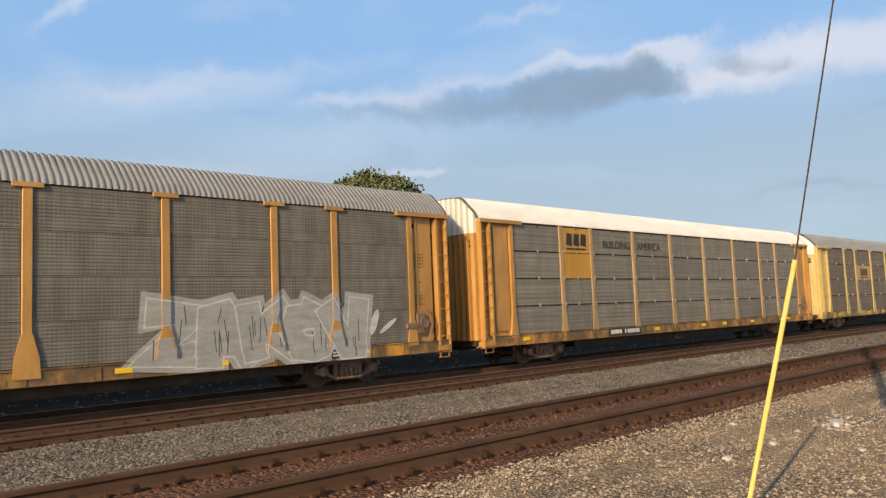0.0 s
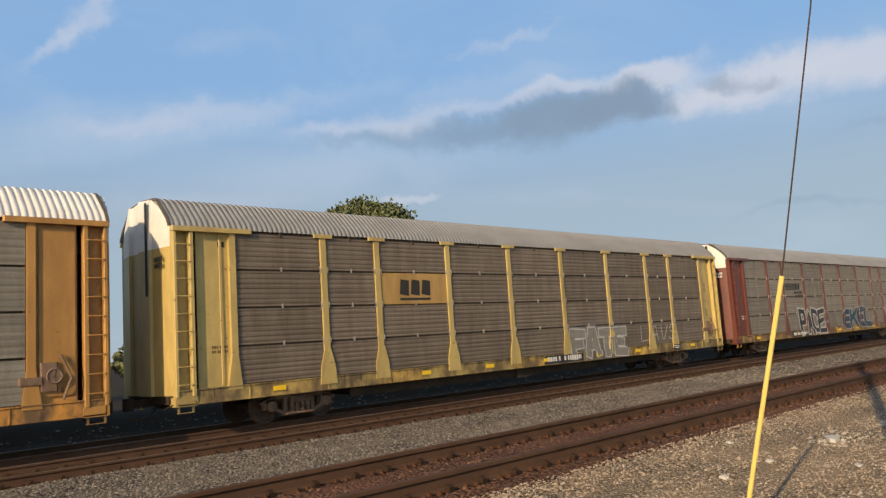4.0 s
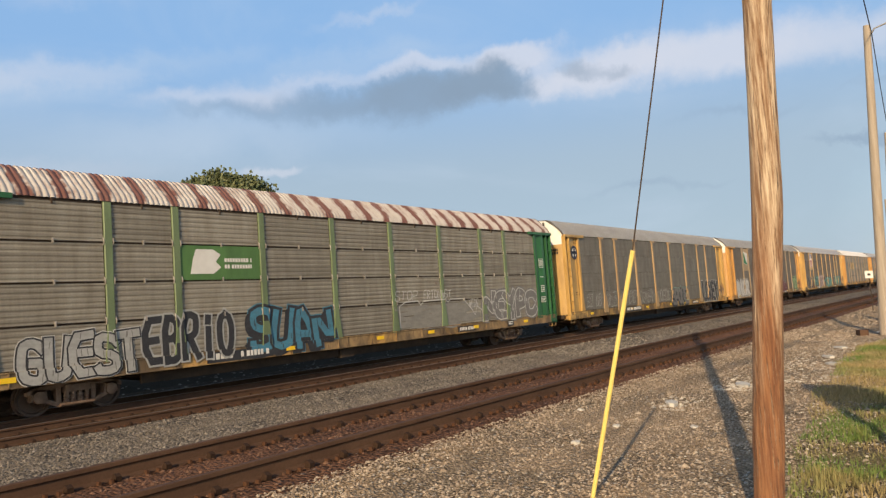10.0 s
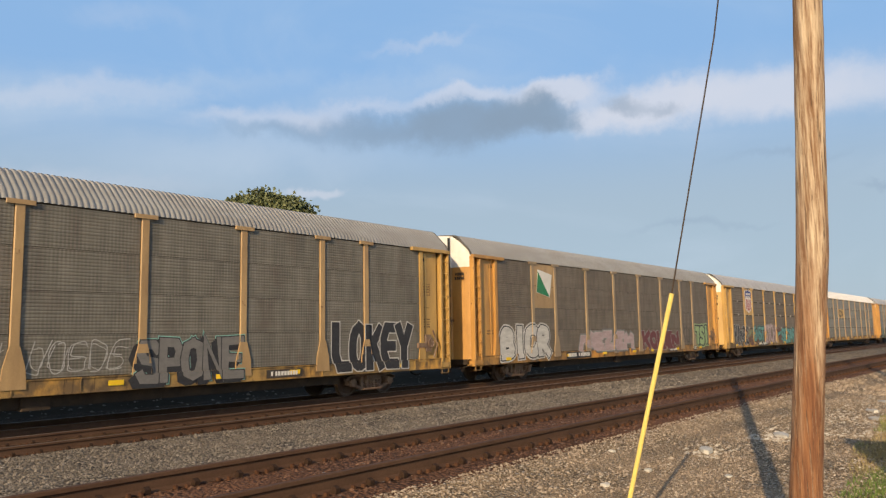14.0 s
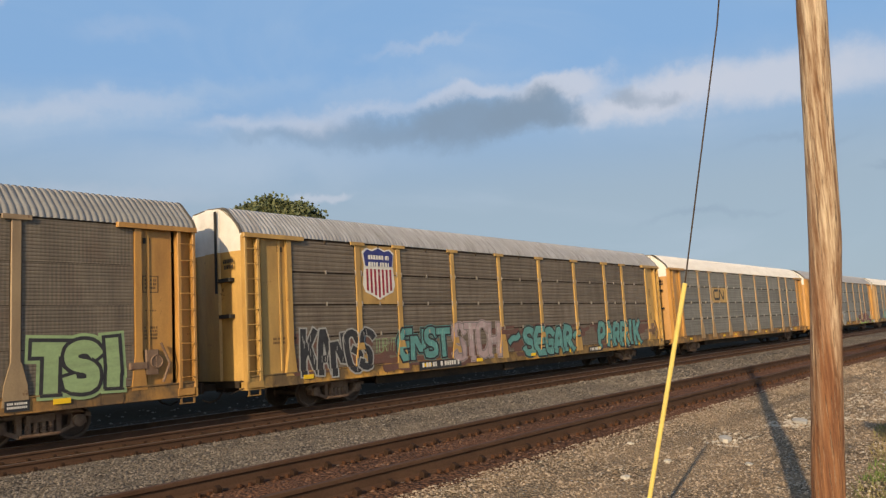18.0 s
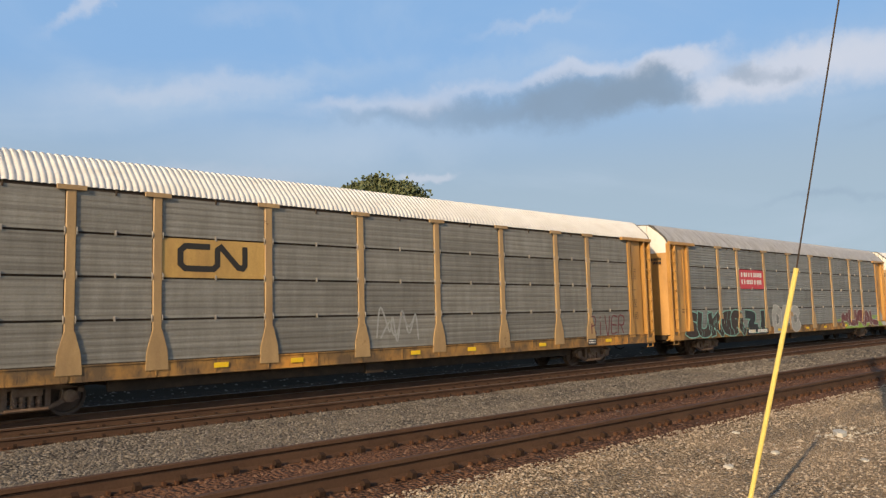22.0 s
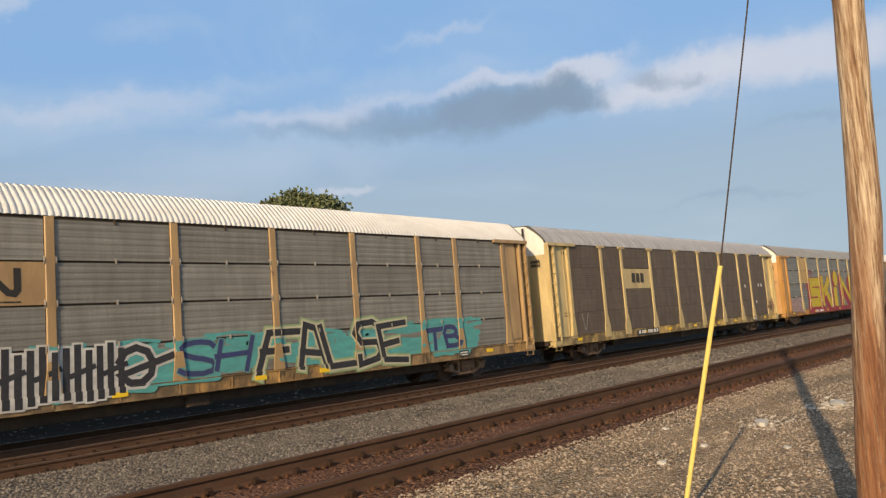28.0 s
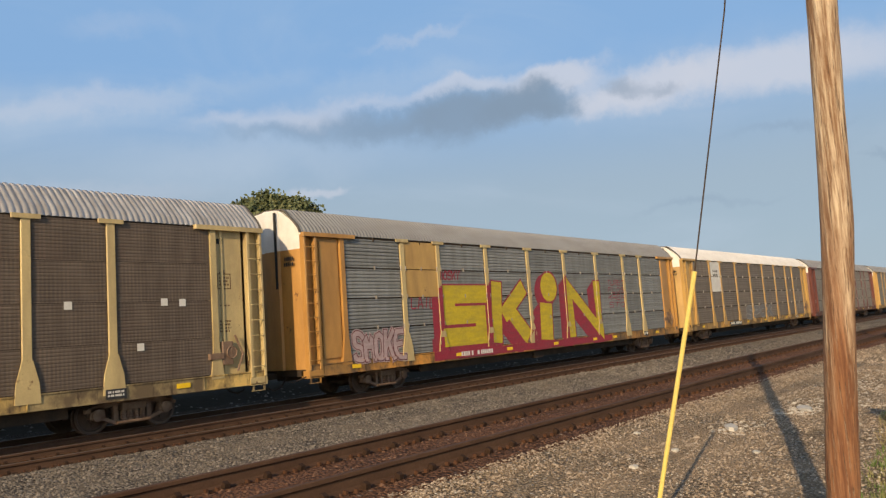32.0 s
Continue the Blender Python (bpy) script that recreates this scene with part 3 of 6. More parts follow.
def lintel_mesh():
    return Geo().box(-HALF + 0.02, -JAMB + 0.45, -SIDE - 0.11, -SIDE + 0.02, EAVE - 0.10, EAVE + 0.02, bev=0.02).mesh("lintel")


def stirrup_mesh():
    """The foot step below the ladder: two straps and a tread."""
    x, y, z = -HALF, -SIDE, SILL_TOP
    g = Geo()
    for a in (0.11, 0.47):
        g.box(x + a, x + a + 0.05, y - 0.02, y + 0.0, z - 0.52, z - 0.10)
    return g.box(x + 0.11, x + 0.52, y - 0.02, y + 0.05, z - 0.54, z - 0.52).mesh("stirrup")


def rung_mesh():
    return Geo().tube([(-HALF + 0.10, -SIDE - 0.05, 0), (-HALF + 0.14, -SIDE - 0.085, 0), (-HALF + 0.48, -SIDE - 0.085, 0), (-HALF + 0.52, -SIDE - 0.05, 0)], 0.014, 6).mesh("rung")


def end_door_mesh(pleats):
    """The doors that close the car's end: fluted sheet, or three plain leaves, with the hooded top."""
    g = Geo()
    base, flat, pts = SILL_TOP - 0.12, 0.16, []
    if pleats:
        p = 2.96 / pleats
        for i in range(pleats):
            for f, d in ((0.0, 0.0), (0.40, 0.0), (0.46, 0.13), (0.94, 0.13)):
                pts.append((-1.48 + (i + f) * p, d))
        pts.append((1.48, 0.0))
    else:
        for y, d in ((-1.48, 0.0), (-1.30, 0.0), (-0.62, 0.03), (-0.58, 0.10), (0.0, 0.12), (0.04, 0.05), (0.60, 0.03), (0.64, 0.10), (1.34, 0.05), (1.48, 0.0)):
            pts.append((y, d))
    pts = [(y, -HALF + 0.14 - flat * (1 - abs(y / 1.48) ** 6) - d) for y, d in pts]
    rows = [[(x, y, z) for y, x in pts] for z in (base, SILL_TOP + 3.05, 4.55, 4.95)]
    rows.append([(x + 0.015, y * 0.995, max(roof_profile(y * 0.995) - 0.02, 4.96)) for y, x in pts])
    for i in range(len(rows) - 1):
        g.quad_sheet(rows[i:i + 2], 1 if i >= 2 else 0)
    g.quad_sheet([rows[-1], [(-HALF + 0.2, p[1], p[2]) for p in rows[-1]]], 1)
    return g.mesh("end_door", 18, weld=True)


def gasket_mesh():
    """Dark edge strip that closes the roof's end."""
    ring_o = [(y * 1.012, roof_profile(y) + 0.03) for y in ROOF_YS]
    g = Geo()
    g.quad_sheet([[(-HALF - 0.02, y, z) for y, z in ring_o], [(-HALF + 0.06, y, z) for y, z in ring_o]])
    g.quad_sheet([[(-HALF - 0.02, y, z) for y, z in ring_o], [(-HALF - 0.02, y * 0.985, z - 0.05) for y, z in ring_o]])
    return g.mesh("roof_edge", None, True)


def side_frame_mesh():
    """Cast truck side: bar with arched top, spring nest, axle boxes."""
    g = Geo()
    upper = [(-1.14, 0.50), (-0.88, 0.55), (-0.45, 0.62), (0.45, 0.62), (0.88, 0.55), (1.14, 0.50), (1.14, 0.58), (0.90, 0.66), (0.45, 0.75), (-0.45, 0.75), (-0.90, 0.66), (-1.14, 0.58)]
    lower = [(-0.80, 0.33), (-0.42, 0.17), (0.42, 0.17), (0.80, 0.33), (0.80, 0.42), (0.40, 0.26), (-0.40, 0.26), (-0.80, 0.42)]
    g.prism(upper, "y", -1.10, -0.96)
    g.prism(lower, "y", -1.10, -0.96)
    for s in (-1, 1):
        g.box(s * 0.42 - 0.06, s * 0.42 + 0.06, -1.09, -0.95, 0.24, 0.64, bev=0.01)
    for s in (-1, 1):
        g.lathe([(0.10, -0.16), (0.14, -0.14), (0.14, 0.0)], "y", (s * 0.86, -1.0, 0.44), 14)
        g.prism([(s * 0.86 - 0.19, 0.36), (s * 0.86 + 0.19, 0.36), (s * 0.86 + 0.15, 0.62), (s * 0.86 - 0.15, 0.62)], "y", -1.10, -0.92)
    for i in range(4):
        x = -0.24 + i * 0.16
        g.lathe([(0.06, z + 0.0) for z in (0.24, 0.26)] + [(0.075, 0.28), (0.06, 0.31), (0.075, 0.34), (0.06, 0.37), (0.075, 0.40), (0.06, 0.43), (0.06, 0.50)], "z", (x, -1.09, 0), 8)
    g.box(-0.42, 0.42, -1.16, -0.9, 0.20, 0.25)
    g.box(-0.30, 0.30, -1.18, 0.0, 0.50, 0.66)
    return g.mesh("side_frame", 40)


def wheelset_mesh():
    g = Geo()
    for s in (-1, 1):
        prof = [(0.10, -0.07), (0.13, -0.07), (0.14, -0.03), (0.33, -0.01), (0.36, -0.06), (0.42, -0.065), (0.425, 0.03), (0.45, 0.045), (0.45, 0.07), (0.36, 0.07), (0.33, 0.03), (0.14, 0.03), (0.10, 0.09)]
        g.lathe([(r, h * -s) for r, h in prof], "y", (0, s * 0.7525 , 0), 28)
        g.box(-0.02, 0.02, s * 0.7525 - 0.05 * 1, s * 0.7525 + 0.05, 0.18, 0.26)
    g.tube([(0, -0.95, 0), (0, 0.95, 0)], 0.085, 10)
    return g.mesh("wheelset", 40)


def coupler_mesh():
    g = Geo().box(-HALF - 0.45, -HALF + 0.5, -0.09, 0.09, 0.72, 0.90, bev=0.02)
    g.box(-HALF - 0.54, -HALF - 0.36, -0.20, 0.17, 0.66, 0.96, bev=0.05)
    g.box(-HALF + 0.05, -HALF + 0.2, -1.3, 1.3, 0.78, 1.0)
    g.tube([(-HALF + 0.1, -0.45, 0.75), (-HALF - 0.15, -0.5, 0.5), (-HALF - 0.35, -0.4, 0.42), (-HALF - 0.52, -0.3, 0.52)], 0.028, 8)
    g.tube([(-HALF + 0.02, -1.45, 0.78), (-HALF - 0.02, -0.9, 0.62), (-HALF - 0.02, -0.3, 0.70)], 0.014, 6)
    return g.mesh("coupler", 40)


def brake_gear_mesh():
    g = Geo().tube([(-3.4, -0.7, 0.62), (-2.3, -0.7, 0.62)], 0.19, 14)
    g.box(2.2, 2.9, -1.25, -0.6, 0.48, 0.78, bev=0.03)
    g.tube([(-9, -0.95, 0.66), (9, -0.95, 0.66)], 0.025, 6)
    g.tube([(-5.2, -1.2, 0.56), (-4.3, -1.2, 0.5), (-3.6, -1.1, 0.55)], 0.03, 6)
    g.box(-1.2, -0.55, -1.35, -1.0, 0.42, 0.70, bev=0.03)
    return g.mesh("brake_gear", 40)


MESH = {}


def share(key, make):
    if key not in MESH:
        MESH[key] = make()
    return MESH[key]


FLIP_X, FLIP_Y = pose(0, 0, 0, 0, 0, 180), Matrix.Diagonal((1, -1, 1, 1))
WHEELSETS = {-0.86: [], 0.86: []}
POST_FOOT, WORN = {}, {}
EDGE_STRIP = surface("grimy_edge_strip", (0.13, 0.115, 0.095), (0.06, 0.05, 0.04), 0.7, 3.0, 40.0, 0.75)
PALE_STEEL = surface("pale_steel", (0.42, 0.39, 0.35), (0.24, 0.19, 0.15), 0.6, 5.0, 60.0, 0.55, 0.2)


def worn(material):
    """The same paint as it is low on the car: caked with dirt and rust, newer on some lengths than on others."""
    if material.name not in WORN:
        c = tuple(material["tone"])
        m, nt, bsdf, L = node_mat(material.name + "_worn")
        co = nt.nodes.new("ShaderNodeTexCoord").outputs["Object"]
        rand = nt.nodes.new("ShaderNodeObjectInfo").outputs["Random"]
        ad, sc = nt.nodes.new("ShaderNodeVectorMath"), nt.nodes.new("ShaderNodeMath")
        sc.operation, sc.inputs[1].default_value = "MULTIPLY", 61.0
        L(rand, sc.inputs[0])
        L(co, ad.inputs[0])
        L(sc.outputs[0], ad.inputs[1])
        co = ad.outputs[0]
        dirt = tex(nt, co, 1.6, 6.0, 0.62, (1.0, 1.0, 0.8))
        runs = tex(nt, co, 5.0, 5.0, 0.6, (2.0, 1.0, 0.35))
        col = blend(nt, remap(nt, rand, 0.70, 0.74), tuple(0.72 * v for v in c), (min(1, 1.15 * c[0]), 1.02 * c[1], 0.7 * c[2]))
        col = blend(nt, remap(nt, dirt, 0.37, 0.58, 0.0, 0.9), col, (0.105, 0.072, 0.042))
        col = blend(nt, remap(nt, runs, 0.56, 0.70, 0.0, 0.85), col, (0.055, 0.032, 0.02))
        L(col, bsdf.inputs["Base Color"])
        bsdf.inputs["Roughness"].default_value = 0.7
        WORN[material.name] = m
    return WORN[material.name]


RIB_DEPTH = {6: 0.006, 7: 0.011, 8: 0.022, 12: 0.006}


def autorack(label, body, screen, roof, hood, post=None, sill=None, door=None, pleats=0, style="plain", ribs=7, plate=None, end=""):
    """One enclosed car carrier; plate names the bay (by post) and rows whose screens are left out for a painted plate."""
    post, sill, door = post or body, sill or body, door or body
    car = thing("autorack_car", label, "train car", "autorack cars of the train")
    POST_FOOT[car.name] = style == "plain"
    for s, (a, b) in enumerate(zip(EDGES, EDGES[1:])):
        w, m = b - a - (0.24 if 0 < s < 8 else 0.14), (a + b) / 2 + (-0.055 if s == 0 else 0.055 if s == 8 else 0)
        for r in range(4):
            h = ROWS_Z[1] - ROWS_Z[0] - (0.012 if ribs == 12 else 0.05)
            if plate and s == plate[0] and r in plate[1]:
                g = share(("plate", s, r), lambda: Geo().box(-w / 2 - 0.02, w / 2 + 0.02, -0.01, 0.02, -0.011, h + 0.011).mesh("painted_plate"))
                put_mesh("painted_plate", g, plate[2], car, at=(m, -SIDE, ROWS_Z[r]))
                continue
            me = share(("panel", round(w, 2), ribs), lambda: panel_mesh(w, h, ribs, RIB_DEPTH[ribs]))
            put_mesh("side_panel", me, screen, car, at=(m, -SIDE, ROWS_Z[r]))
    for p in POSTS:
        put_mesh("post", share(("post", style), lambda: post_mesh(style == "plain")), post, car, at=(p, -SIDE, 0))
        put_mesh("post", share(("post", style), lambda: post_mesh(style == "plain")), post, car, at=pose(p, SIDE, 0, 0, 0, 180))
    keepers, clips = latch_rows()
    for at in keepers if ribs != 12 else ():
        put_mesh("keeper", share("keeper", keeper_mesh), PALE_STEEL, car, at=at)
    for at in clips if ribs != 12 else ():
        put_mesh("clip", share("clip", clip_mesh), PALE_STEEL if at[2] < 4.8 else DARK, car, at=at)
    # dark sheet added behind the near screens, filling the gaps between them
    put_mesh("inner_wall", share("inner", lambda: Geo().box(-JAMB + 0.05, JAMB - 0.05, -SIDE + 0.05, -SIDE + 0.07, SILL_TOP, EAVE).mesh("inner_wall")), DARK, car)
    put_mesh("side_wall", share("far", lambda: panel_mesh(2 * JAMB - 0.2, EAVE - SILL_TOP - 0.05, 36)), screen, car, at=pose(0, SIDE, SILL_TOP + 0.02, 0, 0, 180))
    for turn in (Matrix.Identity(4), FLIP_X):
        for a, b in zip(SILL_CUTS, SILL_CUTS[1:]) if turn is not FLIP_X else ((-13.5, 13.5),):
            put_mesh("side_sill", share(("sill", round(b - a, 2)), lambda: sill_mesh(b - a)), worn(sill), car, at=turn @ pose((a + b) / 2, -SIDE, 0))
        put_mesh("end_door", share(("door", pleats), lambda: end_door_mesh(pleats)), [door, hood], car, at=turn)
        put_mesh("roof_edge", share("gasket", gasket_mesh), EDGE_STRIP, car, at=turn)
        put_mesh("coupler", share("coupler", coupler_mesh), DARK, car, at=turn)
        for mirror in (Matrix.Identity(4), FLIP_Y):
            for k, (name, g) in enumerate(end_bay_parts(end or style)):
                put_mesh(name, share(("bay", end or style, k), lambda: g.mesh(name)), body, car, at=turn @ mirror)
            put_mesh("lintel", share("lintel", lintel_mesh), body, car, at=turn @ mirror)
            put_mesh("stirrup", share("stirrup", stirrup_mesh), worn(sill), car, at=turn @ mirror)
        for i in range(9):
            put_mesh("rung", share("rung", rung_mesh), body, car, at=turn @ (FLIP_Y if turn is FLIP_X else Matrix.Identity(4)) @ pose(0, 0, SILL_TOP + 0.12 + i * 0.42))
    put_mesh("deck", share("deck", deck_mesh), DARK, car)
    put_mesh("roof", share("roof", roof_mesh), roof, car)
    put_mesh("brake_gear", share("brake", brake_gear_mesh), DARK, car)
    for x in (-9.9, 9.9):
        truck = put_mesh("truck", share("bolster", lambda: Geo().box(-0.2, 0.2, -0.95, 0.95, 0.45, 0.72, bev=0.04).mesh("bolster")), CAST, car, at=(x, 0, 0))
        for turn in (Matrix.Identity(4), FLIP_X):
            put_mesh("side_frame", share("frame", side_frame_mesh), CAST, truck, at=turn)
        for dx in WHEELSETS:
            w = put_mesh("wheelset", share("wheels", wheelset_mesh), WHEEL, truck, at=(dx, 0, 0.42))
            WHEELSETS[dx].append(w)
    return car

# ---- car liveries ----
def rolled(name, c, dirt, rust=None):
    """Screen sheet: dusty galvanised steel with upright runs of dirt."""
    m = surface(name, c, dirt, 0.85, 1.2, 26.0, 0.62, 0.15, streak=(3.0, 1.0, 0.5), vary=0.12, layered=True, spots=(rust, 0.68, 1.6) if rust else None)
    m["tone"] = c
    return m


def coat(name, c, worn=None):
    m = surface(name, c, worn or (0.50 * c[0], 0.46 * c[1], 0.50 * c[2]), 0.75, 1.3, 26.0, 0.46, spots=((0.14, 0.065, 0.028), 0.645, 2.6), bump=0.0015, streak=(1.6, 1.6, 0.45), vary=0.06)
    m["tone"] = c
    return m


ROOF_GREY = surface("grey_roof", (0.33, 0.325, 0.31), (0.24, 0.22, 0.20), 0.7, 0.8, 20.0, 0.55, 0.2, streak=(1, 3, 1))
ROOF_WHITE = surface("white_roof", (0.80, 0.775, 0.73), (0.60, 0.56, 0.50), 0.6, 0.9, 20.0, 0.5, streak=(1, 3, 1))
ROOF_ZINC = surface("zinc_roof", (0.60, 0.575, 0.54), (0.27, 0.235, 0.20), 0.85, 1.8, 20.0, 0.36, 0.40, streak=(3.5, 0.5, 0.6))


def striped_roof():
    """Pale roof with rust stains running down at every rib."""
    m, nt, bsdf, L = node_mat("rust_striped_roof")
    co = nt.nodes.new("ShaderNodeTexCoord").outputs["Object"]
    wv = nt.nodes.new("ShaderNodeTexWave")
    wv.bands_direction = "X"
    for key, value in (("Scale", 0.325), ("Distortion", 3.4), ("Detail", 5.0), ("Detail Scale", 2.2), ("Detail Roughness", 0.7)):
        wv.inputs[key].default_value = value
    L(co, wv.inputs["Vector"])
    col = blend(nt, remap(nt, tex(nt, co, 1.5, 5.0), 0.3, 0.75, 0.0, 0.7), (0.56, 0.52, 0.47), (0.36, 0.30, 0.26))
    col = blend(nt, remap(nt, tex(nt, co, 5.0, 5.0, 0.65, (1.0, 0.3, 0.3)), 0.50, 0.66, 0.0, 0.6), col, (0.24, 0.13, 0.095))
    col = blend(nt, remap(nt, wv.outputs["Fac"], 0.60, 0.86, 0.0, 0.95), col, (0.15, 0.055, 0.038))
    L(col, bsdf.inputs["Base Color"])
    bsdf.inputs["Roughness"].default_value = 0.6
    return m


ROOF_RUST = striped_roof()
YELLOW = coat("car_yellow", (0.56, 0.345, 0.105))
ORANGE = coat("car_orange_yellow", (0.54, 0.285, 0.078))
LEMON = coat("car_lemon_yellow", (0.58, 0.435, 0.155))
CREAM = coat("car_pale_yellow", (0.60, 0.465, 0.22))
TAN = coat("car_tan_yellow", (0.47, 0.31, 0.145))
DULL = coat("car_dull_tan", (0.36, 0.26, 0.15))
RED = coat("car_oxide_red", (0.155, 0.043, 0.031))
GREEN = coat("car_green", (0.025, 0.130, 0.046))
PLATE_GREEN = coat("plate_green", (0.10, 0.22, 0.06))
PLATE_YELLOW = coat("plate_yellow", (0.60, 0.31, 0.035))
PLATE_RED = paint("plate_red", (0.62, 0.06, 0.08))
PALE_GREEN = coat("faded_green", (0.17, 0.230, 0.112))
SCR_GREY = rolled("grey_screen", (0.270, 0.250, 0.208), (0.172, 0.153, 0.122))
SCR_BROWN = rolled("brown_screen", (0.240, 0.197, 0.150), (0.140, 0.106, 0.078), (0.13, 0.070, 0.04))
SCR_TAN = rolled("tan_screen", (0.315, 0.280, 0.230), (0.195, 0.162, 0.126))
SCR_OLIVE = rolled("weathered_screen", (0.335, 0.308, 0.25), (0.21, 0.178, 0.135), (0.16, 0.10, 0.065))
SCR_SLATE = rolled("slate_screen", (0.285, 0.276, 0.248), (0.185, 0.172, 0.148))
SCR_RUSSET = rolled("russet_screen", (0.198, 0.150, 0.113), (0.12, 0.087, 0.064), (0.13, 0.065, 0.04))
SCR_BLUE = rolled("bluish_screen", (0.31, 0.32, 0.315), (0.20, 0.20, 0.185))
SCR_DARK = rolled("dark_screen", (0.255, 0.212, 0.165), (0.16, 0.122, 0.09))


def woven(base):
    """The same sheet with close upright slots, the dark behind them painted as stripes."""
    c = tuple(0.81 * v for v in base["tone"])
    m, nt, bsdf, L = node_mat(base.name + "_woven")
    plain = nt.nodes.new("ShaderNodeTexCoord").outputs["Object"]
    info, scaled, moved = nt.nodes.new("ShaderNodeObjectInfo"), nt.nodes.new("ShaderNodeMath"), nt.nodes.new("ShaderNodeVectorMath")
    scaled.operation, scaled.inputs[1].default_value = "MULTIPLY", 53.0
    L(info.outputs["Random"], scaled.inputs[0])
    L(plain, moved.inputs[0])
    L(scaled.outputs[0], moved.inputs[1])
    co = moved.outputs[0]
    wave = nt.nodes.new("ShaderNodeTexWave")
    wave.bands_direction = "X"
    for key, value in (("Scale", 3.4), ("Distortion", 0.7), ("Detail", 3.0), ("Detail Scale", 2.0)):
        wave.inputs[key].default_value = value
    L(co, wave.inputs["Vector"])
    col = blend(nt, remap(nt, tex(nt, co, 1.2, 6.0, 0.6, (3.0, 1.0, 0.5)), 0.35, 0.7), tuple(c), tuple(0.62 * v for v in c))
    col = blend(nt, remap(nt, tex(nt, co, 2.0, 4.0, 0.6, (0.12, 1.0, 5.0)), 0.45, 0.62, 0.0, 0.30), col, tuple(0.5 * v for v in c))
    col = blend(nt, remap(nt, tex(nt, co, 1.1, 6.0, 0.65, (1.0, 1.0, 0.7)), 0.52, 0.70, 0.0, 0.35), col, (0.105, 0.058, 0.040))
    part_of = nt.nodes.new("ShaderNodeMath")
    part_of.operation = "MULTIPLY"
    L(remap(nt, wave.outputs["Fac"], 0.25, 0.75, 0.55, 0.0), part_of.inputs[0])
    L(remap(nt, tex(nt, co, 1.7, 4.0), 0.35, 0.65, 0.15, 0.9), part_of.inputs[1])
    # darker stripes stand in for the unlit inside behind the slots
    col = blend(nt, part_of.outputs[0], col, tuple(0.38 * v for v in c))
    L(col, bsdf.inputs["Base Color"])
    bsdf.inputs["Roughness"].default_value, bsdf.inputs["Metallic"].default_value = 0.65, 0.1
    return m


CARS = [
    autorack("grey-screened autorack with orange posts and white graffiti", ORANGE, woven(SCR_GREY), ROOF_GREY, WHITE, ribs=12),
    autorack("grey autorack with white roof and yellow plate", ORANGE, SCR_GREY, ROOF_WHITE, WHITE, post=TAN, pleats=12, style="flush", ribs=6, plate=(1, (2, 3), PLATE_YELLOW)),
    autorack("brown-grey autorack with pale yellow posts", LEMON, SCR_BROWN, ROOF_GREY, WHITE, plate=(2, (2,), YELLOW)),
    autorack("dusty autorack with oxide red posts", RED, SCR_TAN, ROOF_GREY, WHITE, sill=YELLOW),
    autorack("tan autorack with green ends and rusty roof", GREEN, SCR_OLIVE, ROOF_RUST, WHITE, post=PALE_GREEN, sill=TAN, plate=(2, (2,), PLATE_GREEN), style="slim"),
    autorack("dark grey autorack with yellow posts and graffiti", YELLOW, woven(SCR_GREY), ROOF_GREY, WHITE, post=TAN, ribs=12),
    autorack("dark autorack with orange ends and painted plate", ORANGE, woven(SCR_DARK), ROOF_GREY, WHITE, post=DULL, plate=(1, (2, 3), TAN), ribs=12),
    autorack("brown autorack with shield plate and teal graffiti", YELLOW, SCR_BROWN, ROOF_ZINC, WHITE, plate=(1, (2, 3), YELLOW)),
    autorack("grey autorack with orange posts and white roof", ORANGE, SCR_SLATE, ROOF_WHITE, WHITE, post=TAN, ribs=6, plate=(2, (2,), YELLOW)),
    autorack("bluish grey autorack with orange posts and red plate", ORANGE, SCR_BLUE, ROOF_ZINC, WHITE, post=TAN, ribs=8, plate=(2, (2,), PLATE_RED)),
    autorack("grey autorack with tan ends, white roof, teal graffiti", TAN, SCR_SLATE, ROOF_WHITE, WHITE, pleats=12, style="flush", ribs=6, plate=(2, (2,), TAN)),
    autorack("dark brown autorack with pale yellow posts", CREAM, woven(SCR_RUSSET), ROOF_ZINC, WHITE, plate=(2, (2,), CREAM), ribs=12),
    autorack("bluish autorack with large yellow and red graffiti", ORANGE, SCR_BLUE, ROOF_GREY, WHITE, post=CREAM, style="plain", end="flush", ribs=8, plate=(1, (2, 3), YELLOW)),
    autorack("dark autorack with white roof and yellow ends", YELLOW, SCR_DARK, ROOF_WHITE, WHITE, plate=(1, (2, 3), WHITE)),
    autorack("dusty autorack with oxide red ends", RED, SCR_TAN, ROOF_GREY, WHITE),
    autorack("grey autorack with yellow posts", YELLOW, SCR_GREY, ROOF_GREY, WHITE),
    autorack("grey autorack with white roof", ORANGE, SCR_GREY, ROOF_WHITE, WHITE),
    autorack("brown autorack with yellow posts", YELLOW, SCR_BROWN, ROOF_GREY, WHITE),
    autorack("bluish autorack with orange posts", ORANGE, SCR_BLUE, ROOF_ZINC, WHITE),
    autorack("dark autorack with oxide red ends", RED, SCR_DARK, ROOF_GREY, WHITE),
]

# ---- setting ----
sky()
make_ground()
make_track("track_near", NEAR_Y, NEAR_Z, "rusty unused railway track on dirty ballast", -6, 60, [RAIL, RAIL])
make_track("track_middle", MID_Y, 0.0, "brown railway track beside the train", -4, 60, [RAIL, RAIL_TOP])
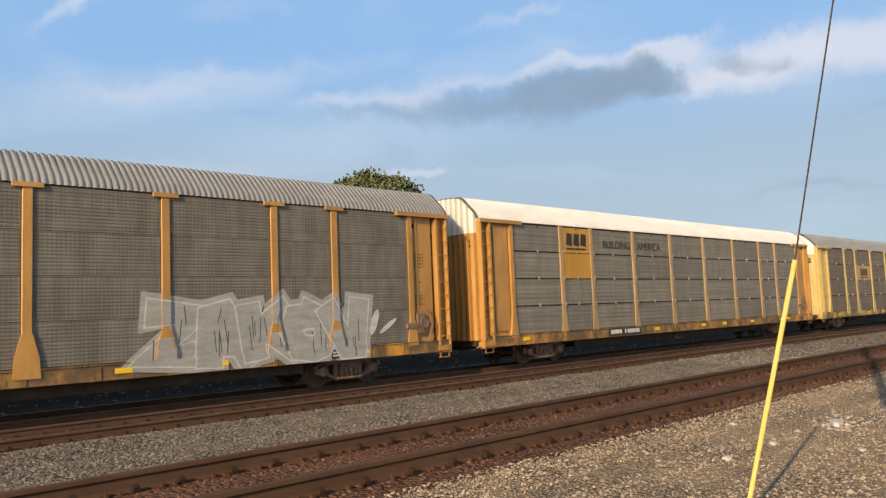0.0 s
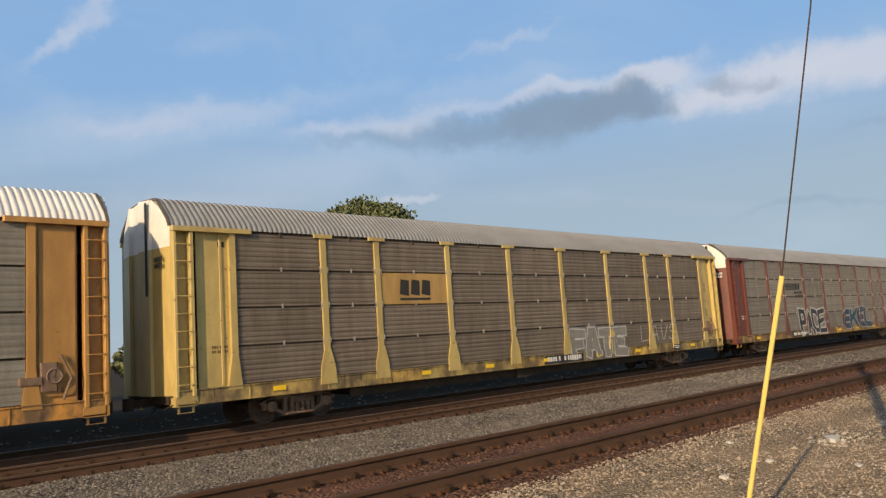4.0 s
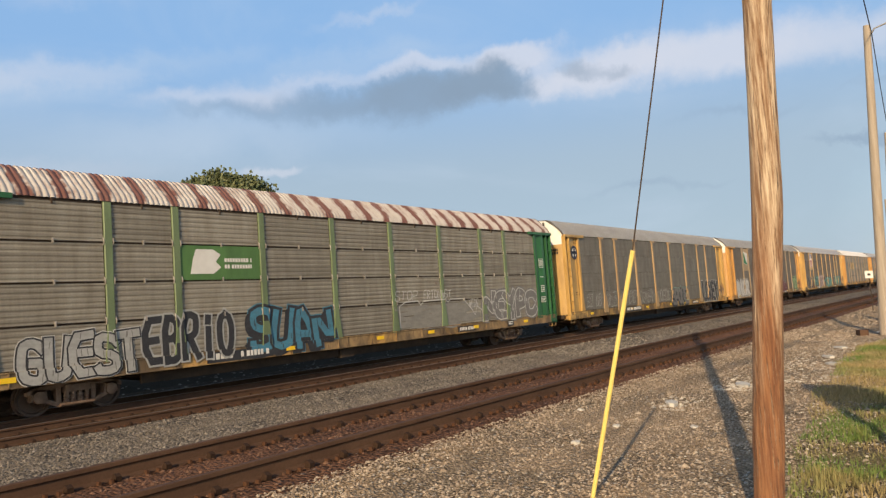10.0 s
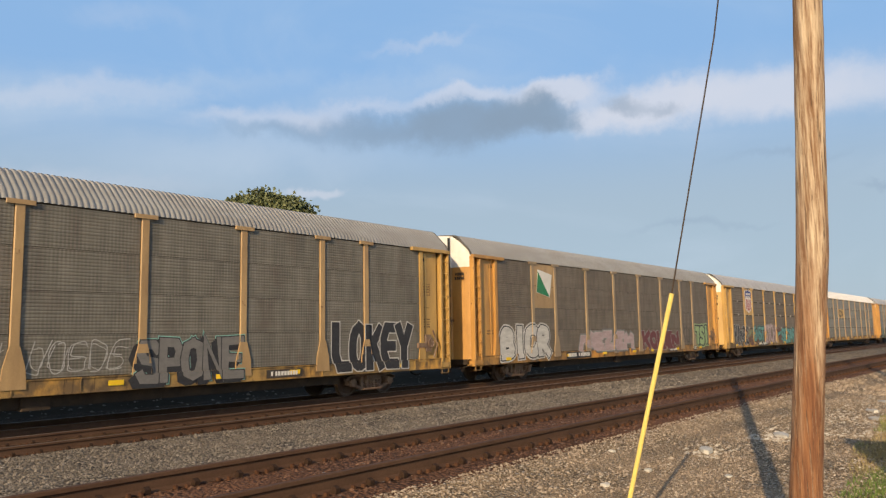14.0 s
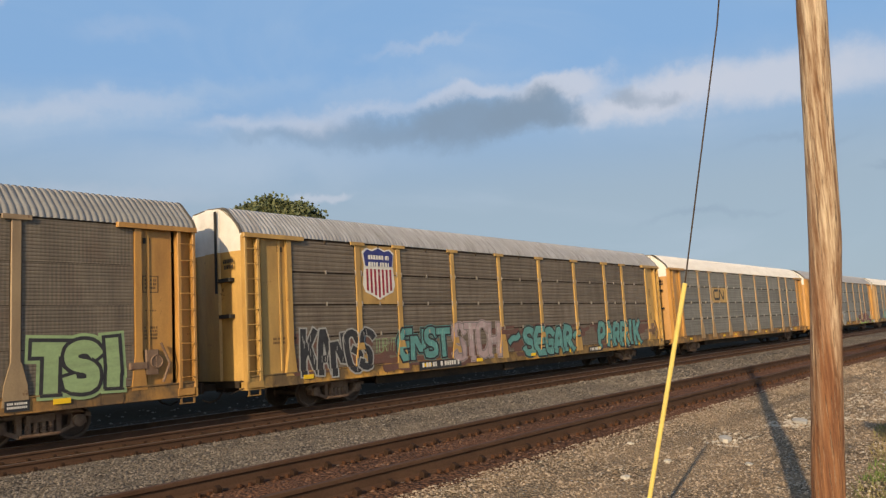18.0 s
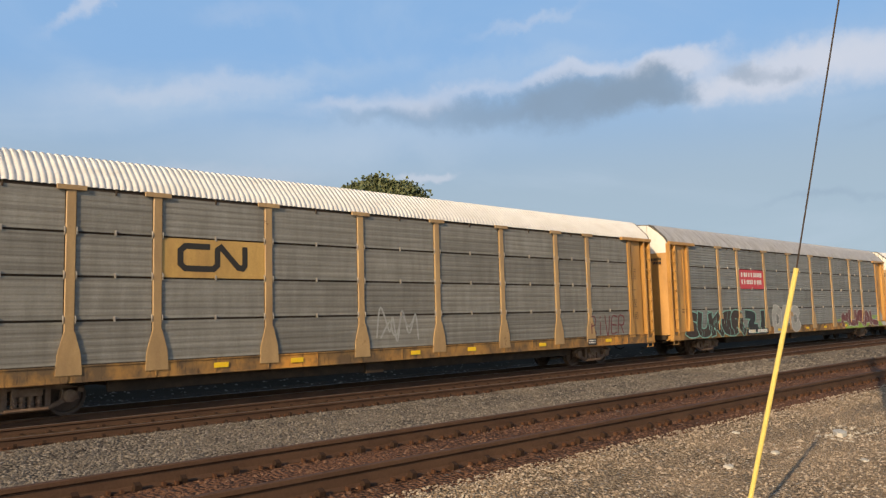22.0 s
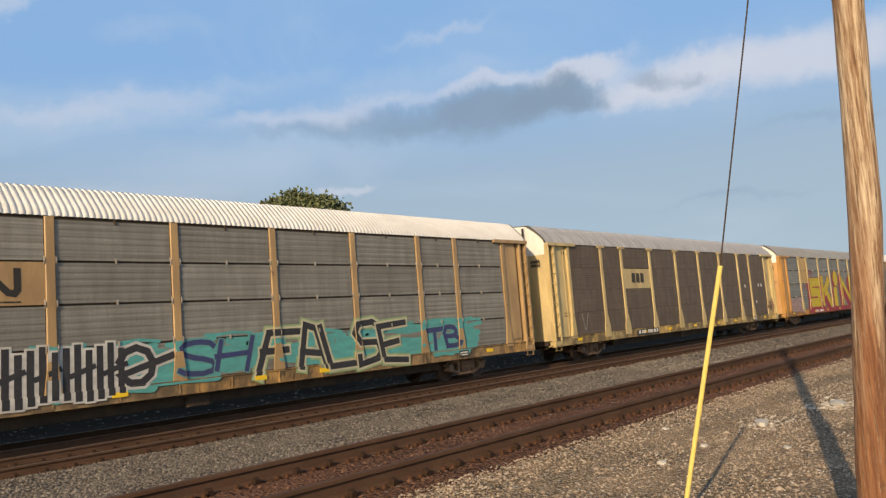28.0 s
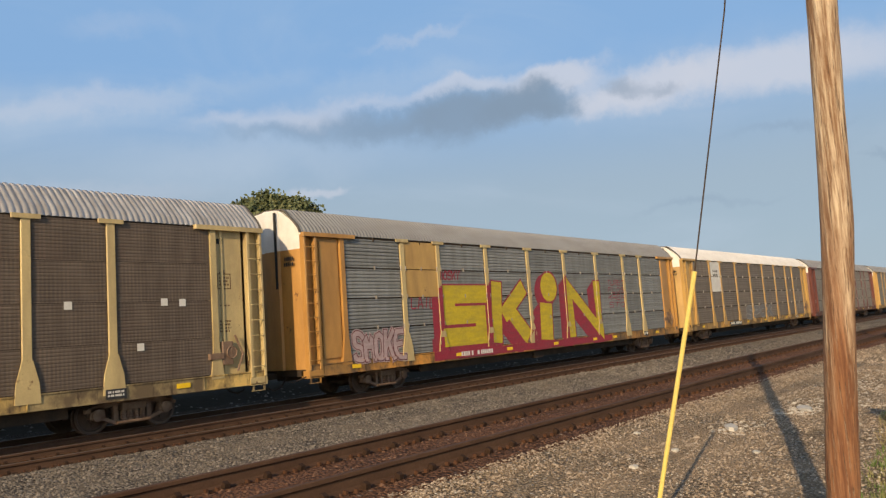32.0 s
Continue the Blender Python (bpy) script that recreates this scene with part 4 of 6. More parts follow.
make_track("track_train", TRAIN_Y, 0.0, "railway track under the train", -10, 30, [RAIL, RAIL_TOP])

def pole_wood():
    """Weathered pole: grey-tan grain with dark checks, redder where the treatment has lasted low down."""
    m, nt, bsdf, L = node_mat("weathered_pole_wood")
    co = nt.nodes.new("ShaderNodeTexCoord").outputs["Object"]
    grain = tex(nt, co, 4.5, 8.0, 0.68, (8, 8, 0.42))
    check = tex(nt, co, 8.0, 6.0, 0.65, (9, 9, 0.32))
    sep = nt.nodes.new("ShaderNodeSeparateXYZ")
    L(co, sep.inputs[0])
    ragged = nt.nodes.new("ShaderNodeMath")
    ragged.operation = "ADD"
    L(sep.outputs[2], ragged.inputs[0])
    L(remap(nt, tex(nt, co, 1.2, 5.0, 0.6, (9, 9, 0.6)), 0.25, 0.75, -1.3, 1.3), ragged.inputs[1])
    col = blend(nt, remap(nt, grain, 0.40, 0.62), (0.23, 0.125, 0.062), (0.64, 0.51, 0.355))
    low = blend(nt, remap(nt, grain, 0.38, 0.64), (0.15, 0.060, 0.027), (0.33, 0.155, 0.068))
    col = blend(nt, remap(nt, ragged.outputs[0], 1.1, 2.9), low, col)
    col = blend(nt, remap(nt, check, 0.56, 0.63, 0.0, 0.9), col, (0.075, 0.038, 0.02))
    split = tex(nt, co, 9.0, 7.0, 0.7, (8, 8, 0.3))
    col = blend(nt, remap(nt, split, 0.56, 0.66, 0.0, 0.28), col, (0.66, 0.53, 0.37))
    L(col, bsdf.inputs["Base Color"])
    bsdf.inputs["Roughness"].default_value = 0.88
    b = nt.nodes.new("ShaderNodeBump")
    b.inputs["Strength"].default_value, b.inputs["Distance"].default_value = 1.0, 0.022
    L(grain, b.inputs["Height"])
    L(b.outputs[0], bsdf.inputs["Normal"])
    return m


WOOD = pole_wood()
GREY_WOOD = surface("grey_pole_wood", (0.40, 0.34, 0.27), (0.24, 0.19, 0.14), 0.8, 2.0, 50.0, 0.9, bump=0.004, streak=(9, 9, 0.5))
GUARD = surface("yellow_plastic", (0.80, 0.63, 0.18), (0.68, 0.52, 0.14), 0.3, 3.0, 60.0, 0.4)


def on_line(a, b, t):
    return tuple(p + (q - p) * t for p, q in zip(a, b))


def near_pole():
    axis = lambda z: (5.6, float(np.interp(z, (0.1, 0.6, 2.4, 3.9, 9.2), (1.45, 1.41, 1.245, 1.17, 0.95))), z)
    t = thing("utility_pole", "weathered brown wooden utility pole in gravel", "utility pole")
    rnd, n = random.Random(2), 60
    shaft = Geo().tube([axis(0.1 + 9.1 * i / n) for i in range(n + 1)], [0.104 - 0.018 * i / n + 0.003 * rnd.uniform(-1, 1) for i in range(n + 1)], 22)
    shaft.v = [(x + 0.004 * noise.noise((9 * x, 9 * y, z)), y + 0.004 * noise.noise((9 * x, 9 * y, z + 9)), z) for x, y, z in shaft.v]
    part("shaft", shaft, WOOD, t, smooth=60)
    w = thing("guy_wire", "steel guy wire with bright yellow plastic guard", "guy wire")
    foot, tip = (5.8, 2.87, 0.15), (5.8, 2.325, 2.18)
    part("cable", Geo().tube([foot, tip, (5.8, 1.88, 4.15), (5.62, 0.98, 9.0)], 0.006, 6), DARK, w)
    part("guard", Geo().tube([foot, on_line(foot, tip, 0.5), tip], 0.0185, 10), GUARD, w, "yellow plastic guard")


near_pole()


LENS, LENS_LIT = paint("lamp_lens", (0.5, 0.5, 0.48), 0.2), glowing("lamp_glow", (1.0, 0.36, 0.06), 3.5)


def lamp_pole(x, y, h, arm, lit=False):
    t = thing("street_lamp", "grey wooden pole with a bracketed street lamp", "street lamp", "street lamps along the road", at=(x, y, 0.15))
    part("pole", Geo().tube([(0, 0, 0), (0.02, -0.19, h / 2), (0.03, -0.40, h)], [0.150, 0.125, 0.095], 14), GREY_WOOD, t, smooth=60)
    part("bracket", Geo().tube([(0.03, -0.40, h - 0.35), (0.03, -0.40 - arm * 0.3, h - 0.12), (0.03, -0.40 - arm, h - 0.02)], 0.024, 8), STEEL, t)
    head = Geo().prism([(0.0, 0.03), (0.0, -0.05), (-0.18, -0.10), (-0.52, -0.10), (-0.58, -0.03), (-0.50, 0.07), (-0.22, 0.09)], "x", -0.11, 0.17)
    head.v = [(x + 0.03, y - 0.40 - arm, z + h - 0.02) for x, y, z in head.v]
    part("lamp_head", head, STEEL, t)
    bowl = Geo().lathe([(0.15, 0.0), (0.14, -0.08), (0.07, -0.15)], "z", (0.06, -0.75 - arm, h - 0.12), 12)
    part("lens", bowl, LENS_LIT if lit else LENS, t, "glowing orange lens" if lit else "", smooth=60)


LAMPS = ((24.2, 2.66, 8.7, False), (39.6, 3.80, 8.1, True), (53, 5.0, 7.85, False), (66, 6.0, 7.9, False), (85, 7.2, 7.9, False))
for x, y, h, lit in LAMPS:
    lamp_pole(x, y, h, 0.62, lit)



# ---- marks on the cars ----
def bay(i):
    """Middle and width of a bay of screens."""
    return (EDGES[i] + EDGES[i + 1]) / 2, EDGES[i + 1] - EDGES[i]


def shape(car, name, pts, material, y=-SIDE - 0.016, thick=0.004, label=""):
    """A flat painted shape on the near side; points are along the car and up."""
    return part(name, Geo().prism(pts, "y", y - thick, y), material, car, label)


def bars(car, x, z, w, h, rows, material, name="stencil_lettering", y=-SIDE - 0.016, seed=1):
    """Lines of small lettering as plain bars."""
    rnd, g = random.Random(seed), Geo()
    rh = h / rows
    for r in range(rows):
        a = x - w / 2
        while a < x + w / 2 - 0.02:
            b = min(a + rh * rnd.uniform(0.32, 0.46), x + w / 2)
            g.box(a, b, y - 0.003, y, z + h / 2 - (r + 0.75) * rh, z + h / 2 - (r + 0.15) * rh)
            a = b + rh * rnd.choice((0.13, 0.13, 0.13, 0.13, 0.4))
    return tagged(part(name, g, material, car), kind="stuff")


def outline_box(car, x, z, w, h, material, y):
    t, g = 0.025, Geo()
    for a, b, c, d in ((x - w / 2, x + w / 2, z - h / 2, z - h / 2 + t), (x - w / 2, x + w / 2, z + h / 2 - t, z + h / 2),
                       (x - w / 2, x - w / 2 + t, z - h / 2, z + h / 2), (x + w / 2 - t, x + w / 2, z - h / 2, z + h / 2)):
        g.box(a, b, y - 0.003, y, c, d)
    return part("stencil_frame", g, material, car)


def curve_through(pts, n=6):
    """Smooth line through points."""
    out = []
    for i in range(len(pts) - 1):
        p0, p1, p2, p3 = pts[max(i - 1, 0)], pts[i], pts[i + 1], pts[min(i + 2, len(pts) - 1)]
        for k in range(n):
            t = k / n
            out.append(tuple(0.5 * (2 * b + (c - a) * t + (2 * a - 5 * b + 4 * c - d) * t * t + (3 * b - a - 3 * c + d) * t ** 3)
                             for a, b, c, d in zip(p0, p1, p2, p3)))
    return out + [pts[-1]]


def ribbon(g, line, width, y, slot):
    """A painted stroke with round ends."""
    n = len(line)
    left, right = [], []
    for i in range(n):
        a, b = line[max(i - 1, 0)], line[min(i + 1, n - 1)]
        dx, dz = b[0] - a[0], b[1] - a[1]
        q = math.hypot(dx, dz) or 1.0
        left.append((line[i][0] - dz / q * width / 2, y, line[i][1] + dx / q * width / 2))
        right.append((line[i][0] + dz / q * width / 2, y, line[i][1] - dx / q * width / 2))
    g.quad_sheet([left, right], slot)
    for c in (line[0], line[-1]):
        k = len(g.v)
        g.v += [(c[0] + width / 2 * math.cos(j * math.pi / 5), y - 0.0002, c[1] + width / 2 * math.sin(j * math.pi / 5)) for j in range(10)]
        g.f.append(tuple(range(k, k + 10)))
        g.m.append(slot)


def clipped(poly, x0, x1, z0, z1):
    """A polygon of (x, z) cut to a rectangle."""
    for k, lim, sign in ((0, x0, 1), (0, x1, -1), (1, z0, 1), (1, z1, -1)):
        out = []
        for i, q in enumerate(poly):
            p = poly[i - 1]
            a, b = sign * (p[k] - lim), sign * (q[k] - lim)
            if (a >= 0) != (b >= 0):
                t = a / (a - b)
                out.append((p[0] + t * (q[0] - p[0]), p[1] + t * (q[1] - p[1])))
            if b >= 0:
                out.append(q)
        poly = out
        if len(poly) < 3:
            return []
    return poly


def onto_side(car, g):
    """Lays flat paint, given with its layers' depths below -SIDE, over the screens, posts, post feet and sill that it meets."""
    out = Geo()
    lo, hi = min(v[0] for v in g.v), max(v[0] for v in g.v)
    zones = [(-JAMB + 0.05, JAMB - 0.05, SILL_TOP, 9, 0.0), (-13.4, 13.4, SILL_LOW + 0.01, SILL_TOP, 0.054)]
    for p in POSTS:
        if lo - 0.3 < p < hi + 0.3:
            if POST_FOOT[car.name]:
                zones += [(p - 0.235, p + 0.235, SILL_TOP - 0.2, SILL_TOP + 0.25, 0.055), (p - 0.165, p + 0.165, SILL_TOP + 0.25, SILL_TOP + 0.5, 0.055), (p - 0.105, p + 0.105, SILL_TOP + 0.5, 5, 0.041)]
            else:
                zones += [(p - 0.15, p + 0.15, SILL_TOP - 0.05, SILL_TOP + 0.3, 0.049), (p - 0.10, p + 0.10, SILL_TOP + 0.3, 5, 0.041)]
    for f, slot in zip(g.f, g.m):
        poly, y = [(g.v[i][0], g.v[i][2]) for i in f], g.v[f[0]][1]
        a, b = min(q[0] for q in poly), max(q[0] for q in poly)
        for x0, x1, z0, z1, proud in zones:
            if b <= x0 or a >= x1:
                continue
            q = clipped(poly, x0, x1, z0, z1)
            if q:
                n = len(out.v)
                out.v += [(x, y - proud, z) for x, z in q]
                out.f.append(tuple(range(n, n + len(q))))
                out.m.append(slot)
    return out


def overspray(car, x0, x1, z0, z1, material, seed, label, count=60):
    """A loose ground of sprayed colour with a ragged upper edge."""
    rnd, g = random.Random(seed), Geo()
    for i in range(count):
        x, w = rnd.uniform(x0, x1), rnd.uniform(0.3, 0.9)
        z = z0 + (z1 - z0) * (i / count) ** 0.8
        t = 0.22 * (z1 - z0) * (1.3 - i / count)
        ribbon(g, [(x - w, z + rnd.uniform(-0.06, 0.06)), (x, z + rnd.uniform(-0.06, 0.06)), (x + w, z + rnd.uniform(-0.06, 0.06))], t, -SIDE - 0.0005 - i * 0.00001, 0)
    return part("graffiti", onto_side(car, g), material, car, label)


GLYPHS = {
    "A": (((0, 0), (0.34, 1), (0.66, 1), (1, 0)), ((0.2, 0.36), (0.8, 0.36))),
    "B": (((0, 0), (0, 1), (0.75, 1), (0.92, 0.77), (0.72, 0.53), (0.1, 0.53)), ((0.72, 0.53), (1, 0.28), (0.8, 0), (0, 0))),
    "C": (((1, 0.82), (0.8, 1), (0.2, 1), (0, 0.78), (0, 0.22), (0.2, 0), (0.8, 0), (1, 0.2)),),
    "D": (((0, 0), (0, 1), (0.62, 1), (1, 0.7), (1, 0.3), (0.62, 0), (0, 0)),),
    "E": (((1, 1), (0, 1), (0, 0), (1, 0)), ((0, 0.5), (0.8, 0.5))),
    "F": (((1, 1), (0, 1), (0, 0)), ((0, 0.5), (0.8, 0.5))),
    "G": (((1, 0.84), (0.8, 1), (0.2, 1), (0, 0.76), (0, 0.2), (0.2, 0), (0.85, 0), (1, 0.2), (1, 0.46), (0.55, 0.46)),),
    "H": (((0, 0), (0, 1)), ((1, 0), (1, 1)), ((0, 0.5), (1, 0.5))),
    "I": (((0.5, 0), (0.5, 0.68)), ((0.5, 0.88), (0.5, 1))),
    "K": (((0, 0), (0, 1)), ((0.95, 1), (0.12, 0.46)), ((0.4, 0.58), (1, 0))),
    "L": (((0, 1), (0, 0), (0.9, 0)),),
    "M": (((0, 0), (0.05, 1), (0.5, 0.3), (0.95, 1), (1, 0)),),
    "N": (((0, 0), (0, 1), (1, 0), (1, 1)),),
    "O": (((0.5, 1), (0.12, 0.9), (0, 0.5), (0.12, 0.1), (0.5, 0), (0.88, 0.1), (1, 0.5), (0.88, 0.9), (0.5, 1)),),
    "P": (((0, 0), (0, 1), (0.8, 1), (1, 0.78), (0.85, 0.46), (0.05, 0.42)),),
    "R": (((0, 0), (0, 1), (0.8, 1), (0.98, 0.78), (0.8, 0.5), (0.05, 0.46)), ((0.45, 0.46), (1, 0))),
    "S": (((1, 0.84), (0.8, 1), (0.15, 1), (0, 0.76), (0.15, 0.55), (0.85, 0.46), (1, 0.22), (0.85, 0), (0.1, 0), (0, 0.14)),),
    "T": (((0, 1), (1, 1)), ((0.5, 1), (0.5, 0))),
    "U": (((0, 1), (0, 0.2), (0.2, 0), (0.8, 0), (1, 0.2), (1, 1)),),
    "V": (((0, 1), (0.4, 0), (0.6, 0), (1, 1)),),
    "W": (((0, 1), (0.25, 0), (0.5, 0.7), (0.75, 0), (1, 1)),),
    "Y": (((0, 1), (0.5, 0.48), (1, 1)), ((0.5, 0.48), (0.5, 0))),
    "Z": (((0, 1), (1, 1), (0, 0), (1, 0)),),
    "!": (((0.5, 1), (0.5, 0.36)), ((0.5, 0.14), (0.5, 0))),
    "~": (((0, 0.3), (0.3, 0.62), (0.7, 0.5), (1, 0.78)),),
}


def band(g, line, width, y, slot, shift=(0.0, 0.0)):
    """A stroke of even width with mitred turns and square ends, overrunning each end by half its width."""
    n = len(line)
    pts = [Vector((p[0] + shift[0], p[1] + shift[1])) for p in line]
    h = width / 2
    closed = (pts[0] - pts[-1]).length < 1e-6
    left, right = [], []
    for i, p in enumerate(pts):
        a = pts[i - 1] if i else (pts[-2] if closed else None)
        b = pts[i + 1] if i < n - 1 else (pts[1] if closed else None)
        d0 = (p - a).normalized() if a is not None else (b - p).normalized()
        d1 = (b - p).normalized() if b is not None else d0
        n0, n1 = Vector((-d0.y, d0.x)), Vector((-d1.y, d1.x))
        m = n0 + n1
        m = m.normalized() if m.length > 0.3 else n0
        k = h / max(m.dot(n0), 0.55)
        c = p - d1 * h * 0.9 if a is None else p + d0 * h * 0.9 if b is None else p
        left.append((c.x + m.x * k, y, c.y + m.y * k))
        right.append((c.x - m.x * k, y, c.y - m.y * k))
    for i in range(n - 1):
        k = len(g.v)
        g.v += [left[i], left[i + 1], right[i + 1], right[i]]
        g.v[k:k + 4] = [(x, y - 0.00004 * i, z) for x, _, z in g.v[k:k + 4]]
        g.f.append((k, k + 1, k + 2, k + 3))
        g.m.append(slot)


def rounded(line, times=1):
    """Corners of an open or closed line cut off, its ends kept."""
    for _ in range(times):
        if len(line) < 3:
            return line
        out = [line[0]]
        for (x0, z0), (x1, z1), (x2, z2) in zip(line, line[1:], line[2:]):
            out += [(x1 + 0.3 * (x0 - x1), z1 + 0.3 * (z0 - z1)), (x1 + 0.3 * (x2 - x1), z1 + 0.3 * (z2 - z1))]
        line = out + [line[-1]]
    return line


def piece(car, word, x0, x1, z0, z1, rim, fill, seed, label, stroke=0.32, edge=0.05, shine=None, halo=None, halo_edge=0.07, lean=0.08, wild=0.04, crowd=0.10, drop=None, soft=1):
    """A sprayed piece of fat letters that overlap in turn: soft halo, dropped shadow, rim, filling and thin strokes."""
    rnd, g = random.Random(seed), Geo()
    w, h = (x1 - x0) / len(word), z1 - z0
    t = stroke * min(w, h)
    letters = []
    for i, ch in enumerate(word):
        tilt, lift, tall = rnd.uniform(-lean, lean), rnd.uniform(-0.03, 0.03) * h, rnd.uniform(0.92, 1.04)
        a, cw = x0 + w * i + t * (0.55 - crowd), w - t * (1.1 - 2 * crowd)
        letters.append([rounded([(a + cw * (u + tilt * (v - 0.5) + rnd.uniform(-wild, wild)), z0 + t / 2 + lift + (h - t) * tall * (v + rnd.uniform(-wild, wild) * 0.7)) for u, v in q], soft) for q in GLYPHS[ch]])
    lines = [q for letter in letters for q in letter]
    if halo or drop:
        for k, q in enumerate(lines if halo else ()):
            band(g, q, t + 2 * (edge + halo_edge), -SIDE - 0.0008 - k * 0.00007, 0)
        for k, q in enumerate(lines if drop else ()):
            for j in (3, 2, 1):
                band(g, q, t + edge, -SIDE - 0.0030 - k * 0.00004 - (3 - j) * 0.0006, 1, (-0.05 * j, -0.045 * j))
        part("graffiti_ground", onto_side(car, g), [halo or rim, drop or rim], car, "sprayed ground behind graffiti letters")
    for i, letter in enumerate(letters):
        base, g = SIDE + 0.0056 + i * 0.0018, Geo()
        for k, q in enumerate(letter):
            band(g, q, t + 2 * edge, -base - k * 0.00006, 0)
        for k, q in enumerate(letter):
            band(g, q, t, -base - 0.0007 - k * 0.00006, 1)
        if shine:
            for k, q in enumerate(letter * 3):
                n = rnd.randrange(len(q) - 1)
                a, b, f = q[n], q[n + 1], rnd.uniform(0.1, 0.9)
                c = (a[0] + (b[0] - a[0]) * f + rnd.uniform(-0.3, 0.3) * t, a[1] + (b[1] - a[1]) * f)
                z = rnd.uniform(0.25, 0.5) * t
                band(g, [(c[0], c[1] - z), (c[0] + rnd.uniform(-0.15, 0.15) * t, c[1] + z)], 0.022, -base - 0.0013 - k * 0.00004, 2)
        part("graffiti_letter", onto_side(car, g), [rim, fill, shine or fill], car, label)


def outline_tag(car, word, x0, x1, z0, z1, material, seed, label="", width=0.035, lean=0.2, soft=0):
    """Letters drawn with one thin line, each a part; soft ones are rounder and shakier."""
    rnd = random.Random(seed)
    w, wild = (x1 - x0) / len(word), 0.09 if soft else 0.04
    for i, ch in enumerate(word):
        tilt, g = rnd.uniform(0, lean), Geo()
        for k, q in enumerate(GLYPHS[ch]):
            pts = [(x0 + w * (i + 0.1 + 0.75 * u + tilt * (v - 0.5)) + rnd.uniform(-wild, wild) * w, z0 + (z1 - z0) * v + rnd.uniform(-wild, wild) * (z1 - z0)) for u, v in q]
            ribbon(g, curve_through(pts, 4) if soft or rnd.random() < 0.6 else pts, width, -SIDE - 0.004 - (3 * i + k) * 0.00012, 0)
        part("graffiti_letter", onto_side(car, g), material, car, label)


def scribble(car, x0, x1, z0, z1, material, seed, label="", width=0.03, points=9):
    """A thin one-line tag."""
    rnd, g = random.Random(seed), Geo()
    pts = [(x0 + (x1 - x0) * (i + rnd.uniform(-0.4, 0.4)) / (points - 1), z0 + (z1 - z0) * (0.9 if i % 2 else 0.1) + rnd.uniform(-0.2, 0.2) * (z1 - z0)) for i in range(points)]
    ribbon(g, curve_through(pts, 6), width, -SIDE - 0.006, 0)
    ribbon(g, curve_through([(a, z0 + (z1 - z0) * rnd.uniform(0.1, 0.9)) for a, _ in pts[1:-1]], 6), width, -SIDE - 0.007, 0)
    return part("graffiti", onto_side(car, g), material, car, label)


def spray(name, c):
    return surface(name, c, tuple(0.55 * v + 0.03 for v in c), 0.8, 2.2, 14.0, 0.65, streak=(0.8, 1, 3.0))


S_WHITE, S_BLACK = spray("spray_white", (0.62, 0.60, 0.56)), spray("spray_black", (0.025, 0.025, 0.03))
S_SILVER, S_TEAL = spray("spray_silver", (0.40, 0.40, 0.38)), spray("spray_teal", (0.125, 0.345, 0.325))
S_BLUE, S_YELLOW = spray("spray_blue", (0.06, 0.22, 0.32)), spray("spray_yellow", (0.62, 0.47, 0.02))
S_RED, S_PINK = spray("spray_red", (0.34, 0.025, 0.05)), spray("spray_pink", (0.48, 0.36, 0.36))
S_LIME, S_MINT = spray("spray_lime", (0.30, 0.48, 0.07)), spray("spray_mint", (0.25, 0.52, 0.44))
S_SMOKE, S_MAROON = spray("spray_smoke", (0.20, 0.19, 0.18)), spray("spray_maroon", (0.16, 0.04, 0.045))
S_FIELD = spray("spray_pale_field", (0.27, 0.255, 0.225))
S_PALE_LINE, S_BROWN = spray("spray_thin_white", (0.50, 0.49, 0.46)), spray("spray_dark_brown", (0.045, 0.028, 0.022))
S_CREAM, S_PALE = spray("spray_cream", (0.60, 0.56, 0.38)), spray("spray_pale_green", (0.32, 0.45, 0.22))
S_NIGHT = spray("spray_night_blue", (0.02, 0.05, 0.085))
S_NAVY = spray("spray_navy", (0.04, 0.05, 0.16))
FADED = paint("faded_stencil_ink", (0.17, 0.095, 0.035))
INK = paint("stencil_ink", (0.03, 0.025, 0.02))
S_SMUDGE = spray("black_smudge", (0.055, 0.04, 0.03))
REFLECT = share("reflector", lambda: Geo().box(-0.19, 0.19, -0.010, 0.0, -0.06, 0.06, bev=0.004).mesh("reflector"))


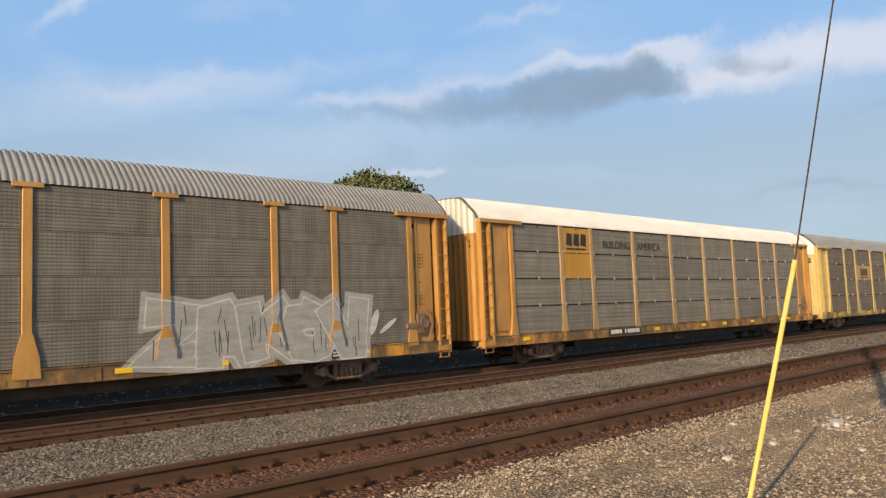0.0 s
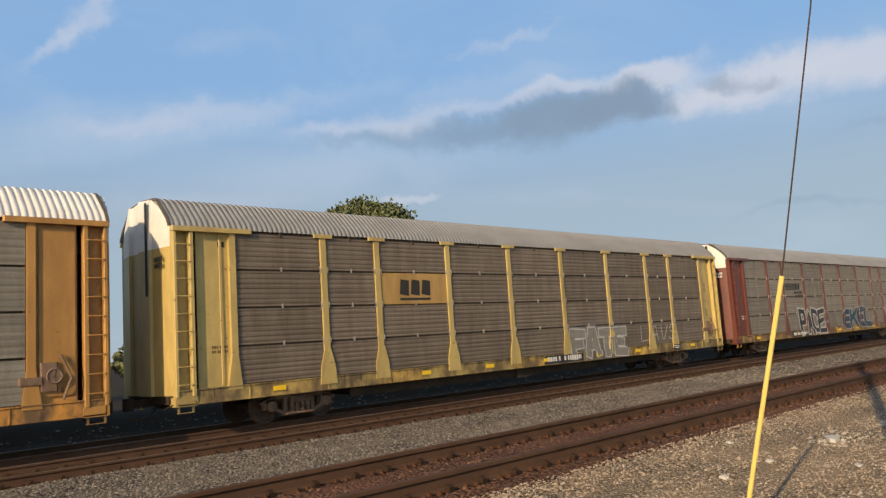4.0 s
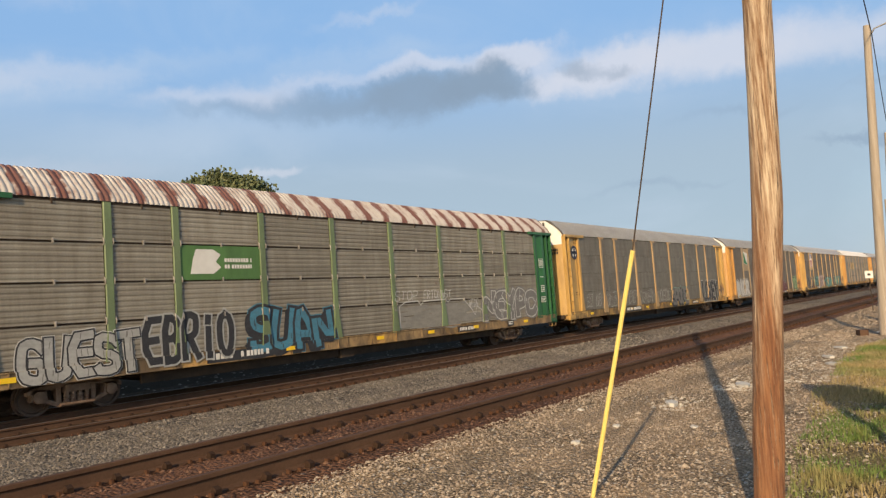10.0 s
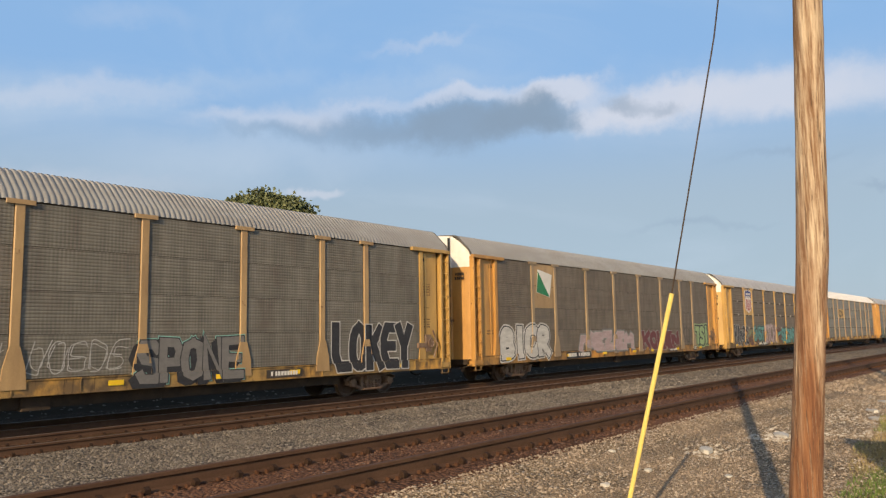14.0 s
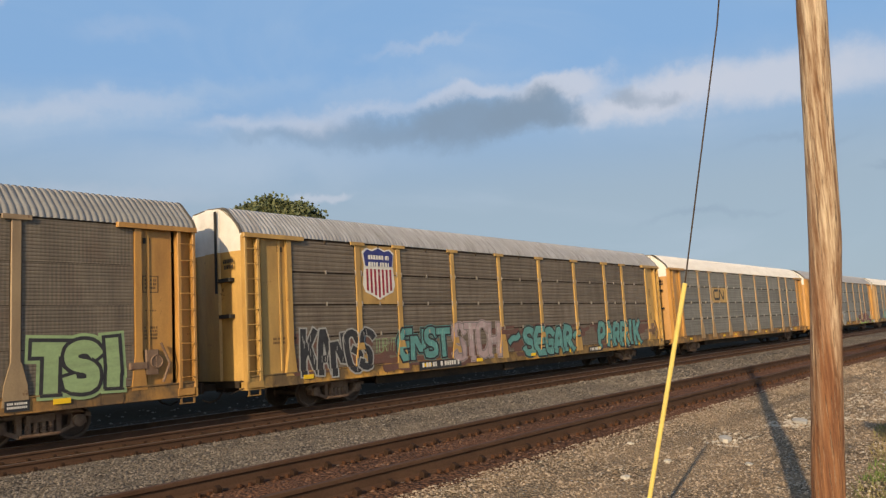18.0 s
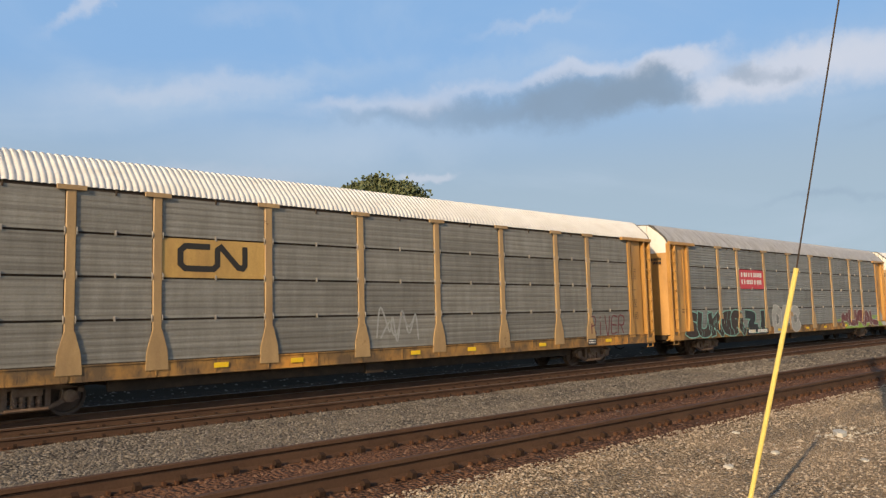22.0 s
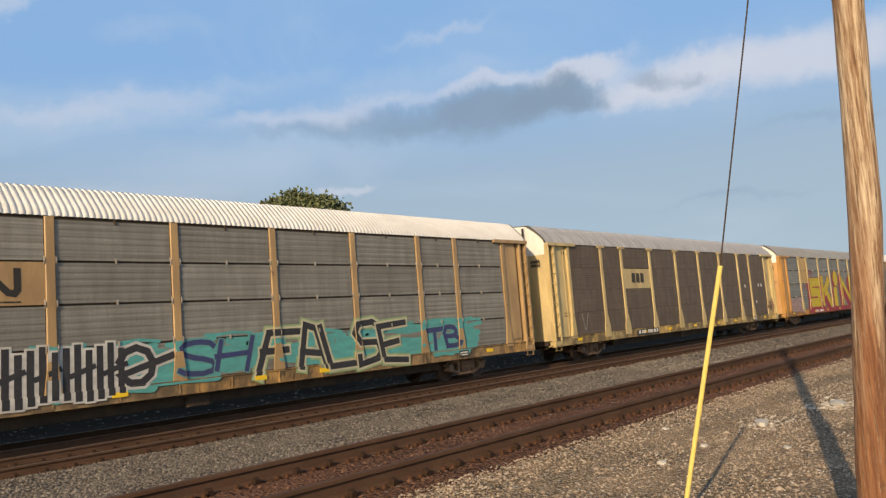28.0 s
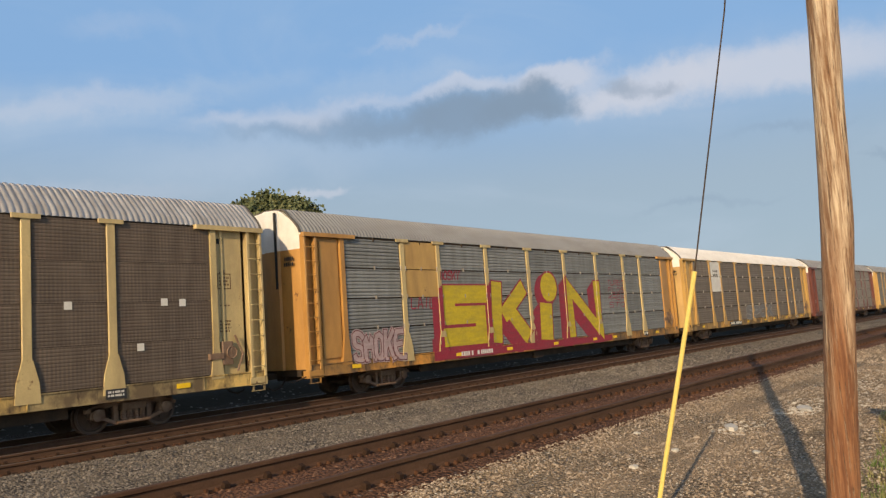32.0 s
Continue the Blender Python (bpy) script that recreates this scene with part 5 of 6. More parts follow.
def sill_marks(car, seed, board=True, board_x=None):
    """Reflectors along the sill, a number board in bars, inspection stencils."""
    rnd = random.Random(seed)
    for x in (-11.2, -6.1, -3.2, 0.6, 3.3, 6.2, 10.6):
        put_mesh("reflector", REFLECT, REFLECTOR, car, at=(x + rnd.uniform(-0.5, 0.5), -SIDE - 0.052, 0.93))
    bx = board_x if board_x is not None else -5.4
    if board:
        part("number_board", Geo().box(bx - 1.15, bx + 1.15, -SIDE - 0.058, -SIDE - 0.051, SILL_LOW + 0.03, SILL_TOP - 0.05), S_BLACK, car)
        bars(car, bx - 0.62, 0.92, 0.75, 0.27, 1, WHITE, y=-SIDE - 0.060, seed=seed)
        bars(car, bx + 0.50, 0.92, 1.05, 0.26, 1, WHITE, y=-SIDE - 0.060, seed=seed + 1)
    if seed % 2 == 0 or car in CARS[4:8]:
        part("stencil_plate", Geo().box(5.2, 6.5, -SIDE - 0.058, -SIDE - 0.051, SILL_LOW + 0.05, SILL_TOP - 0.08), S_SMUDGE, car, "dark patch with pale stencilled marks")
        bars(car, 5.85, 0.90, 1.0, 0.20, 1, WHITE, y=-SIDE - 0.060, seed=seed + 7)
    part("stencil_plate", Geo().box(9.0, 9.5, -SIDE - 0.058, -SIDE - 0.051, SILL_LOW + 0.06, SILL_TOP - 0.07), S_BLACK, car)
    bars(car, 9.25, 0.92, 0.4, 0.16, 2, WHITE, y=-SIDE - 0.060, seed=seed + 2)


LATCHED, FLUTED = {CARS[k].name for k in (4, 7, 8)}, {CARS[k].name for k in (1, 10)}


def end_marks(car, seed, ink, y=-SIDE + 0.058, brake=True):
    """Lettering, stencil frames and hardware at both ends."""
    outline_box(car, 12.35, 3.55, 0.42, 0.42, ink, y)
    bars(car, 12.35, 3.55, 0.30, 0.28, 3, ink, y=y, seed=seed)
    bars(car, 12.35, 2.9, 0.30, 0.06, 1, ink, y=y, seed=seed + 1)
    bars(car, 12.35, 2.35, 0.34, 0.35, 4, ink, y=y, seed=seed + 2)
    bars(car, -12.35, 2.0, 0.42, 0.22, 2, ink, y=y, seed=seed + 3)
    for z in (2.75, 3.75) if car.name in LATCHED else ():
        put_mesh("door_latch", share("latch", lambda: Geo().box(-HALF - 0.16, -HALF + 0.02, -1.15, -0.62, -0.05, 0.05, bev=0.02).mesh("door_latch")), BLACK, car, at=(0, 0, z))
    if not brake:
        outline_box(car, 12.35, 1.85, 0.46, 0.26, ink, y)
        bars(car, 12.35, 1.85, 0.34, 0.16, 2, ink, y=y, seed=seed + 5)
        return
    put_mesh("brake_stand", share("brake_stand", lambda: Geo().box(12.15, 12.5, -SIDE - 0.05, -SIDE + 0.06, 1.35, 1.95, bev=0.03)
             .tube([(12.6, -SIDE - 0.05, 1.15), (12.75, -SIDE - 0.10, 1.6), (12.55, -SIDE - 0.05, 2.1)], 0.03, 6).box(11.75, 12.2, -SIDE - 0.07, -SIDE + 0.03, 1.5, 1.66, bev=0.02).mesh("brake_stand")), CAST, car)
    put_mesh("brake_wheel", share("brake_wheel", lambda: Geo().lathe([(0.15, 0.0), (0.17, -0.02), (0.15, -0.04), (0.135, -0.02)], "y", (12.42, -SIDE - 0.06, 1.66), 18)
             .box(12.27, 12.57, -SIDE - 0.09, -SIDE - 0.07, 1.645, 1.675).box(12.405, 12.435, -SIDE - 0.09, -SIDE - 0.07, 1.51, 1.81).mesh("brake_wheel")), CAST, car)
    for x in (-12.25, 12.25):
        put_mesh("peep_hole", share("hole", lambda: Geo().box(-0.09, 0.09, 0.0, 0.02, -0.07, 0.07, bev=0.02).mesh("peep_hole")), BLACK, car, at=(x, -SIDE + 0.045, 4.62))
    if car.name not in FLUTED:
        put_mesh("door_rod", share("rod", lambda: Geo().box(-HALF - 0.185, -HALF - 0.165, -0.62, -0.52, 3.4, 5.72).mesh("door_rod")), BLACK, car)


def end_face_bars(car, seed, ink):
    """Road marks on the hooded end, as bars."""
    rnd, g = random.Random(seed), Geo()
    for r in range(2):
        yy = -1.20
        while yy < -0.78:
            w = rnd.uniform(0.04, 0.09)
            g.box(-HALF - 0.052, -HALF - 0.046, yy, yy + w, 4.22 - r * 0.16, 4.33 - r * 0.16)
            yy += w + 0.025
    part("end_lettering", g, ink, car)


for k, car in enumerate(CARS[:15]):
    sill_marks(car, 10 * k + 3, board=k not in (0, 8, 10), board_x={2: 1.2, 9: -5.6, 3: -5.7}.get(k))
    end_marks(car, 7 * k, WHITE if k in (3, 4, 14) else FADED, -SIDE - 0.071 if k == 4 else -SIDE + 0.058, k not in (4, 8, 9, 10))
    end_face_bars(car, k, WHITE if k in (3, 4) else INK)


def block_mark(car, b, r, material, count=3, underline=True):
    """A brand plate's emblem as plain blocks."""
    m, w = bay(b)
    z = (ROWS_Z[r] + ROWS_Z[r + 1]) / 2
    for i in range(count):
        x = m + (i - (count - 1) / 2) * 0.44
        shape(car, "emblem_block", [(x - 0.19, z - 0.20), (x + 0.17, z - 0.25), (x + 0.19, z + 0.22), (x - 0.13, z + 0.25)], material)
    if underline:
        shape(car, "emblem_bar", [(m - 0.62, z - 0.38), (m + 0.62, z - 0.38), (m + 0.62, z - 0.31), (m - 0.62, z - 0.31)], material)


A, B, C, D, E, F, G, H, I, J, K, L, M, N = CARS[:14]
piece(A, "ZAKOV", 4.0, 10.2, 0.80, 2.42, S_WHITE, S_SILVER, 5, "large pale silver graffiti with white rim", stroke=0.52, edge=0.045, crowd=0.34, wild=0.09, lean=0.25, shine=S_BLACK, halo=S_SILVER, halo_edge=0.13, soft=0)
outline_tag(A, "NV~K", 4.6, 9.6, 0.95, 2.25, S_BLACK, 6, "thin black lines inside the graffiti", 0.03, 0.4)
for k, (x, z, lean) in enumerate(((10.55, 1.75, 0.12), (11.05, 1.62, 0.30))):
    shape(A, "paint_drop", [(x + lean * math.sin(a * math.pi / 8) + 0.13 * math.cos(a * math.pi / 8), z + 0.36 * math.sin(a * math.pi / 8) * (1 if k == 0 else 0.6)) for a in range(16)], S_WHITE, y=-SIDE - 0.012)

block_mark(B, 1, 3, INK)
put_mesh("slogan", text_mesh("BUILDING", 0.43), INK, B, at=pose(bay(2)[0] + 0.28, -SIDE - 0.012, (ROWS_Z[3] + ROWS_Z[4]) / 2 - 0.12, 90, 0, 0))
put_mesh("slogan", text_mesh("AMERICA", 0.43), INK, B, at=pose(bay(3)[0] - 0.25, -SIDE - 0.012, (ROWS_Z[3] + ROWS_Z[4]) / 2 - 0.12, 90, 0, 0))

block_mark(C, 2, 2, INK)
piece(C, "FATE", 1.7, 5.4, 0.85, 2.0, S_WHITE, S_FIELD, 9, "grey graffiti with white rims", stroke=0.34, edge=0.04, soft=0, shine=S_SMOKE, halo=S_SMOKE)
outline_tag(C, "TSUK", 2.3, 3.8, 2.12, 2.36, S_SMOKE, 3, width=0.03)
outline_tag(C, "LAVS", 6.5, 9.5, 1.3, 1.9, S_WHITE, 4, width=0.04)

m, w = bay(2)
for i in range(5):
    shape(D, "emblem_bar", [(m - 1.2, 3.72 - i * 0.075), (m + 0.1, 3.72 - i * 0.075), (m + 0.1, 3.755 - i * 0.075), (m - 1.2, 3.755 - i * 0.075)], INK)
for x in (0.28, 0.66):
    shape(D, "emblem_block", [(m + x - 0.15, 3.42), (m + x + 0.13, 3.42), (m + x + 0.17, 3.76), (m + x - 0.11, 3.76)], INK)
bars(D, m + 0.5, 3.14, 1.1, 0.40, 2, INK, seed=4)
piece(D, "PACE", -5.5, -1.9, 0.85, 2.25, S_WHITE, S_BLACK, 21, "black sprayed letters with white rim", stroke=0.28, edge=0.085, soft=0, lean=0.35, wild=0.10, crowd=0.22)
outline_tag(D, "~", -1.9, -1.3, 0.9, 1.9, S_WHITE, 20, width=0.06)
piece(D, "EKEL", 1.2, 6.4, 0.95, 2.25, S_SILVER, S_NIGHT, 22, "dark blue sprayed letters with pale rim", stroke=0.25, edge=0.06, lean=0.2, wild=0.05, shine=S_BLUE, crowd=0.22)
outline_tag(D, "V", 0.0, 1.4, 0.95, 1.75, S_SILVER, 26, width=0.045)
outline_tag(D, "~L", 6.5, 8.3, 1.0, 2.0, S_SILVER, 24, width=0.04)
piece(D, "LFR", 9.5, 11.5, 1.12, 2.10, S_WHITE, S_SILVER, 23, "silver letters with white rim and black shadow", stroke=0.34, edge=0.035, drop=S_BLACK, soft=0, crowd=0.2, lean=0.1)

m, w = bay(2)
z = (ROWS_Z[2] + ROWS_Z[3]) / 2
shape(E, "emblem_block", [(m - 1.05, z - 0.33), (m - 0.3, z - 0.33), (m - 0.05, z - 0.15), (m - 0.22, z), (m - 0.05, z + 0.2), (m - 0.3, z + 0.34), (m - 0.85, z + 0.34), (m - 0.95, z + 0.1)], WHITE)
bars(E, m + 0.55, z - 0.05, 0.95, 0.36, 2, WHITE, seed=6)
piece(E, "GUEST", -11.4, -8.5, 0.80, 1.85, S_BLACK, S_SILVER, 31, "silver bubble graffiti with dark lines", stroke=0.33, edge=0.04, crowd=0.22, halo=S_WHITE, halo_edge=0.02, shine=S_SMOKE, wild=0.06)
piece(E, "EBRIO", -8.4, -5.6, 0.90, 2.20, S_SILVER, S_BLACK, 32, "black graffiti with pale rim", stroke=0.34, edge=0.05, crowd=0.18)
piece(E, "SUAN", -5.0, -1.7, 0.90, 2.15, S_BLACK, S_BLUE, 33, "blue and black graffiti", stroke=0.27, edge=0.09, lean=0.3, wild=0.07, crowd=0.25, halo=S_BLUE, halo_edge=0.03, shine=S_BLACK, drop=S_BLACK)
for k, (word, a, b) in enumerate((("STOP", 1.5, 2.9), ("FRTONWST", 3.2, 5.0))):
    outline_tag(E, word, a, b, 2.18, 2.48, S_WHITE, 34 + k, "small white tag", 0.03, 0.3, 1)
outline_tag(E, "WEDR", 6.2, 6.9, 1.75, 2.05, S_WHITE, 37, "small white tag", 0.028, 0.3, 1)
overspray(E, 2.1, 6.4, 1.15, 1.95, S_FIELD, 38, "pale grey sprayed field", 46)
g = Geo()
ribbon(g, [(1.75, 1.2), (1.75, 1.95), (2.1, 2.1), (2.85, 2.12), (3.0, 1.95), (3.2, 2.1), (4.6, 2.12), (4.75, 2.0), (4.9, 2.12), (5.8, 2.1), (6.3, 1.72), (6.6, 1.42), (6.75, 1.78), (7.2, 1.55)], 0.045, -SIDE - 0.006, 0)
part("graffiti", onto_side(E, g), S_WHITE, E, "stepped white line round a pale field")
piece(E, "NEYPC", 7.2, 11.7, 1.12, 2.35, S_WHITE, S_SMOKE, 35, "grey and white faded graffiti", stroke=0.34, edge=0.04, lean=0.25, wild=0.08, crowd=0.30, shine=S_WHITE, halo=S_SMOKE, soft=2)

shape(F, "emblem_ring", [(-12.45 + 0.36 * math.cos(a * math.pi / 12), 4.12 + 0.36 * math.sin(a * math.pi / 12)) for a in range(24)], NAVY, y=-SIDE + 0.03)
shape(F, "emblem_disc", [(-12.45 + 0.24 * math.cos(a * math.pi / 12), 4.12 + 0.24 * math.sin(a * math.pi / 12)) for a in range(24)], S_WHITE, y=-SIDE + 0.024)
for a, b in ((0.07, 0.33), (0.33, 0.07)):
    shape(F, "emblem_cross", [(-12.45 - a, 4.12 - b), (-12.45 + a, 4.12 - b), (-12.45 + a, 4.12 + b), (-12.45 - a, 4.12 + b)], NAVY, y=-SIDE + 0.018)
for i, (word, a, b) in enumerate((("SZ", -11.5, -10.7), ("KB", -10.4, -9.6), ("OLZ", -9.0, -7.6), ("CDBR", -7.0, -4.7), ("SL", -4.2, -3.3), ("KERN", -3.3, -1.7), ("UO", -1.2, -0.3), ("SDE", -0.3, 1.1))):
    for k, (low, high, wide) in enumerate(((1.25, 1.90, 0.024), (1.30, 1.78, 0.018))):
        outline_tag(F, word[::-1] if k else word, a, b, low, high, S_PALE_LINE, 40 + i + 20 * k, "thin white outlined graffiti", wide, 0.6, 1)
piece(F, "SPONE", 1.35, 4.4, 0.85, 1.95, S_BLACK, S_SMOKE, 47, "grey block letters with black lines and pale rim", stroke=0.36, edge=0.028, lean=0.05, wild=0.03, crowd=0.22, halo=S_MINT, halo_edge=0.025, drop=S_BLACK, soft=0)
piece(F, "LOKEY", 7.8, 11.4, 0.85, 2.40, S_WHITE, S_BLACK, 48, "black sprayed letters with white rim", stroke=0.46, edge=0.035, lean=0.06, wild=0.02, crowd=0.30)

m, w = bay(1)
shape(G, "emblem_flag", [(m - 0.65, 3.70), (m + 0.45, 3.5), (m + 0.68, 4.52), (m - 0.5, 4.70)], WHITE)
shape(G, "emblem_field", [(m - 0.64, 3.71), (m + 0.44, 3.52), (m - 0.49, 4.62)], spray("flag_green", (0.02, 0.22, 0.09)), y=-SIDE - 0.021)
piece(G, "BICR", -11.7, -8.0, 0.90, 2.25, S_BLACK, S_WHITE, 51, "white bubble letters with black rim", stroke=0.44, soft=2, edge=0.05, crowd=0.28, halo=S_WHITE, halo_edge=0.06)
piece(G, "NEZEM", -5.1, 0.6, 1.05, 2.0, S_SILVER, S_PINK, 52, "faded pink and silver graffiti", stroke=0.36, edge=0.03, lean=0.25, crowd=0.22, halo=S_SMOKE)
piece(G, "KOLEN", 1.7, 6.8, 0.95, 2.0, S_SILVER, S_MAROON, 53, "maroon graffiti with silver rim", stroke=0.34, edge=0.03, lean=0.2, crowd=0.2)
piece(G, "TS!", 9.6, 11.7, 1.1, 2.25, S_BLACK, S_PALE, 54, "pale green bubble letters with black rim", stroke=0.44, soft=2, edge=0.085, crowd=0.3, halo=S_PALE)
outline_tag(G, "KU", 7.4, 8.7, 1.3, 2.2, S_BLACK, 55, width=0.05)

m, w = bay(1)
SHIELD = [(-0.70, 0.62), (-0.52, 0.75), (-0.28, 0.70), (0, 0.80), (0.28, 0.70), (0.52, 0.75), (0.70, 0.62), (0.63, 0.2), (0.70, -0.4), (0.60, -0.62), (0.3, -0.72), (0, -0.86), (-0.3, -0.72), (-0.60, -0.62), (-0.70, -0.4), (-0.63, 0.2)]
zc = ROWS_Z[3] + 0.06
shape(H, "shield_rim", [(m + 1.06 * a, zc + 1.05 * b) for a, b in SHIELD][::-1], WHITE, y=-SIDE - 0.012)
shape(H, "shield_stripes", [(m - 0.60, zc - 0.58), (m + 0.60, zc - 0.58), (m + 0.58, zc + 0.1), (m - 0.58, zc + 0.1)], WHITE, y=-SIDE - 0.017)
for i in range(7):
    x = m - 0.54 + i * 0.18
    lo = zc - 0.60 - 0.22 * (1 - abs(i - 3) / 3)
    shape(H, "shield_stripe", [(x - 0.045, lo), (x + 0.045, lo), (x + 0.045, zc + 0.1), (x - 0.045, zc + 0.1)], S_RED, y=-SIDE - 0.022)
shape(H, "shield_field", [(m + 0.98 * a, zc + 0.98 * b) for a, b in SHIELD if b > 0.15] [::-1], spray("shield_blue", (0.03, 0.04, 0.22)), y=-SIDE - 0.026)
bars(H, m, zc + 0.36, 0.95, 0.46, 2, WHITE, name="shield_lettering", y=-SIDE - 0.031, seed=9)
overspray(H, -12.0, 11.6, 0.95, 2.15, spray("spray_dull_red", (0.16, 0.075, 0.055)), 60, "dull red sprayed ground", 70)
piece(H, "KANGS", -11.6, -8.7, 0.95, 2.30, S_SILVER, S_BLACK, 61, "black and silver graffiti", stroke=0.37, edge=0.05, lean=0.35, wild=0.09, crowd=0.3, shine=S_SILVER)
outline_tag(H, "TURNT", -8.6, -7.6, 1.5, 1.9, S_PALE, 68, width=0.03)
piece(H, "ENST", -7.5, -4.8, 1.15, 2.20, S_BLACK, S_TEAL, 62, "teal sprayed letters with dark rim", stroke=0.33, edge=0.065, crowd=0.26, shine=S_MINT, halo=S_TEAL, halo_edge=0.02)
piece(H, "STCH", -4.6, -1.7, 0.95, 2.35, S_SMOKE, S_PINK, 63, "pale pink bubble letters", stroke=0.33, edge=0.03, crowd=0.26, shine=S_WHITE, halo=S_PINK, halo_edge=0.03)
piece(H, "~", -1.1, -0.25, 1.3, 1.95, S_BLACK, S_TEAL, 66, "teal sprayed arrow", stroke=0.34, edge=0.065)
piece(H, "SEGAR", 0.0, 3.9, 0.88, 2.08, S_BLACK, S_TEAL, 64, "teal sprayed letters with dark rim", stroke=0.36, edge=0.065, crowd=0.24, shine=S_MINT, halo=S_TEAL, halo_edge=0.01)
piece(H, "~", 3.95, 4.7, 1.3, 1.95, S_BLACK, S_TEAL, 67, "teal sprayed arrow", stroke=0.34, edge=0.065)
piece(H, "PARRIK", 6.3, 10.8, 0.92, 2.15, S_BLACK, S_TEAL, 65, "teal sprayed letters with dark rim", stroke=0.35, edge=0.065, crowd=0.22, shine=S_MINT)

m, w = bay(2)
z = (ROWS_Z[2] + ROWS_Z[3]) / 2
for car in (I, K):
    g = Geo()
    band(g, [(m - 0.22, z + 0.27), (m - 0.78, z + 0.27), (m - 0.90, z + 0.16), (m - 0.90, z - 0.16), (m - 0.78, z - 0.27), (m - 0.06, z - 0.27), (m + 0.04, z - 0.17), (m + 0.04, z + 0.2), (m + 0.14, z + 0.27),
             (m + 0.60, z - 0.22), (m + 0.72, z - 0.24), (m + 0.78, z - 0.16), (m + 0.78, z + 0.24)], 0.145, -SIDE - 0.016, 0)
    part("emblem_band", g, INK, car)
bars(K, m + 0.55, z - 0.42, 0.6, 0.06, 1, INK, seed=13)
scribble(I, -0.9, 0.7, 1.3, 2.2, S_SILVER, 71, width=0.06)
outline_tag(I, "RIVER", 9.2, 11.5, 1.2, 1.85, S_MAROON, 72, "thin dark red tag", 0.055)

bars(J, m, z, 2.2, 0.72, 2, WHITE, seed=11, y=-SIDE - 0.014)
piece(J, "SUKER", -12.4, -7.1, 0.80, 1.95, S_MINT, S_BROWN, 81, "dark brown swirling graffiti with mint rim", stroke=0.36, edge=0.05, soft=2, lean=0.3, wild=0.07, crowd=0.30, shine=S_MINT)
piece(J, "Z!", -6.7, -4.3, 0.85, 1.95, S_MINT, S_BLACK, 84, "black graffiti with mint rim", stroke=0.36, edge=0.05, soft=2, lean=0.3, wild=0.08, crowd=0.25)
piece(J, "DFC", -3.7, -0.5, 0.80, 2.20, S_WHITE, S_SILVER, 82, "grey block letters with white rim", stroke=0.36, edge=0.045, lean=0.04, wild=0.02, crowd=0.22)
overspray(J, 5.6, 11.6, 0.80, 1.5, S_LIME, 85, "lime sprayed ground", 40)
piece(J, "MURAL", 5.6, 11.6, 0.85, 1.85, S_WHITE, S_MAROON, 83, "maroon graffiti with white rim on lime", stroke=0.35, edge=0.035, lean=0.3, wild=0.08, crowd=0.28, shine=S_PINK)
shape(J, "graffiti", [(11.95, 1.12), (12.85, 1.12), (12.85, 1.45), (12.35, 1.85), (11.95, 1.62)], S_SILVER, y=-SIDE + 0.054, label="grey and lime sprayed shape")
shape(J, "graffiti", [(11.2, 0.79), (12.5, 0.79), (12.15, 1.04), (11.2, 1.04)], S_LIME, y=-SIDE - 0.058, label="lime sprayed shape")
shape(J, "graffiti", [(12.54, 0.79), (13.4, 0.79), (13.4, 1.04), (12.2, 1.04)], S_WHITE, y=-SIDE - 0.058, label="white sprayed shape")
scribble(J, -13.0, -12.2, 2.2, 4.4, FADED, 86, "dark scrawl on the end panel", width=0.04, points=5)

overspray(K, -9.6, 9.6, 1.05, 2.15, spray("spray_turquoise", (0.10, 0.40, 0.38)), 90, "teal sprayed ground", 170)
g = Geo()
for k in range(15):
    x = -6.35 + k * 0.245
    for layer, wide, slot in ((0.0045, 0.25, 0), (0.0085, 0.15, 1)):
        band(g, [(x, 0.98 + 0.05 * math.sin(k)), (x + 0.02, 2.0 + 0.08 * math.sin(2.1 * k))], wide, -SIDE - layer - k * 0.00008, slot)
    if k % 3 == 1:
        band(g, [(x - 0.12, 1.45), (x + 0.36, 1.62)], 0.12, -SIDE - 0.0112, 1)
for c, turn in ((-7.0, 1), (-2.55, -1)):
    for layer, wide, slot in ((0.0048, 0.30, 0), (0.0088, 0.17, 1)):
        band(g, [(c + turn * 0.42 * math.cos(a), 1.55 + 0.42 * math.sin(a)) for a in (0.3, 0.9, 1.6, 2.3, 3.0, 3.7, 4.4, 5.1, 5.8)] + [(c - turn * 0.9, 1.72)], wide, -SIDE - layer, slot)
part("graffiti", onto_side(K, g), [S_WHITE, S_BLACK], K, "close black uprights with white rims on teal ground")
outline_tag(K, "LAZER", -9.3, -7.8, 1.25, 1.65, S_WHITE, 96, width=0.03)
piece(K, "SH", -1.5, 0.6, 1.15, 2.05, S_TEAL, S_NAVY, 92, "dark blue graffiti on teal ground", stroke=0.15, edge=0.03, lean=0.3, wild=0.08)
piece(K, "FALSE", 1.0, 6.4, 0.95, 2.25, S_CREAM, S_BLACK, 93, "black sprayed letters with cream rim", stroke=0.17, edge=0.06, lean=0.45, wild=0.09, crowd=0.35, soft=0, halo=S_PALE, halo_edge=0.05)
piece(K, "TB", 7.4, 9.2, 1.15, 1.95, S_TEAL, S_NAVY, 94, "blue tag on teal ground", stroke=0.20, edge=0.03, lean=0.3)
for k, word in enumerate(("TUSI", "REAK", "BOS")):
    outline_tag(K, word, -11.0, -9.6, 1.25 + 0.33 * k, 1.52 + 0.33 * k, S_NAVY, 195 + k, "dark blue tag", 0.045, 0.4, 1)

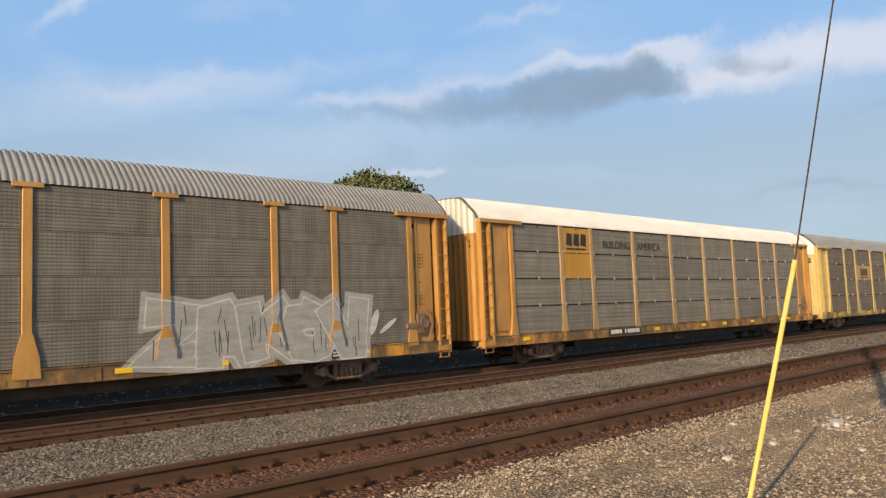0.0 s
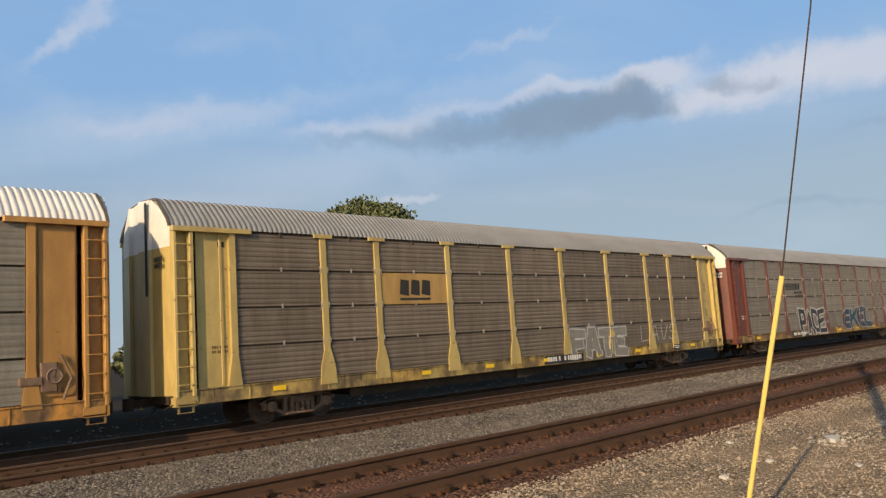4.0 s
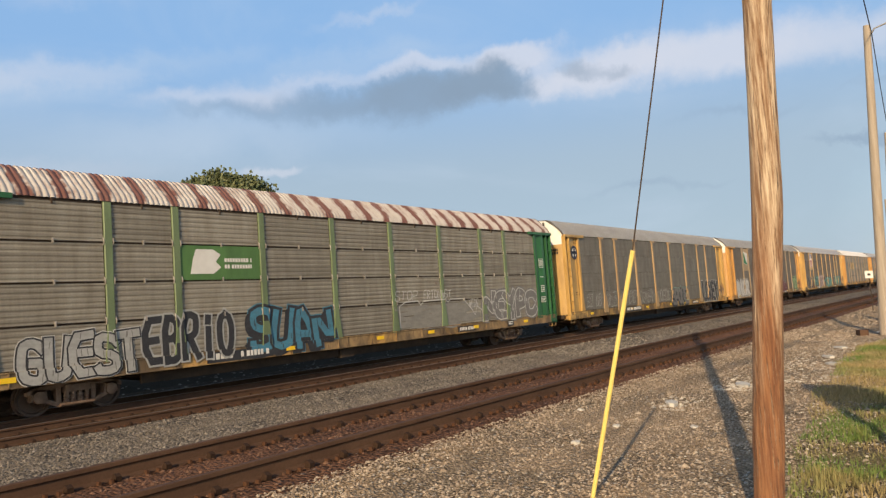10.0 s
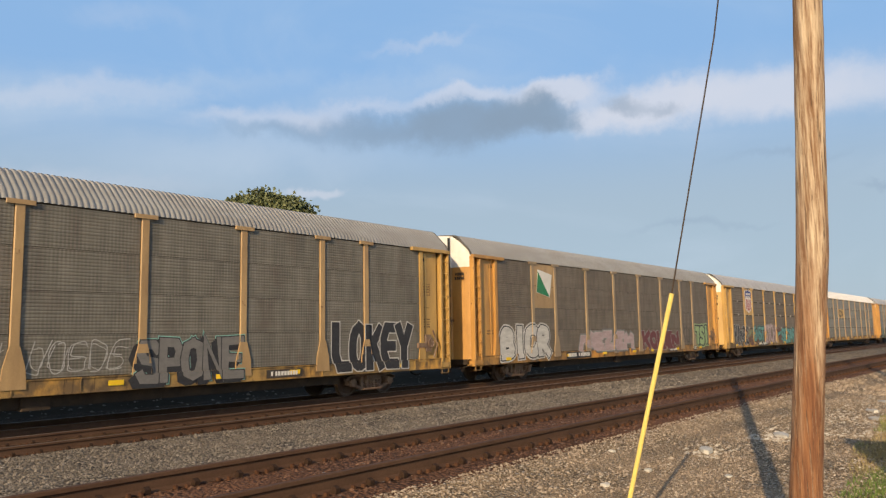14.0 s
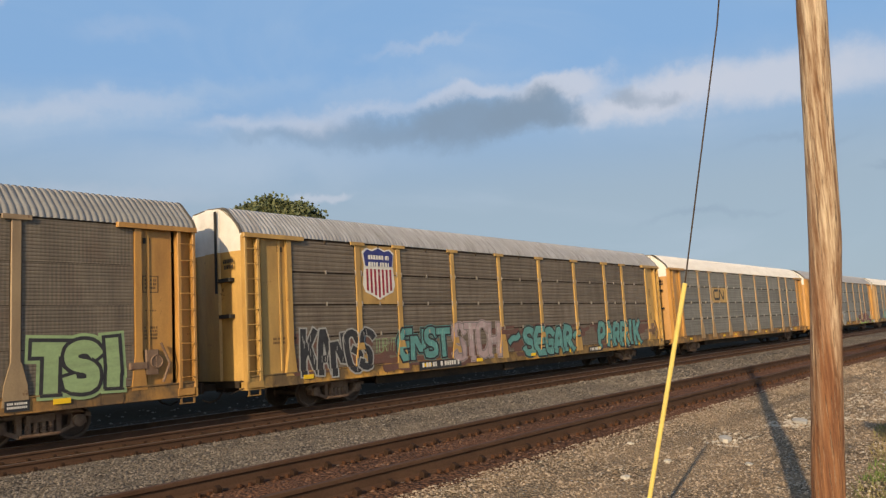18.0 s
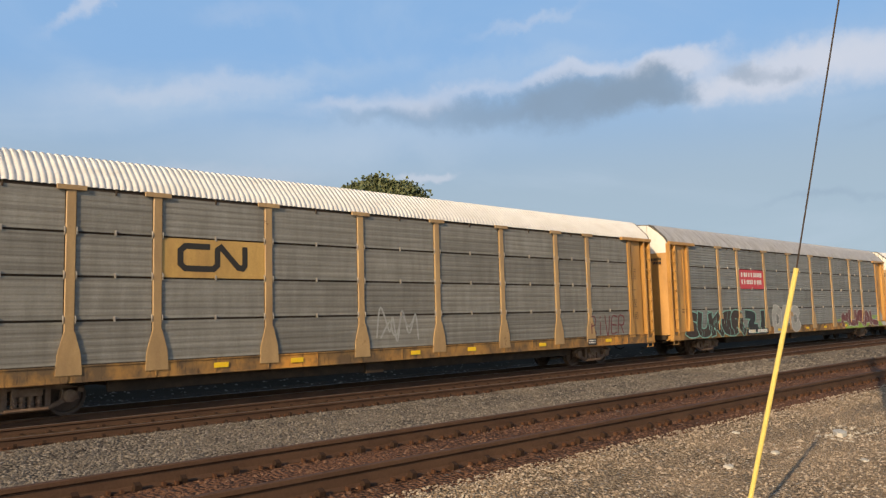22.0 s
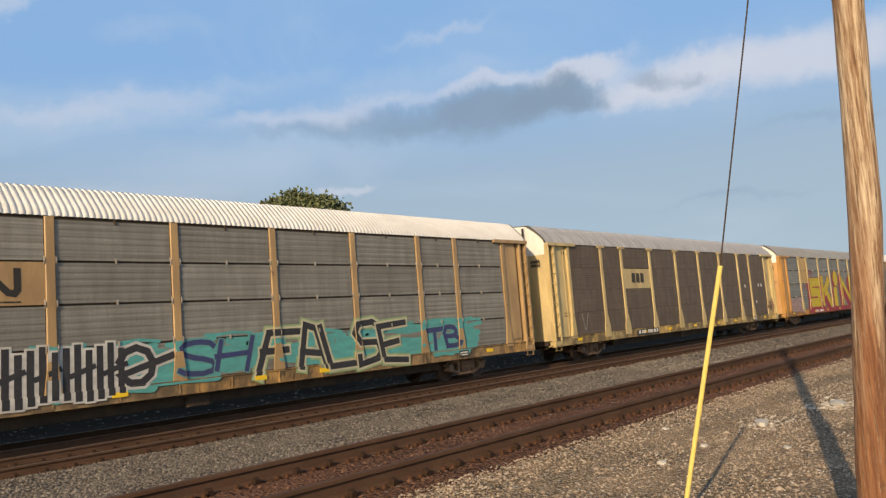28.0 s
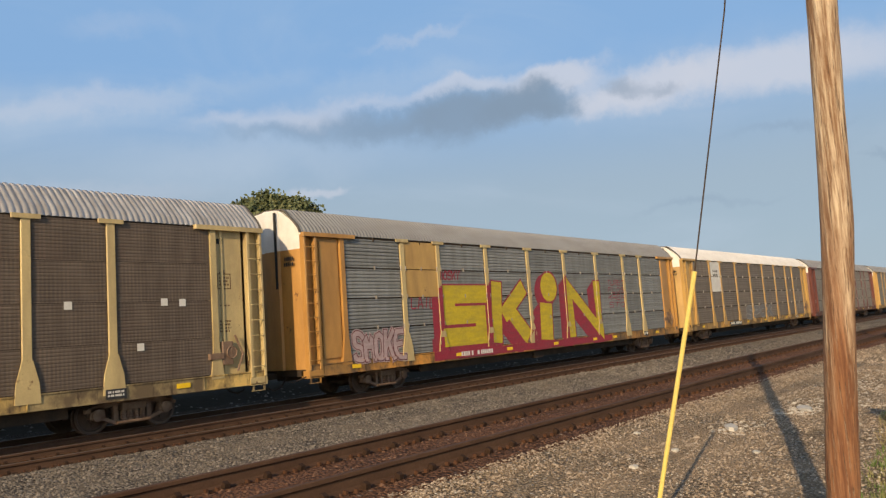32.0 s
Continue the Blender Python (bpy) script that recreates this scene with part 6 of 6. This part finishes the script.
block_mark(L, 2, 2, INK, underline=False)
outline_tag(L, "V", -11.3, -10.7, 1.3, 2.0, S_SILVER, 99, width=0.04)
for x, z in ((10.55, 3.02), (11.05, 3.0), (9.9, 1.95), (8.2, 2.98)):
    shape(L, "paper_tag", [(x - 0.09, z - 0.09), (x + 0.09, z - 0.09), (x + 0.09, z + 0.09), (x - 0.09, z + 0.09)], WHITE)

part("red_ground", Geo().box(-7.5, 5.4, -SIDE - 0.059, -SIDE - 0.053, SILL_LOW + 0.05, SILL_TOP - 0.05), S_RED, M)
SKIN = (
    ("S", 0.66, (((-4.85, 3.10), (-6.85, 3.10), (-6.85, 2.34), (-5.00, 2.34), (-5.00, 1.56), (-7.0, 1.56)),)),
    ("k", 0.66, (((-4.0, 1.5), (-3.85, 3.28)), ((-2.15, 3.20), (-3.25, 2.40)), ((-3.1, 2.5), (-2.0, 1.50)))),
    ("i", 0.95, (((-0.35, 1.55), (-0.30, 2.25)),)),
    ("N", 0.62, (((1.75, 1.40), (1.75, 3.32), (4.35, 1.36), (4.35, 3.35)),)))
for ch, wide, lines in SKIN:
    g = Geo()
    for k, q in enumerate(lines):
        for j in range(6, 0, -1):
            band(g, q, wide + 0.10, -SIDE - 0.0040 - (6 - j) * 0.0004 - k * 0.00007, 0, (-0.095 * j, -0.065 * j))
        band(g, q, wide + 0.12, -SIDE - 0.0075 - k * 0.0003, 0)
    for k, q in enumerate(lines):
        band(g, q, wide, -SIDE - 0.0105 - k * 0.0003, 1)
    if ch == "i":
        for layer, r, slot, dx in ((0.0040, 0.80, 0, -0.34), (0.0078, 0.74, 0, 0.0), (0.0105, 0.66, 1, 0.0)):
            n = len(g.v)
            g.v += [(0.05 + dx + r * math.cos(a * math.pi / 14), -SIDE - layer, 3.36 + dx * 0.6 + r * 0.95 * math.sin(a * math.pi / 14)) for a in range(28)]
            g.f.append(tuple(range(n, n + 28)))
            g.m.append(slot)
    part("graffiti_letter", onto_side(M, g), [S_RED, S_YELLOW], M, "yellow sprayed block letter with red edge")
piece(M, "SMOKE", -11.7, -9.4, 1.0, 2.0, S_MAROON, S_PINK, 97, "pink graffiti with dark red rim", stroke=0.34, edge=0.03, lean=0.25, crowd=0.28, halo=S_PINK, halo_edge=0.03)
outline_tag(M, "MOSKY", -7.3, -6.1, 3.65, 3.95, S_RED, 98, "thin red tag", 0.05)
outline_tag(M, "LAIL", -8.9, -7.6, 2.65, 2.98, S_RED, 100, "thin red tag", 0.05)
for k in range(4):
    outline_tag(M, ("TURBO", "FLOS", "KREM", "STO")[k], 5.5, 7.3, 3.45 - 0.36 * k, 3.68 - 0.36 * k, S_RED, 101 + k, "thin red tag", 0.03)
bars(N, bay(1)[0], 4.2, 0.8, 0.5, 2, INK, seed=3)
for car, s, word in ((N, 110, "SPOK"), (CARS[15], 111, "RUNES"), (CARS[17], 112, "BOLD")):
    piece(car, word, -3.0, 3.0, 1.1, 2.0, S_SILVER, S_SMOKE, s, "grey faded graffiti", stroke=0.3, edge=0.03)

# ---- loose stone, grass, trees, road ----
def scatter(name, material, label, areas, seed):
    """Loose stones over areas (x0, x1, y0, y1, count, size), denser near x0."""
    rnd, g = random.Random(seed), Geo()
    for x0, x1, y0, y1, count, size in areas:
        for _ in range(count):
            x, y = x0 + (x1 - x0) * rnd.random() ** 1.6, rnd.uniform(y0, y1)
            if y < 5.3 and noise.noise((0.9 * x, 1.3 * y, 4.0)) + 0.5 * noise.noise((3 * x, 3 * y, 8.0)) < rnd.uniform(-0.85, -0.1):
                continue
            r = size * (0.45 + 0.9 * rnd.random() ** 2)
            g.lump((x, y, ground_z(x, y) + 0.1 * r), r, rnd)
    me = bpy.data.meshes.new(name)
    me.from_pydata(g.v, [], g.f)
    tagged(put_mesh(name, me, material), label, "gravel", "", "stuff")


scatter("ballast_stones", island_mat("ballast_stone", (0.085, 0.071, 0.056), (0.29, 0.25, 0.20)), "grey crushed ballast between the tracks",
        [(0, 30, 7.9, 14.95, 36000, 0.031), (26, 75, 7.9, 14.95, 7000, 0.055), (0, 40, 20.6, 22.5, 700, 0.05)], 3)
scatter("rusty_stones", island_mat("rusty_stone", (0.095, 0.047, 0.026), (0.225, 0.118, 0.068)), "rust-stained ballast among the ties",
        [(0, 30, 5.15, 7.9, 5500, 0.021), (0, 40, 15.2, 18.2, 1500, 0.022)], 4)
scatter("gravel_stones", island_mat("gravel_stone", (0.185, 0.130, 0.082), (0.55, 0.44, 0.32)), "pale and brown gravel of the yard",
        [(2.5, 26, 1.4, 5.12, 44000, 0.016), (2.5, 26, 4.3, 5.12, 5000, 0.018), (3, 24, 1, 4.5, 450, 0.034), (7, 22, -2, 1.5, 1500, 0.022), (22, 60, 3.4, 5.0, 3500, 0.035)], 5)
scatter("limestone_chips", island_mat("limestone_chip", (0.36, 0.31, 0.24), (0.62, 0.56, 0.46)), "pale limestone chips strewn in the gravel",
        [(3, 24, 1.6, 5.0, 6000, 0.0125), (6, 14, 0.2, 2.2, 700, 0.02), (10.2, 11.3, 3.6, 4.2, 90, 0.03), (12.3, 14.3, 3.3, 3.9, 160, 0.035), (13.5, 22, 2.3, 3.7, 700, 0.026)], 6)


def slab_rock(x, y, sx, sy, seed):
    rnd, g = random.Random(seed), Geo()
    ring = [(sx * math.cos(a * 0.7) * rnd.uniform(0.8, 1.1), sy * math.sin(a * 0.7) * rnd.uniform(0.8, 1.1)) for a in range(9)]
    top = min(0.03, 0.4 * sy)
    low, mid, high = ([(q * a, q * b, z + 0.3 * top * rnd.uniform(-1, 1)) for a, b in ring] for q, z in ((1.0, -0.05), (0.95, 0.6 * top), (0.6, top)))
    g.quad_sheet([low + low[:1], mid + mid[:1], high + high[:1]])
    g.v.append((0, 0, top))
    g.f += [(18 + 2 + i, 18 + 2 + i + 1, 30) for i in range(9)]
    g.m += [0] * 9
    t = put_mesh("flat_rock", g.mesh("flat_rock"), PALE_ROCK, at=pose(x, y, ground_z(x, y), 2, 3, 20))
    tagged(t, "pale flat limestone slab lying in gravel", "rock", "pale rocks in the gravel")


PALE_ROCK = surface("pale_limestone", (0.60, 0.56, 0.48), (0.42, 0.38, 0.31), 0.6, 6.0, 40.0, 0.9, bump=0.004)
for k, (x, y, sx, sy) in enumerate(((10.7, 3.92, 0.34, 0.10), (13.2, 3.6, 0.50, 0.13), (8.8, 3.94, 0.07, 0.05), (7.72, 3.95, 0.08, 0.06), (9.4, 4.7, 0.06, 0.05), (9.2, 3.12, 0.09, 0.05), (18, 3.1, 0.5, 0.12), (20.2, 3.2, 0.6, 0.15), (16.4, 2.75, 0.4, 0.16))):
    slab_rock(x, y, sx, sy, k)


def grass():
    rnd, g = random.Random(11), Geo()
    for _ in range(190000):
        x, y = 5.9 + 18.0 * rnd.random() ** 1.4, rnd.uniform(-0.9, 2.9)
        edge = grass_edge(x)
        thin = noise.noise((x * 0.8, y * 0.8, 7.0)) + 0.5 * noise.noise((x * 2.6, y * 2.6, 2.0))
        if y > edge - 0.35 * rnd.random() ** 2 or rnd.random() > 0.05 + 0.065 * (x - 6) + 1.0 * max(thin + 0.12, 0.0):
            continue
        h = rnd.uniform(0.025, 0.085) * (1.0 + 1.2 * max(thin, 0.0))
        a, lean = rnd.uniform(0, 6.28), rnd.uniform(0.015, 0.075)
        c, s = math.cos(a), math.sin(a)
        z, n = ground_z(x, y) - 0.01, len(g.v)
        g.v += [(x - 0.006 * s, y + 0.006 * c, z), (x + 0.006 * s, y - 0.006 * c, z), (x + lean * c, y + lean * s, z + h)]
        g.f.append((n, n + 1, n + 2))
    me = bpy.data.meshes.new("grass")
    me.from_pydata(g.v, [], g.f)
    m, nt, bsdf, L = node_mat("grass_blades")
    co = nt.nodes.new("ShaderNodeTexCoord").outputs["Object"]
    info = nt.nodes.new("ShaderNodeNewGeometry")
    col = blend(nt, info.outputs["Random Per Island"], (0.078, 0.145, 0.022), (0.18, 0.235, 0.055))
    col = blend(nt, remap(nt, tex(nt, co, 0.8, 5.0), 0.44, 0.58, 0.0, 0.9), col, (0.36, 0.26, 0.12))
    L(col, bsdf.inputs["Base Color"])
    bsdf.inputs["Roughness"].default_value = 0.8
    tagged(put_mesh("grass", me, m), "patchy green and dry grass", "grass", "", "stuff")


grass()
ROAD = surface("pale_concrete", (0.84, 0.70, 0.51), (0.68, 0.55, 0.39), 0.6, 0.6, 12.0, 0.9, bump=0.004)
g = Geo()
xs = [24.4, 24.9, 25.4, 26.0, 26.6, 27.2, 27.8, 28.4, 29, 29.5, 31, 33, 35, 40, 47, 55, 70, 90, 120, 180, 300]
road_ys = [2.0 - 0.3 * k for k in range(14)] + [-3.5, -6, -14]
g.quad_sheet([[(x + (0.5 * noise.noise((0.9 * y, 4.0, 1.0)) if i == 0 else 0), y, (0.12 if i == 0 else 0.24 if i == 1 else 0.262) - (0.12 if k == 0 else 0)) for k, y in enumerate([3.95 + 0.040 * (x - 25) + 0.35 * noise.noise((0.8 * x, 1.0, 5.0)) - (1.0 if i == 0 else 0.4 if i == 1 else 0)] + road_ys)] for i, x in enumerate(xs)])
structure("road", g, ROAD, "pale concrete road beside the yard")


def leaf_cloud(g, centre, radius, count, size, rnd, flat=0.8):
    """Leaves in uneven clumps round a centre."""
    clumps = []
    for _ in range(max(6, count // 90)):
        a, b = rnd.uniform(0, 6.28), math.acos(rnd.uniform(-0.5, 1))
        q = radius * rnd.uniform(0.55, 0.98)
        clumps.append((centre[0] + q * math.sin(b) * math.cos(a), centre[1] + q * math.sin(b) * math.sin(a), centre[2] + flat * q * math.cos(b), radius * rnd.uniform(0.20, 0.36)))
    for i in range(count):
        cx, cy, cz, cr = clumps[i % len(clumps)]
        d = Vector((rnd.gauss(0, 1), rnd.gauss(0, 1), rnd.gauss(0, 1))).normalized() * cr * rnd.random() ** 0.4
        p = Vector((cx, cy, cz)) + d
        u = Vector((rnd.gauss(0, 1), rnd.gauss(0, 1), rnd.gauss(0, 1))).normalized() * size
        w = u.cross(Vector((rnd.gauss(0, 1), rnd.gauss(0, 1), rnd.gauss(0, 1)))).normalized() * size * 0.6
        n = len(g.v)
        g.v += [tuple(p - u), tuple(p + w), tuple(p + u), tuple(p - w)]
        g.f.append((n, n + 1, n + 2, n + 3))


LEAF = island_mat("green_leaves", (0.065, 0.09, 0.034), (0.19, 0.20, 0.09), 0.7)
BARK = surface("bark", (0.10, 0.075, 0.055), (0.05, 0.04, 0.03), 0.6, 4.0, 30.0, 0.9, bump=0.02)


def tree(x, y, h, crown, seed, leaves=5000, size=0.22, label="leafy green tree beyond the railway", flat=0.8):
    rnd = random.Random(seed)
    t = thing("tree", label, "tree", "trees beyond the railway", at=(x, y, ground_z(x, y)))
    trunk = Geo().tube([(0, 0, 0), (0.1, 0, h * 0.3), (0.15, 0.1, h * 0.55)], [0.035 * h, 0.028 * h, 0.02 * h], 10)
    for k in range(7):
        a = k * 0.9 + rnd.random()
        trunk.tube([(0.12, 0.05, h * (0.32 + 0.03 * k)), (crown * 0.4 * math.cos(a), crown * 0.4 * math.sin(a), h * (0.55 + 0.02 * k)), (crown * 0.75 * math.cos(a), crown * 0.75 * math.sin(a), h * (0.70 + 0.025 * k))], [0.013 * h, 0.008 * h, 0.003 * h], 6)
    part("trunk", trunk, BARK, t, smooth=60)
    g = Geo()
    leaf_cloud(g, (0, 0, h - crown * (flat + 0.05)), crown, leaves, size, rnd, flat)
    me = bpy.data.meshes.new("crown")
    me.from_pydata(g.v, [], g.f)
    put_mesh("crown", me, LEAF, t)


tree(49.6, 63.0, 16.6, 5.0, 1, 26000, 0.24, flat=0.50)
# unseen low row, added to darken the view beneath the cars
for k, (x, y, h, c) in enumerate(((-8, 36, 4.2, 2.6), (-2, 38, 4.6, 2.8), (4, 37, 4.0, 2.5), (10, 39, 4.8, 3.0), (17, 38, 4.1, 2.6), (24, 40, 4.6, 2.9), (31, 39, 4.2, 2.8), (39, 41, 4.4, 3.0), (48, 41, 4.0, 3.0))):
    tree(x, y, h, c, 20 + k, 1500, 0.20, "low leafy tree added as dark backdrop behind the train")
for k, (x, y, h, c) in enumerate(((150, 10.5, 6.6, 2.2), (162, 15, 5.6, 2.6), (185, 12, 6.2, 3.0), (205, 4, 6.0, 3.2), (230, -6, 7.5, 4.0), (215, 14, 5.2, 3.0))):
    tree(x, y, h, c, 50 + k, 900, 0.4, "dark distant tree at the road's end")


CONCRETE = surface("weathered_concrete", (0.52, 0.45, 0.36), (0.36, 0.30, 0.23), 0.7, 4.0, 40.0, 0.9, bump=0.003)


def steel_post(x, y, h, r, foot_r, foot_h, label, lean=0.0):
    t = thing("steel_post", label, "post", at=(x, y, 0.2))
    part("tube", Geo().tube([(0, 0, 0.05), (0, lean, h)], r, 20).lathe([(r, 0), (r * 0.7, 0.02), (0.01, 0.03)], "z", (0, lean, h), 20), STEEL, t, smooth=50)
    part("collar", Geo().lathe([(r * 1.7, foot_h), (r * 1.7, foot_h + 0.03), (r * 1.15, foot_h + 0.06)], "z", (0, 0, 0), 18), STEEL, t, smooth=40)
    part("footing", Geo().lathe([(foot_r, -0.15), (foot_r, foot_h - 0.03), (foot_r * 0.92, foot_h)], "z", (0, 0, 0), 20), CONCRETE, t, "round concrete footing", smooth=40)


# unseen board with clamps, added to throw the dark patch onto the grass
BOARD_GREY = surface("board_grey", (0.40, 0.40, 0.39), (0.28, 0.28, 0.27), 0.5, 3.0, 50.0, 0.45, 0.5)
t = thing("shadow_board", "grey unseen board added on a steel post to cast a shadow", "sign", at=(7.25, 0.48, 0.2))
part("board", Geo().box(-0.08, -0.064, -0.80, -0.13, 1.50, 2.55, bev=0.004), BOARD_GREY, t)
for z in (1.65, 2.35):
    part("clamp", Geo().box(-0.066, 0.07, -0.20, 0.05, z, z + 0.05, bev=0.01), STEEL, t)
steel_post(7.25, 0.535, 2.56, 0.062, 0.17, 0.22, "brushed steel tube post set in a concrete footing", -0.12)
steel_post(9.5, 0.80, 0.5, 0.05, 0.16, 0.24, "short steel stub post in a concrete footing")


def wires():
    ends = [(5.6, 0.95, 8.9)] + [(x + 0.03, y - 0.5, h - 0.1) for x, y, h, _ in LAMPS]
    for a, b in zip(ends, ends[1:]):
        t = thing("overhead_wire", "thin dark cable strung between poles", "cable", "cables between the poles")
        pts = [tuple(Vector(on_line(a, b, i / 10)) - Vector((0, 0, 0.35 * math.sin(math.pi * i / 10)))) for i in range(11)]
        part("cable", Geo().tube(pts, 0.014, 6), DARK, t)


wires()
for k, (x, y, h) in enumerate(((31, 3.3, 1.6), (47, 4.9, 7.2), (62, 5.9, 7.0), (80, 7.2, 6.5), (105, 8.6, 7.5))):
    t = thing("wooden_post", "grey weathered wooden post by the road", "post", "wooden posts along the road", at=(x, y, 0.15))
    part("shaft", Geo().tube([(0, 0, 0), (0.02, -0.01 * h, h)], [0.14, 0.11], 10), GREY_WOOD, t, smooth=60)


def track_sign(x, y):
    t = thing("track_sign", "small white square sign on a thin post", "sign", at=(x, y, ground_z(x, y)))
    part("post", Geo().tube([(0, 0, 0), (0, 0, 1.75)], 0.02, 8), DARK, t)
    part("board", Geo().box(-0.035, -0.021, -0.16, 0.16, 1.45, 1.77), WHITE, t)
    part("mark", Geo().box(-0.041, -0.036, -0.06, 0.06, 1.56, 1.66), INK, t)


track_sign(38.3, 4.58)


def timber_offcut(x, y, turn):
    t = thing("timber_block", "short dark brown timber offcut lying in gravel", "timber", at=pose(x, y, ground_z(x, y) - 0.01, 0, 0, turn))
    part("block", Geo().box(-0.18, 0.18, -0.11, 0.11, 0.0, 0.17, bev=0.015), TIE, t)


timber_offcut(24.0, 3.2, 25)
t = thing("wooden_stake", "thin dark stake leaning beside the lamp pole", "stake", at=(24.4, 2.3, 0.2))
part("shaft", Geo().tube([(0, 0, 0), (0.1, 0.22, 0.75)], 0.035, 7), TIE, t)


def pickup(x, y):
    t = thing("parked_car", "small white car parked at the road's end", "car", at=pose(x, y, 0.26, 0, 0, 4))
    part("body", Geo().prism([(-2.1, 0.35), (2.1, 0.35), (2.15, 0.8), (1.3, 0.95), (-1.9, 1.0), (-2.15, 0.8)], "y", -0.85, 0.85), WHITE, t)
    part("cabin", Geo().prism([(-1.6, 0.96), (0.9, 0.96), (0.3, 1.45), (-1.2, 1.45)], "y", -0.75, 0.75), BLACK, t, "dark glazed cabin")
    for dx in (-1.3, 1.3):
        for dy in (-0.8, 0.8):
            part("wheel", Geo().lathe([(0.2, -0.1), (0.33, -0.1), (0.33, 0.1), (0.2, 0.1)], "y", (dx, dy, 0.33), 16), BLACK, t)


pickup(118, 6.6)
# ---- movement ----
TRAIN_AT = [(0, 3.03), (1, -6.77), (2, -16.27), (3, -25.93), (3.5, -30.89), (5.5, -50.71), (6, -55.68), (7, -65.65), (8, -75.5), (9, -85.31), (10, -94.99), (11, -104.69), (12, -114.58),
            (13, -124.45), (14, -134.48), (15, -144.44), (15.5, -149.39), (17.5, -169.14), (18, -174.1), (19, -184.07), (20, -194.14), (21, -204.24), (22, -214.4), (23, -224.56),
            (24, -234.78), (24.5, -239.85), (26.5, -259.95), (27, -264.97), (28, -274.87), (29, -284.92), (30, -294.95), (31, -304.9), (32, -314.99)]


def train_x(t):
    """Where the first car's middle stands along the track."""
    return float(np.interp(t, [k[0] for k in TRAIN_AT], [k[1] for k in TRAIN_AT]))


def motions():
    for i, car in enumerate(CARS):
        walk(car, [(t, pose(x + GAP * i, TRAIN_Y, 0)) for t, x in TRAIN_AT])
    for dx, group in WHEELSETS.items():
        first = group[0]
        walk(first, [(k / FPS, pose(dx, 0, 0.42, 0, math.degrees((train_x(k / FPS) - train_x(0)) / 0.42), 0)) for k in range(0, 32 * FPS + 1)])
        for w in group[1:]:
            w.rotation_mode = "QUATERNION"
            keys = w.animation_data_create()
            keys.action = first.animation_data.action
            keys.action_slot = first.animation_data.action_slot


motions()
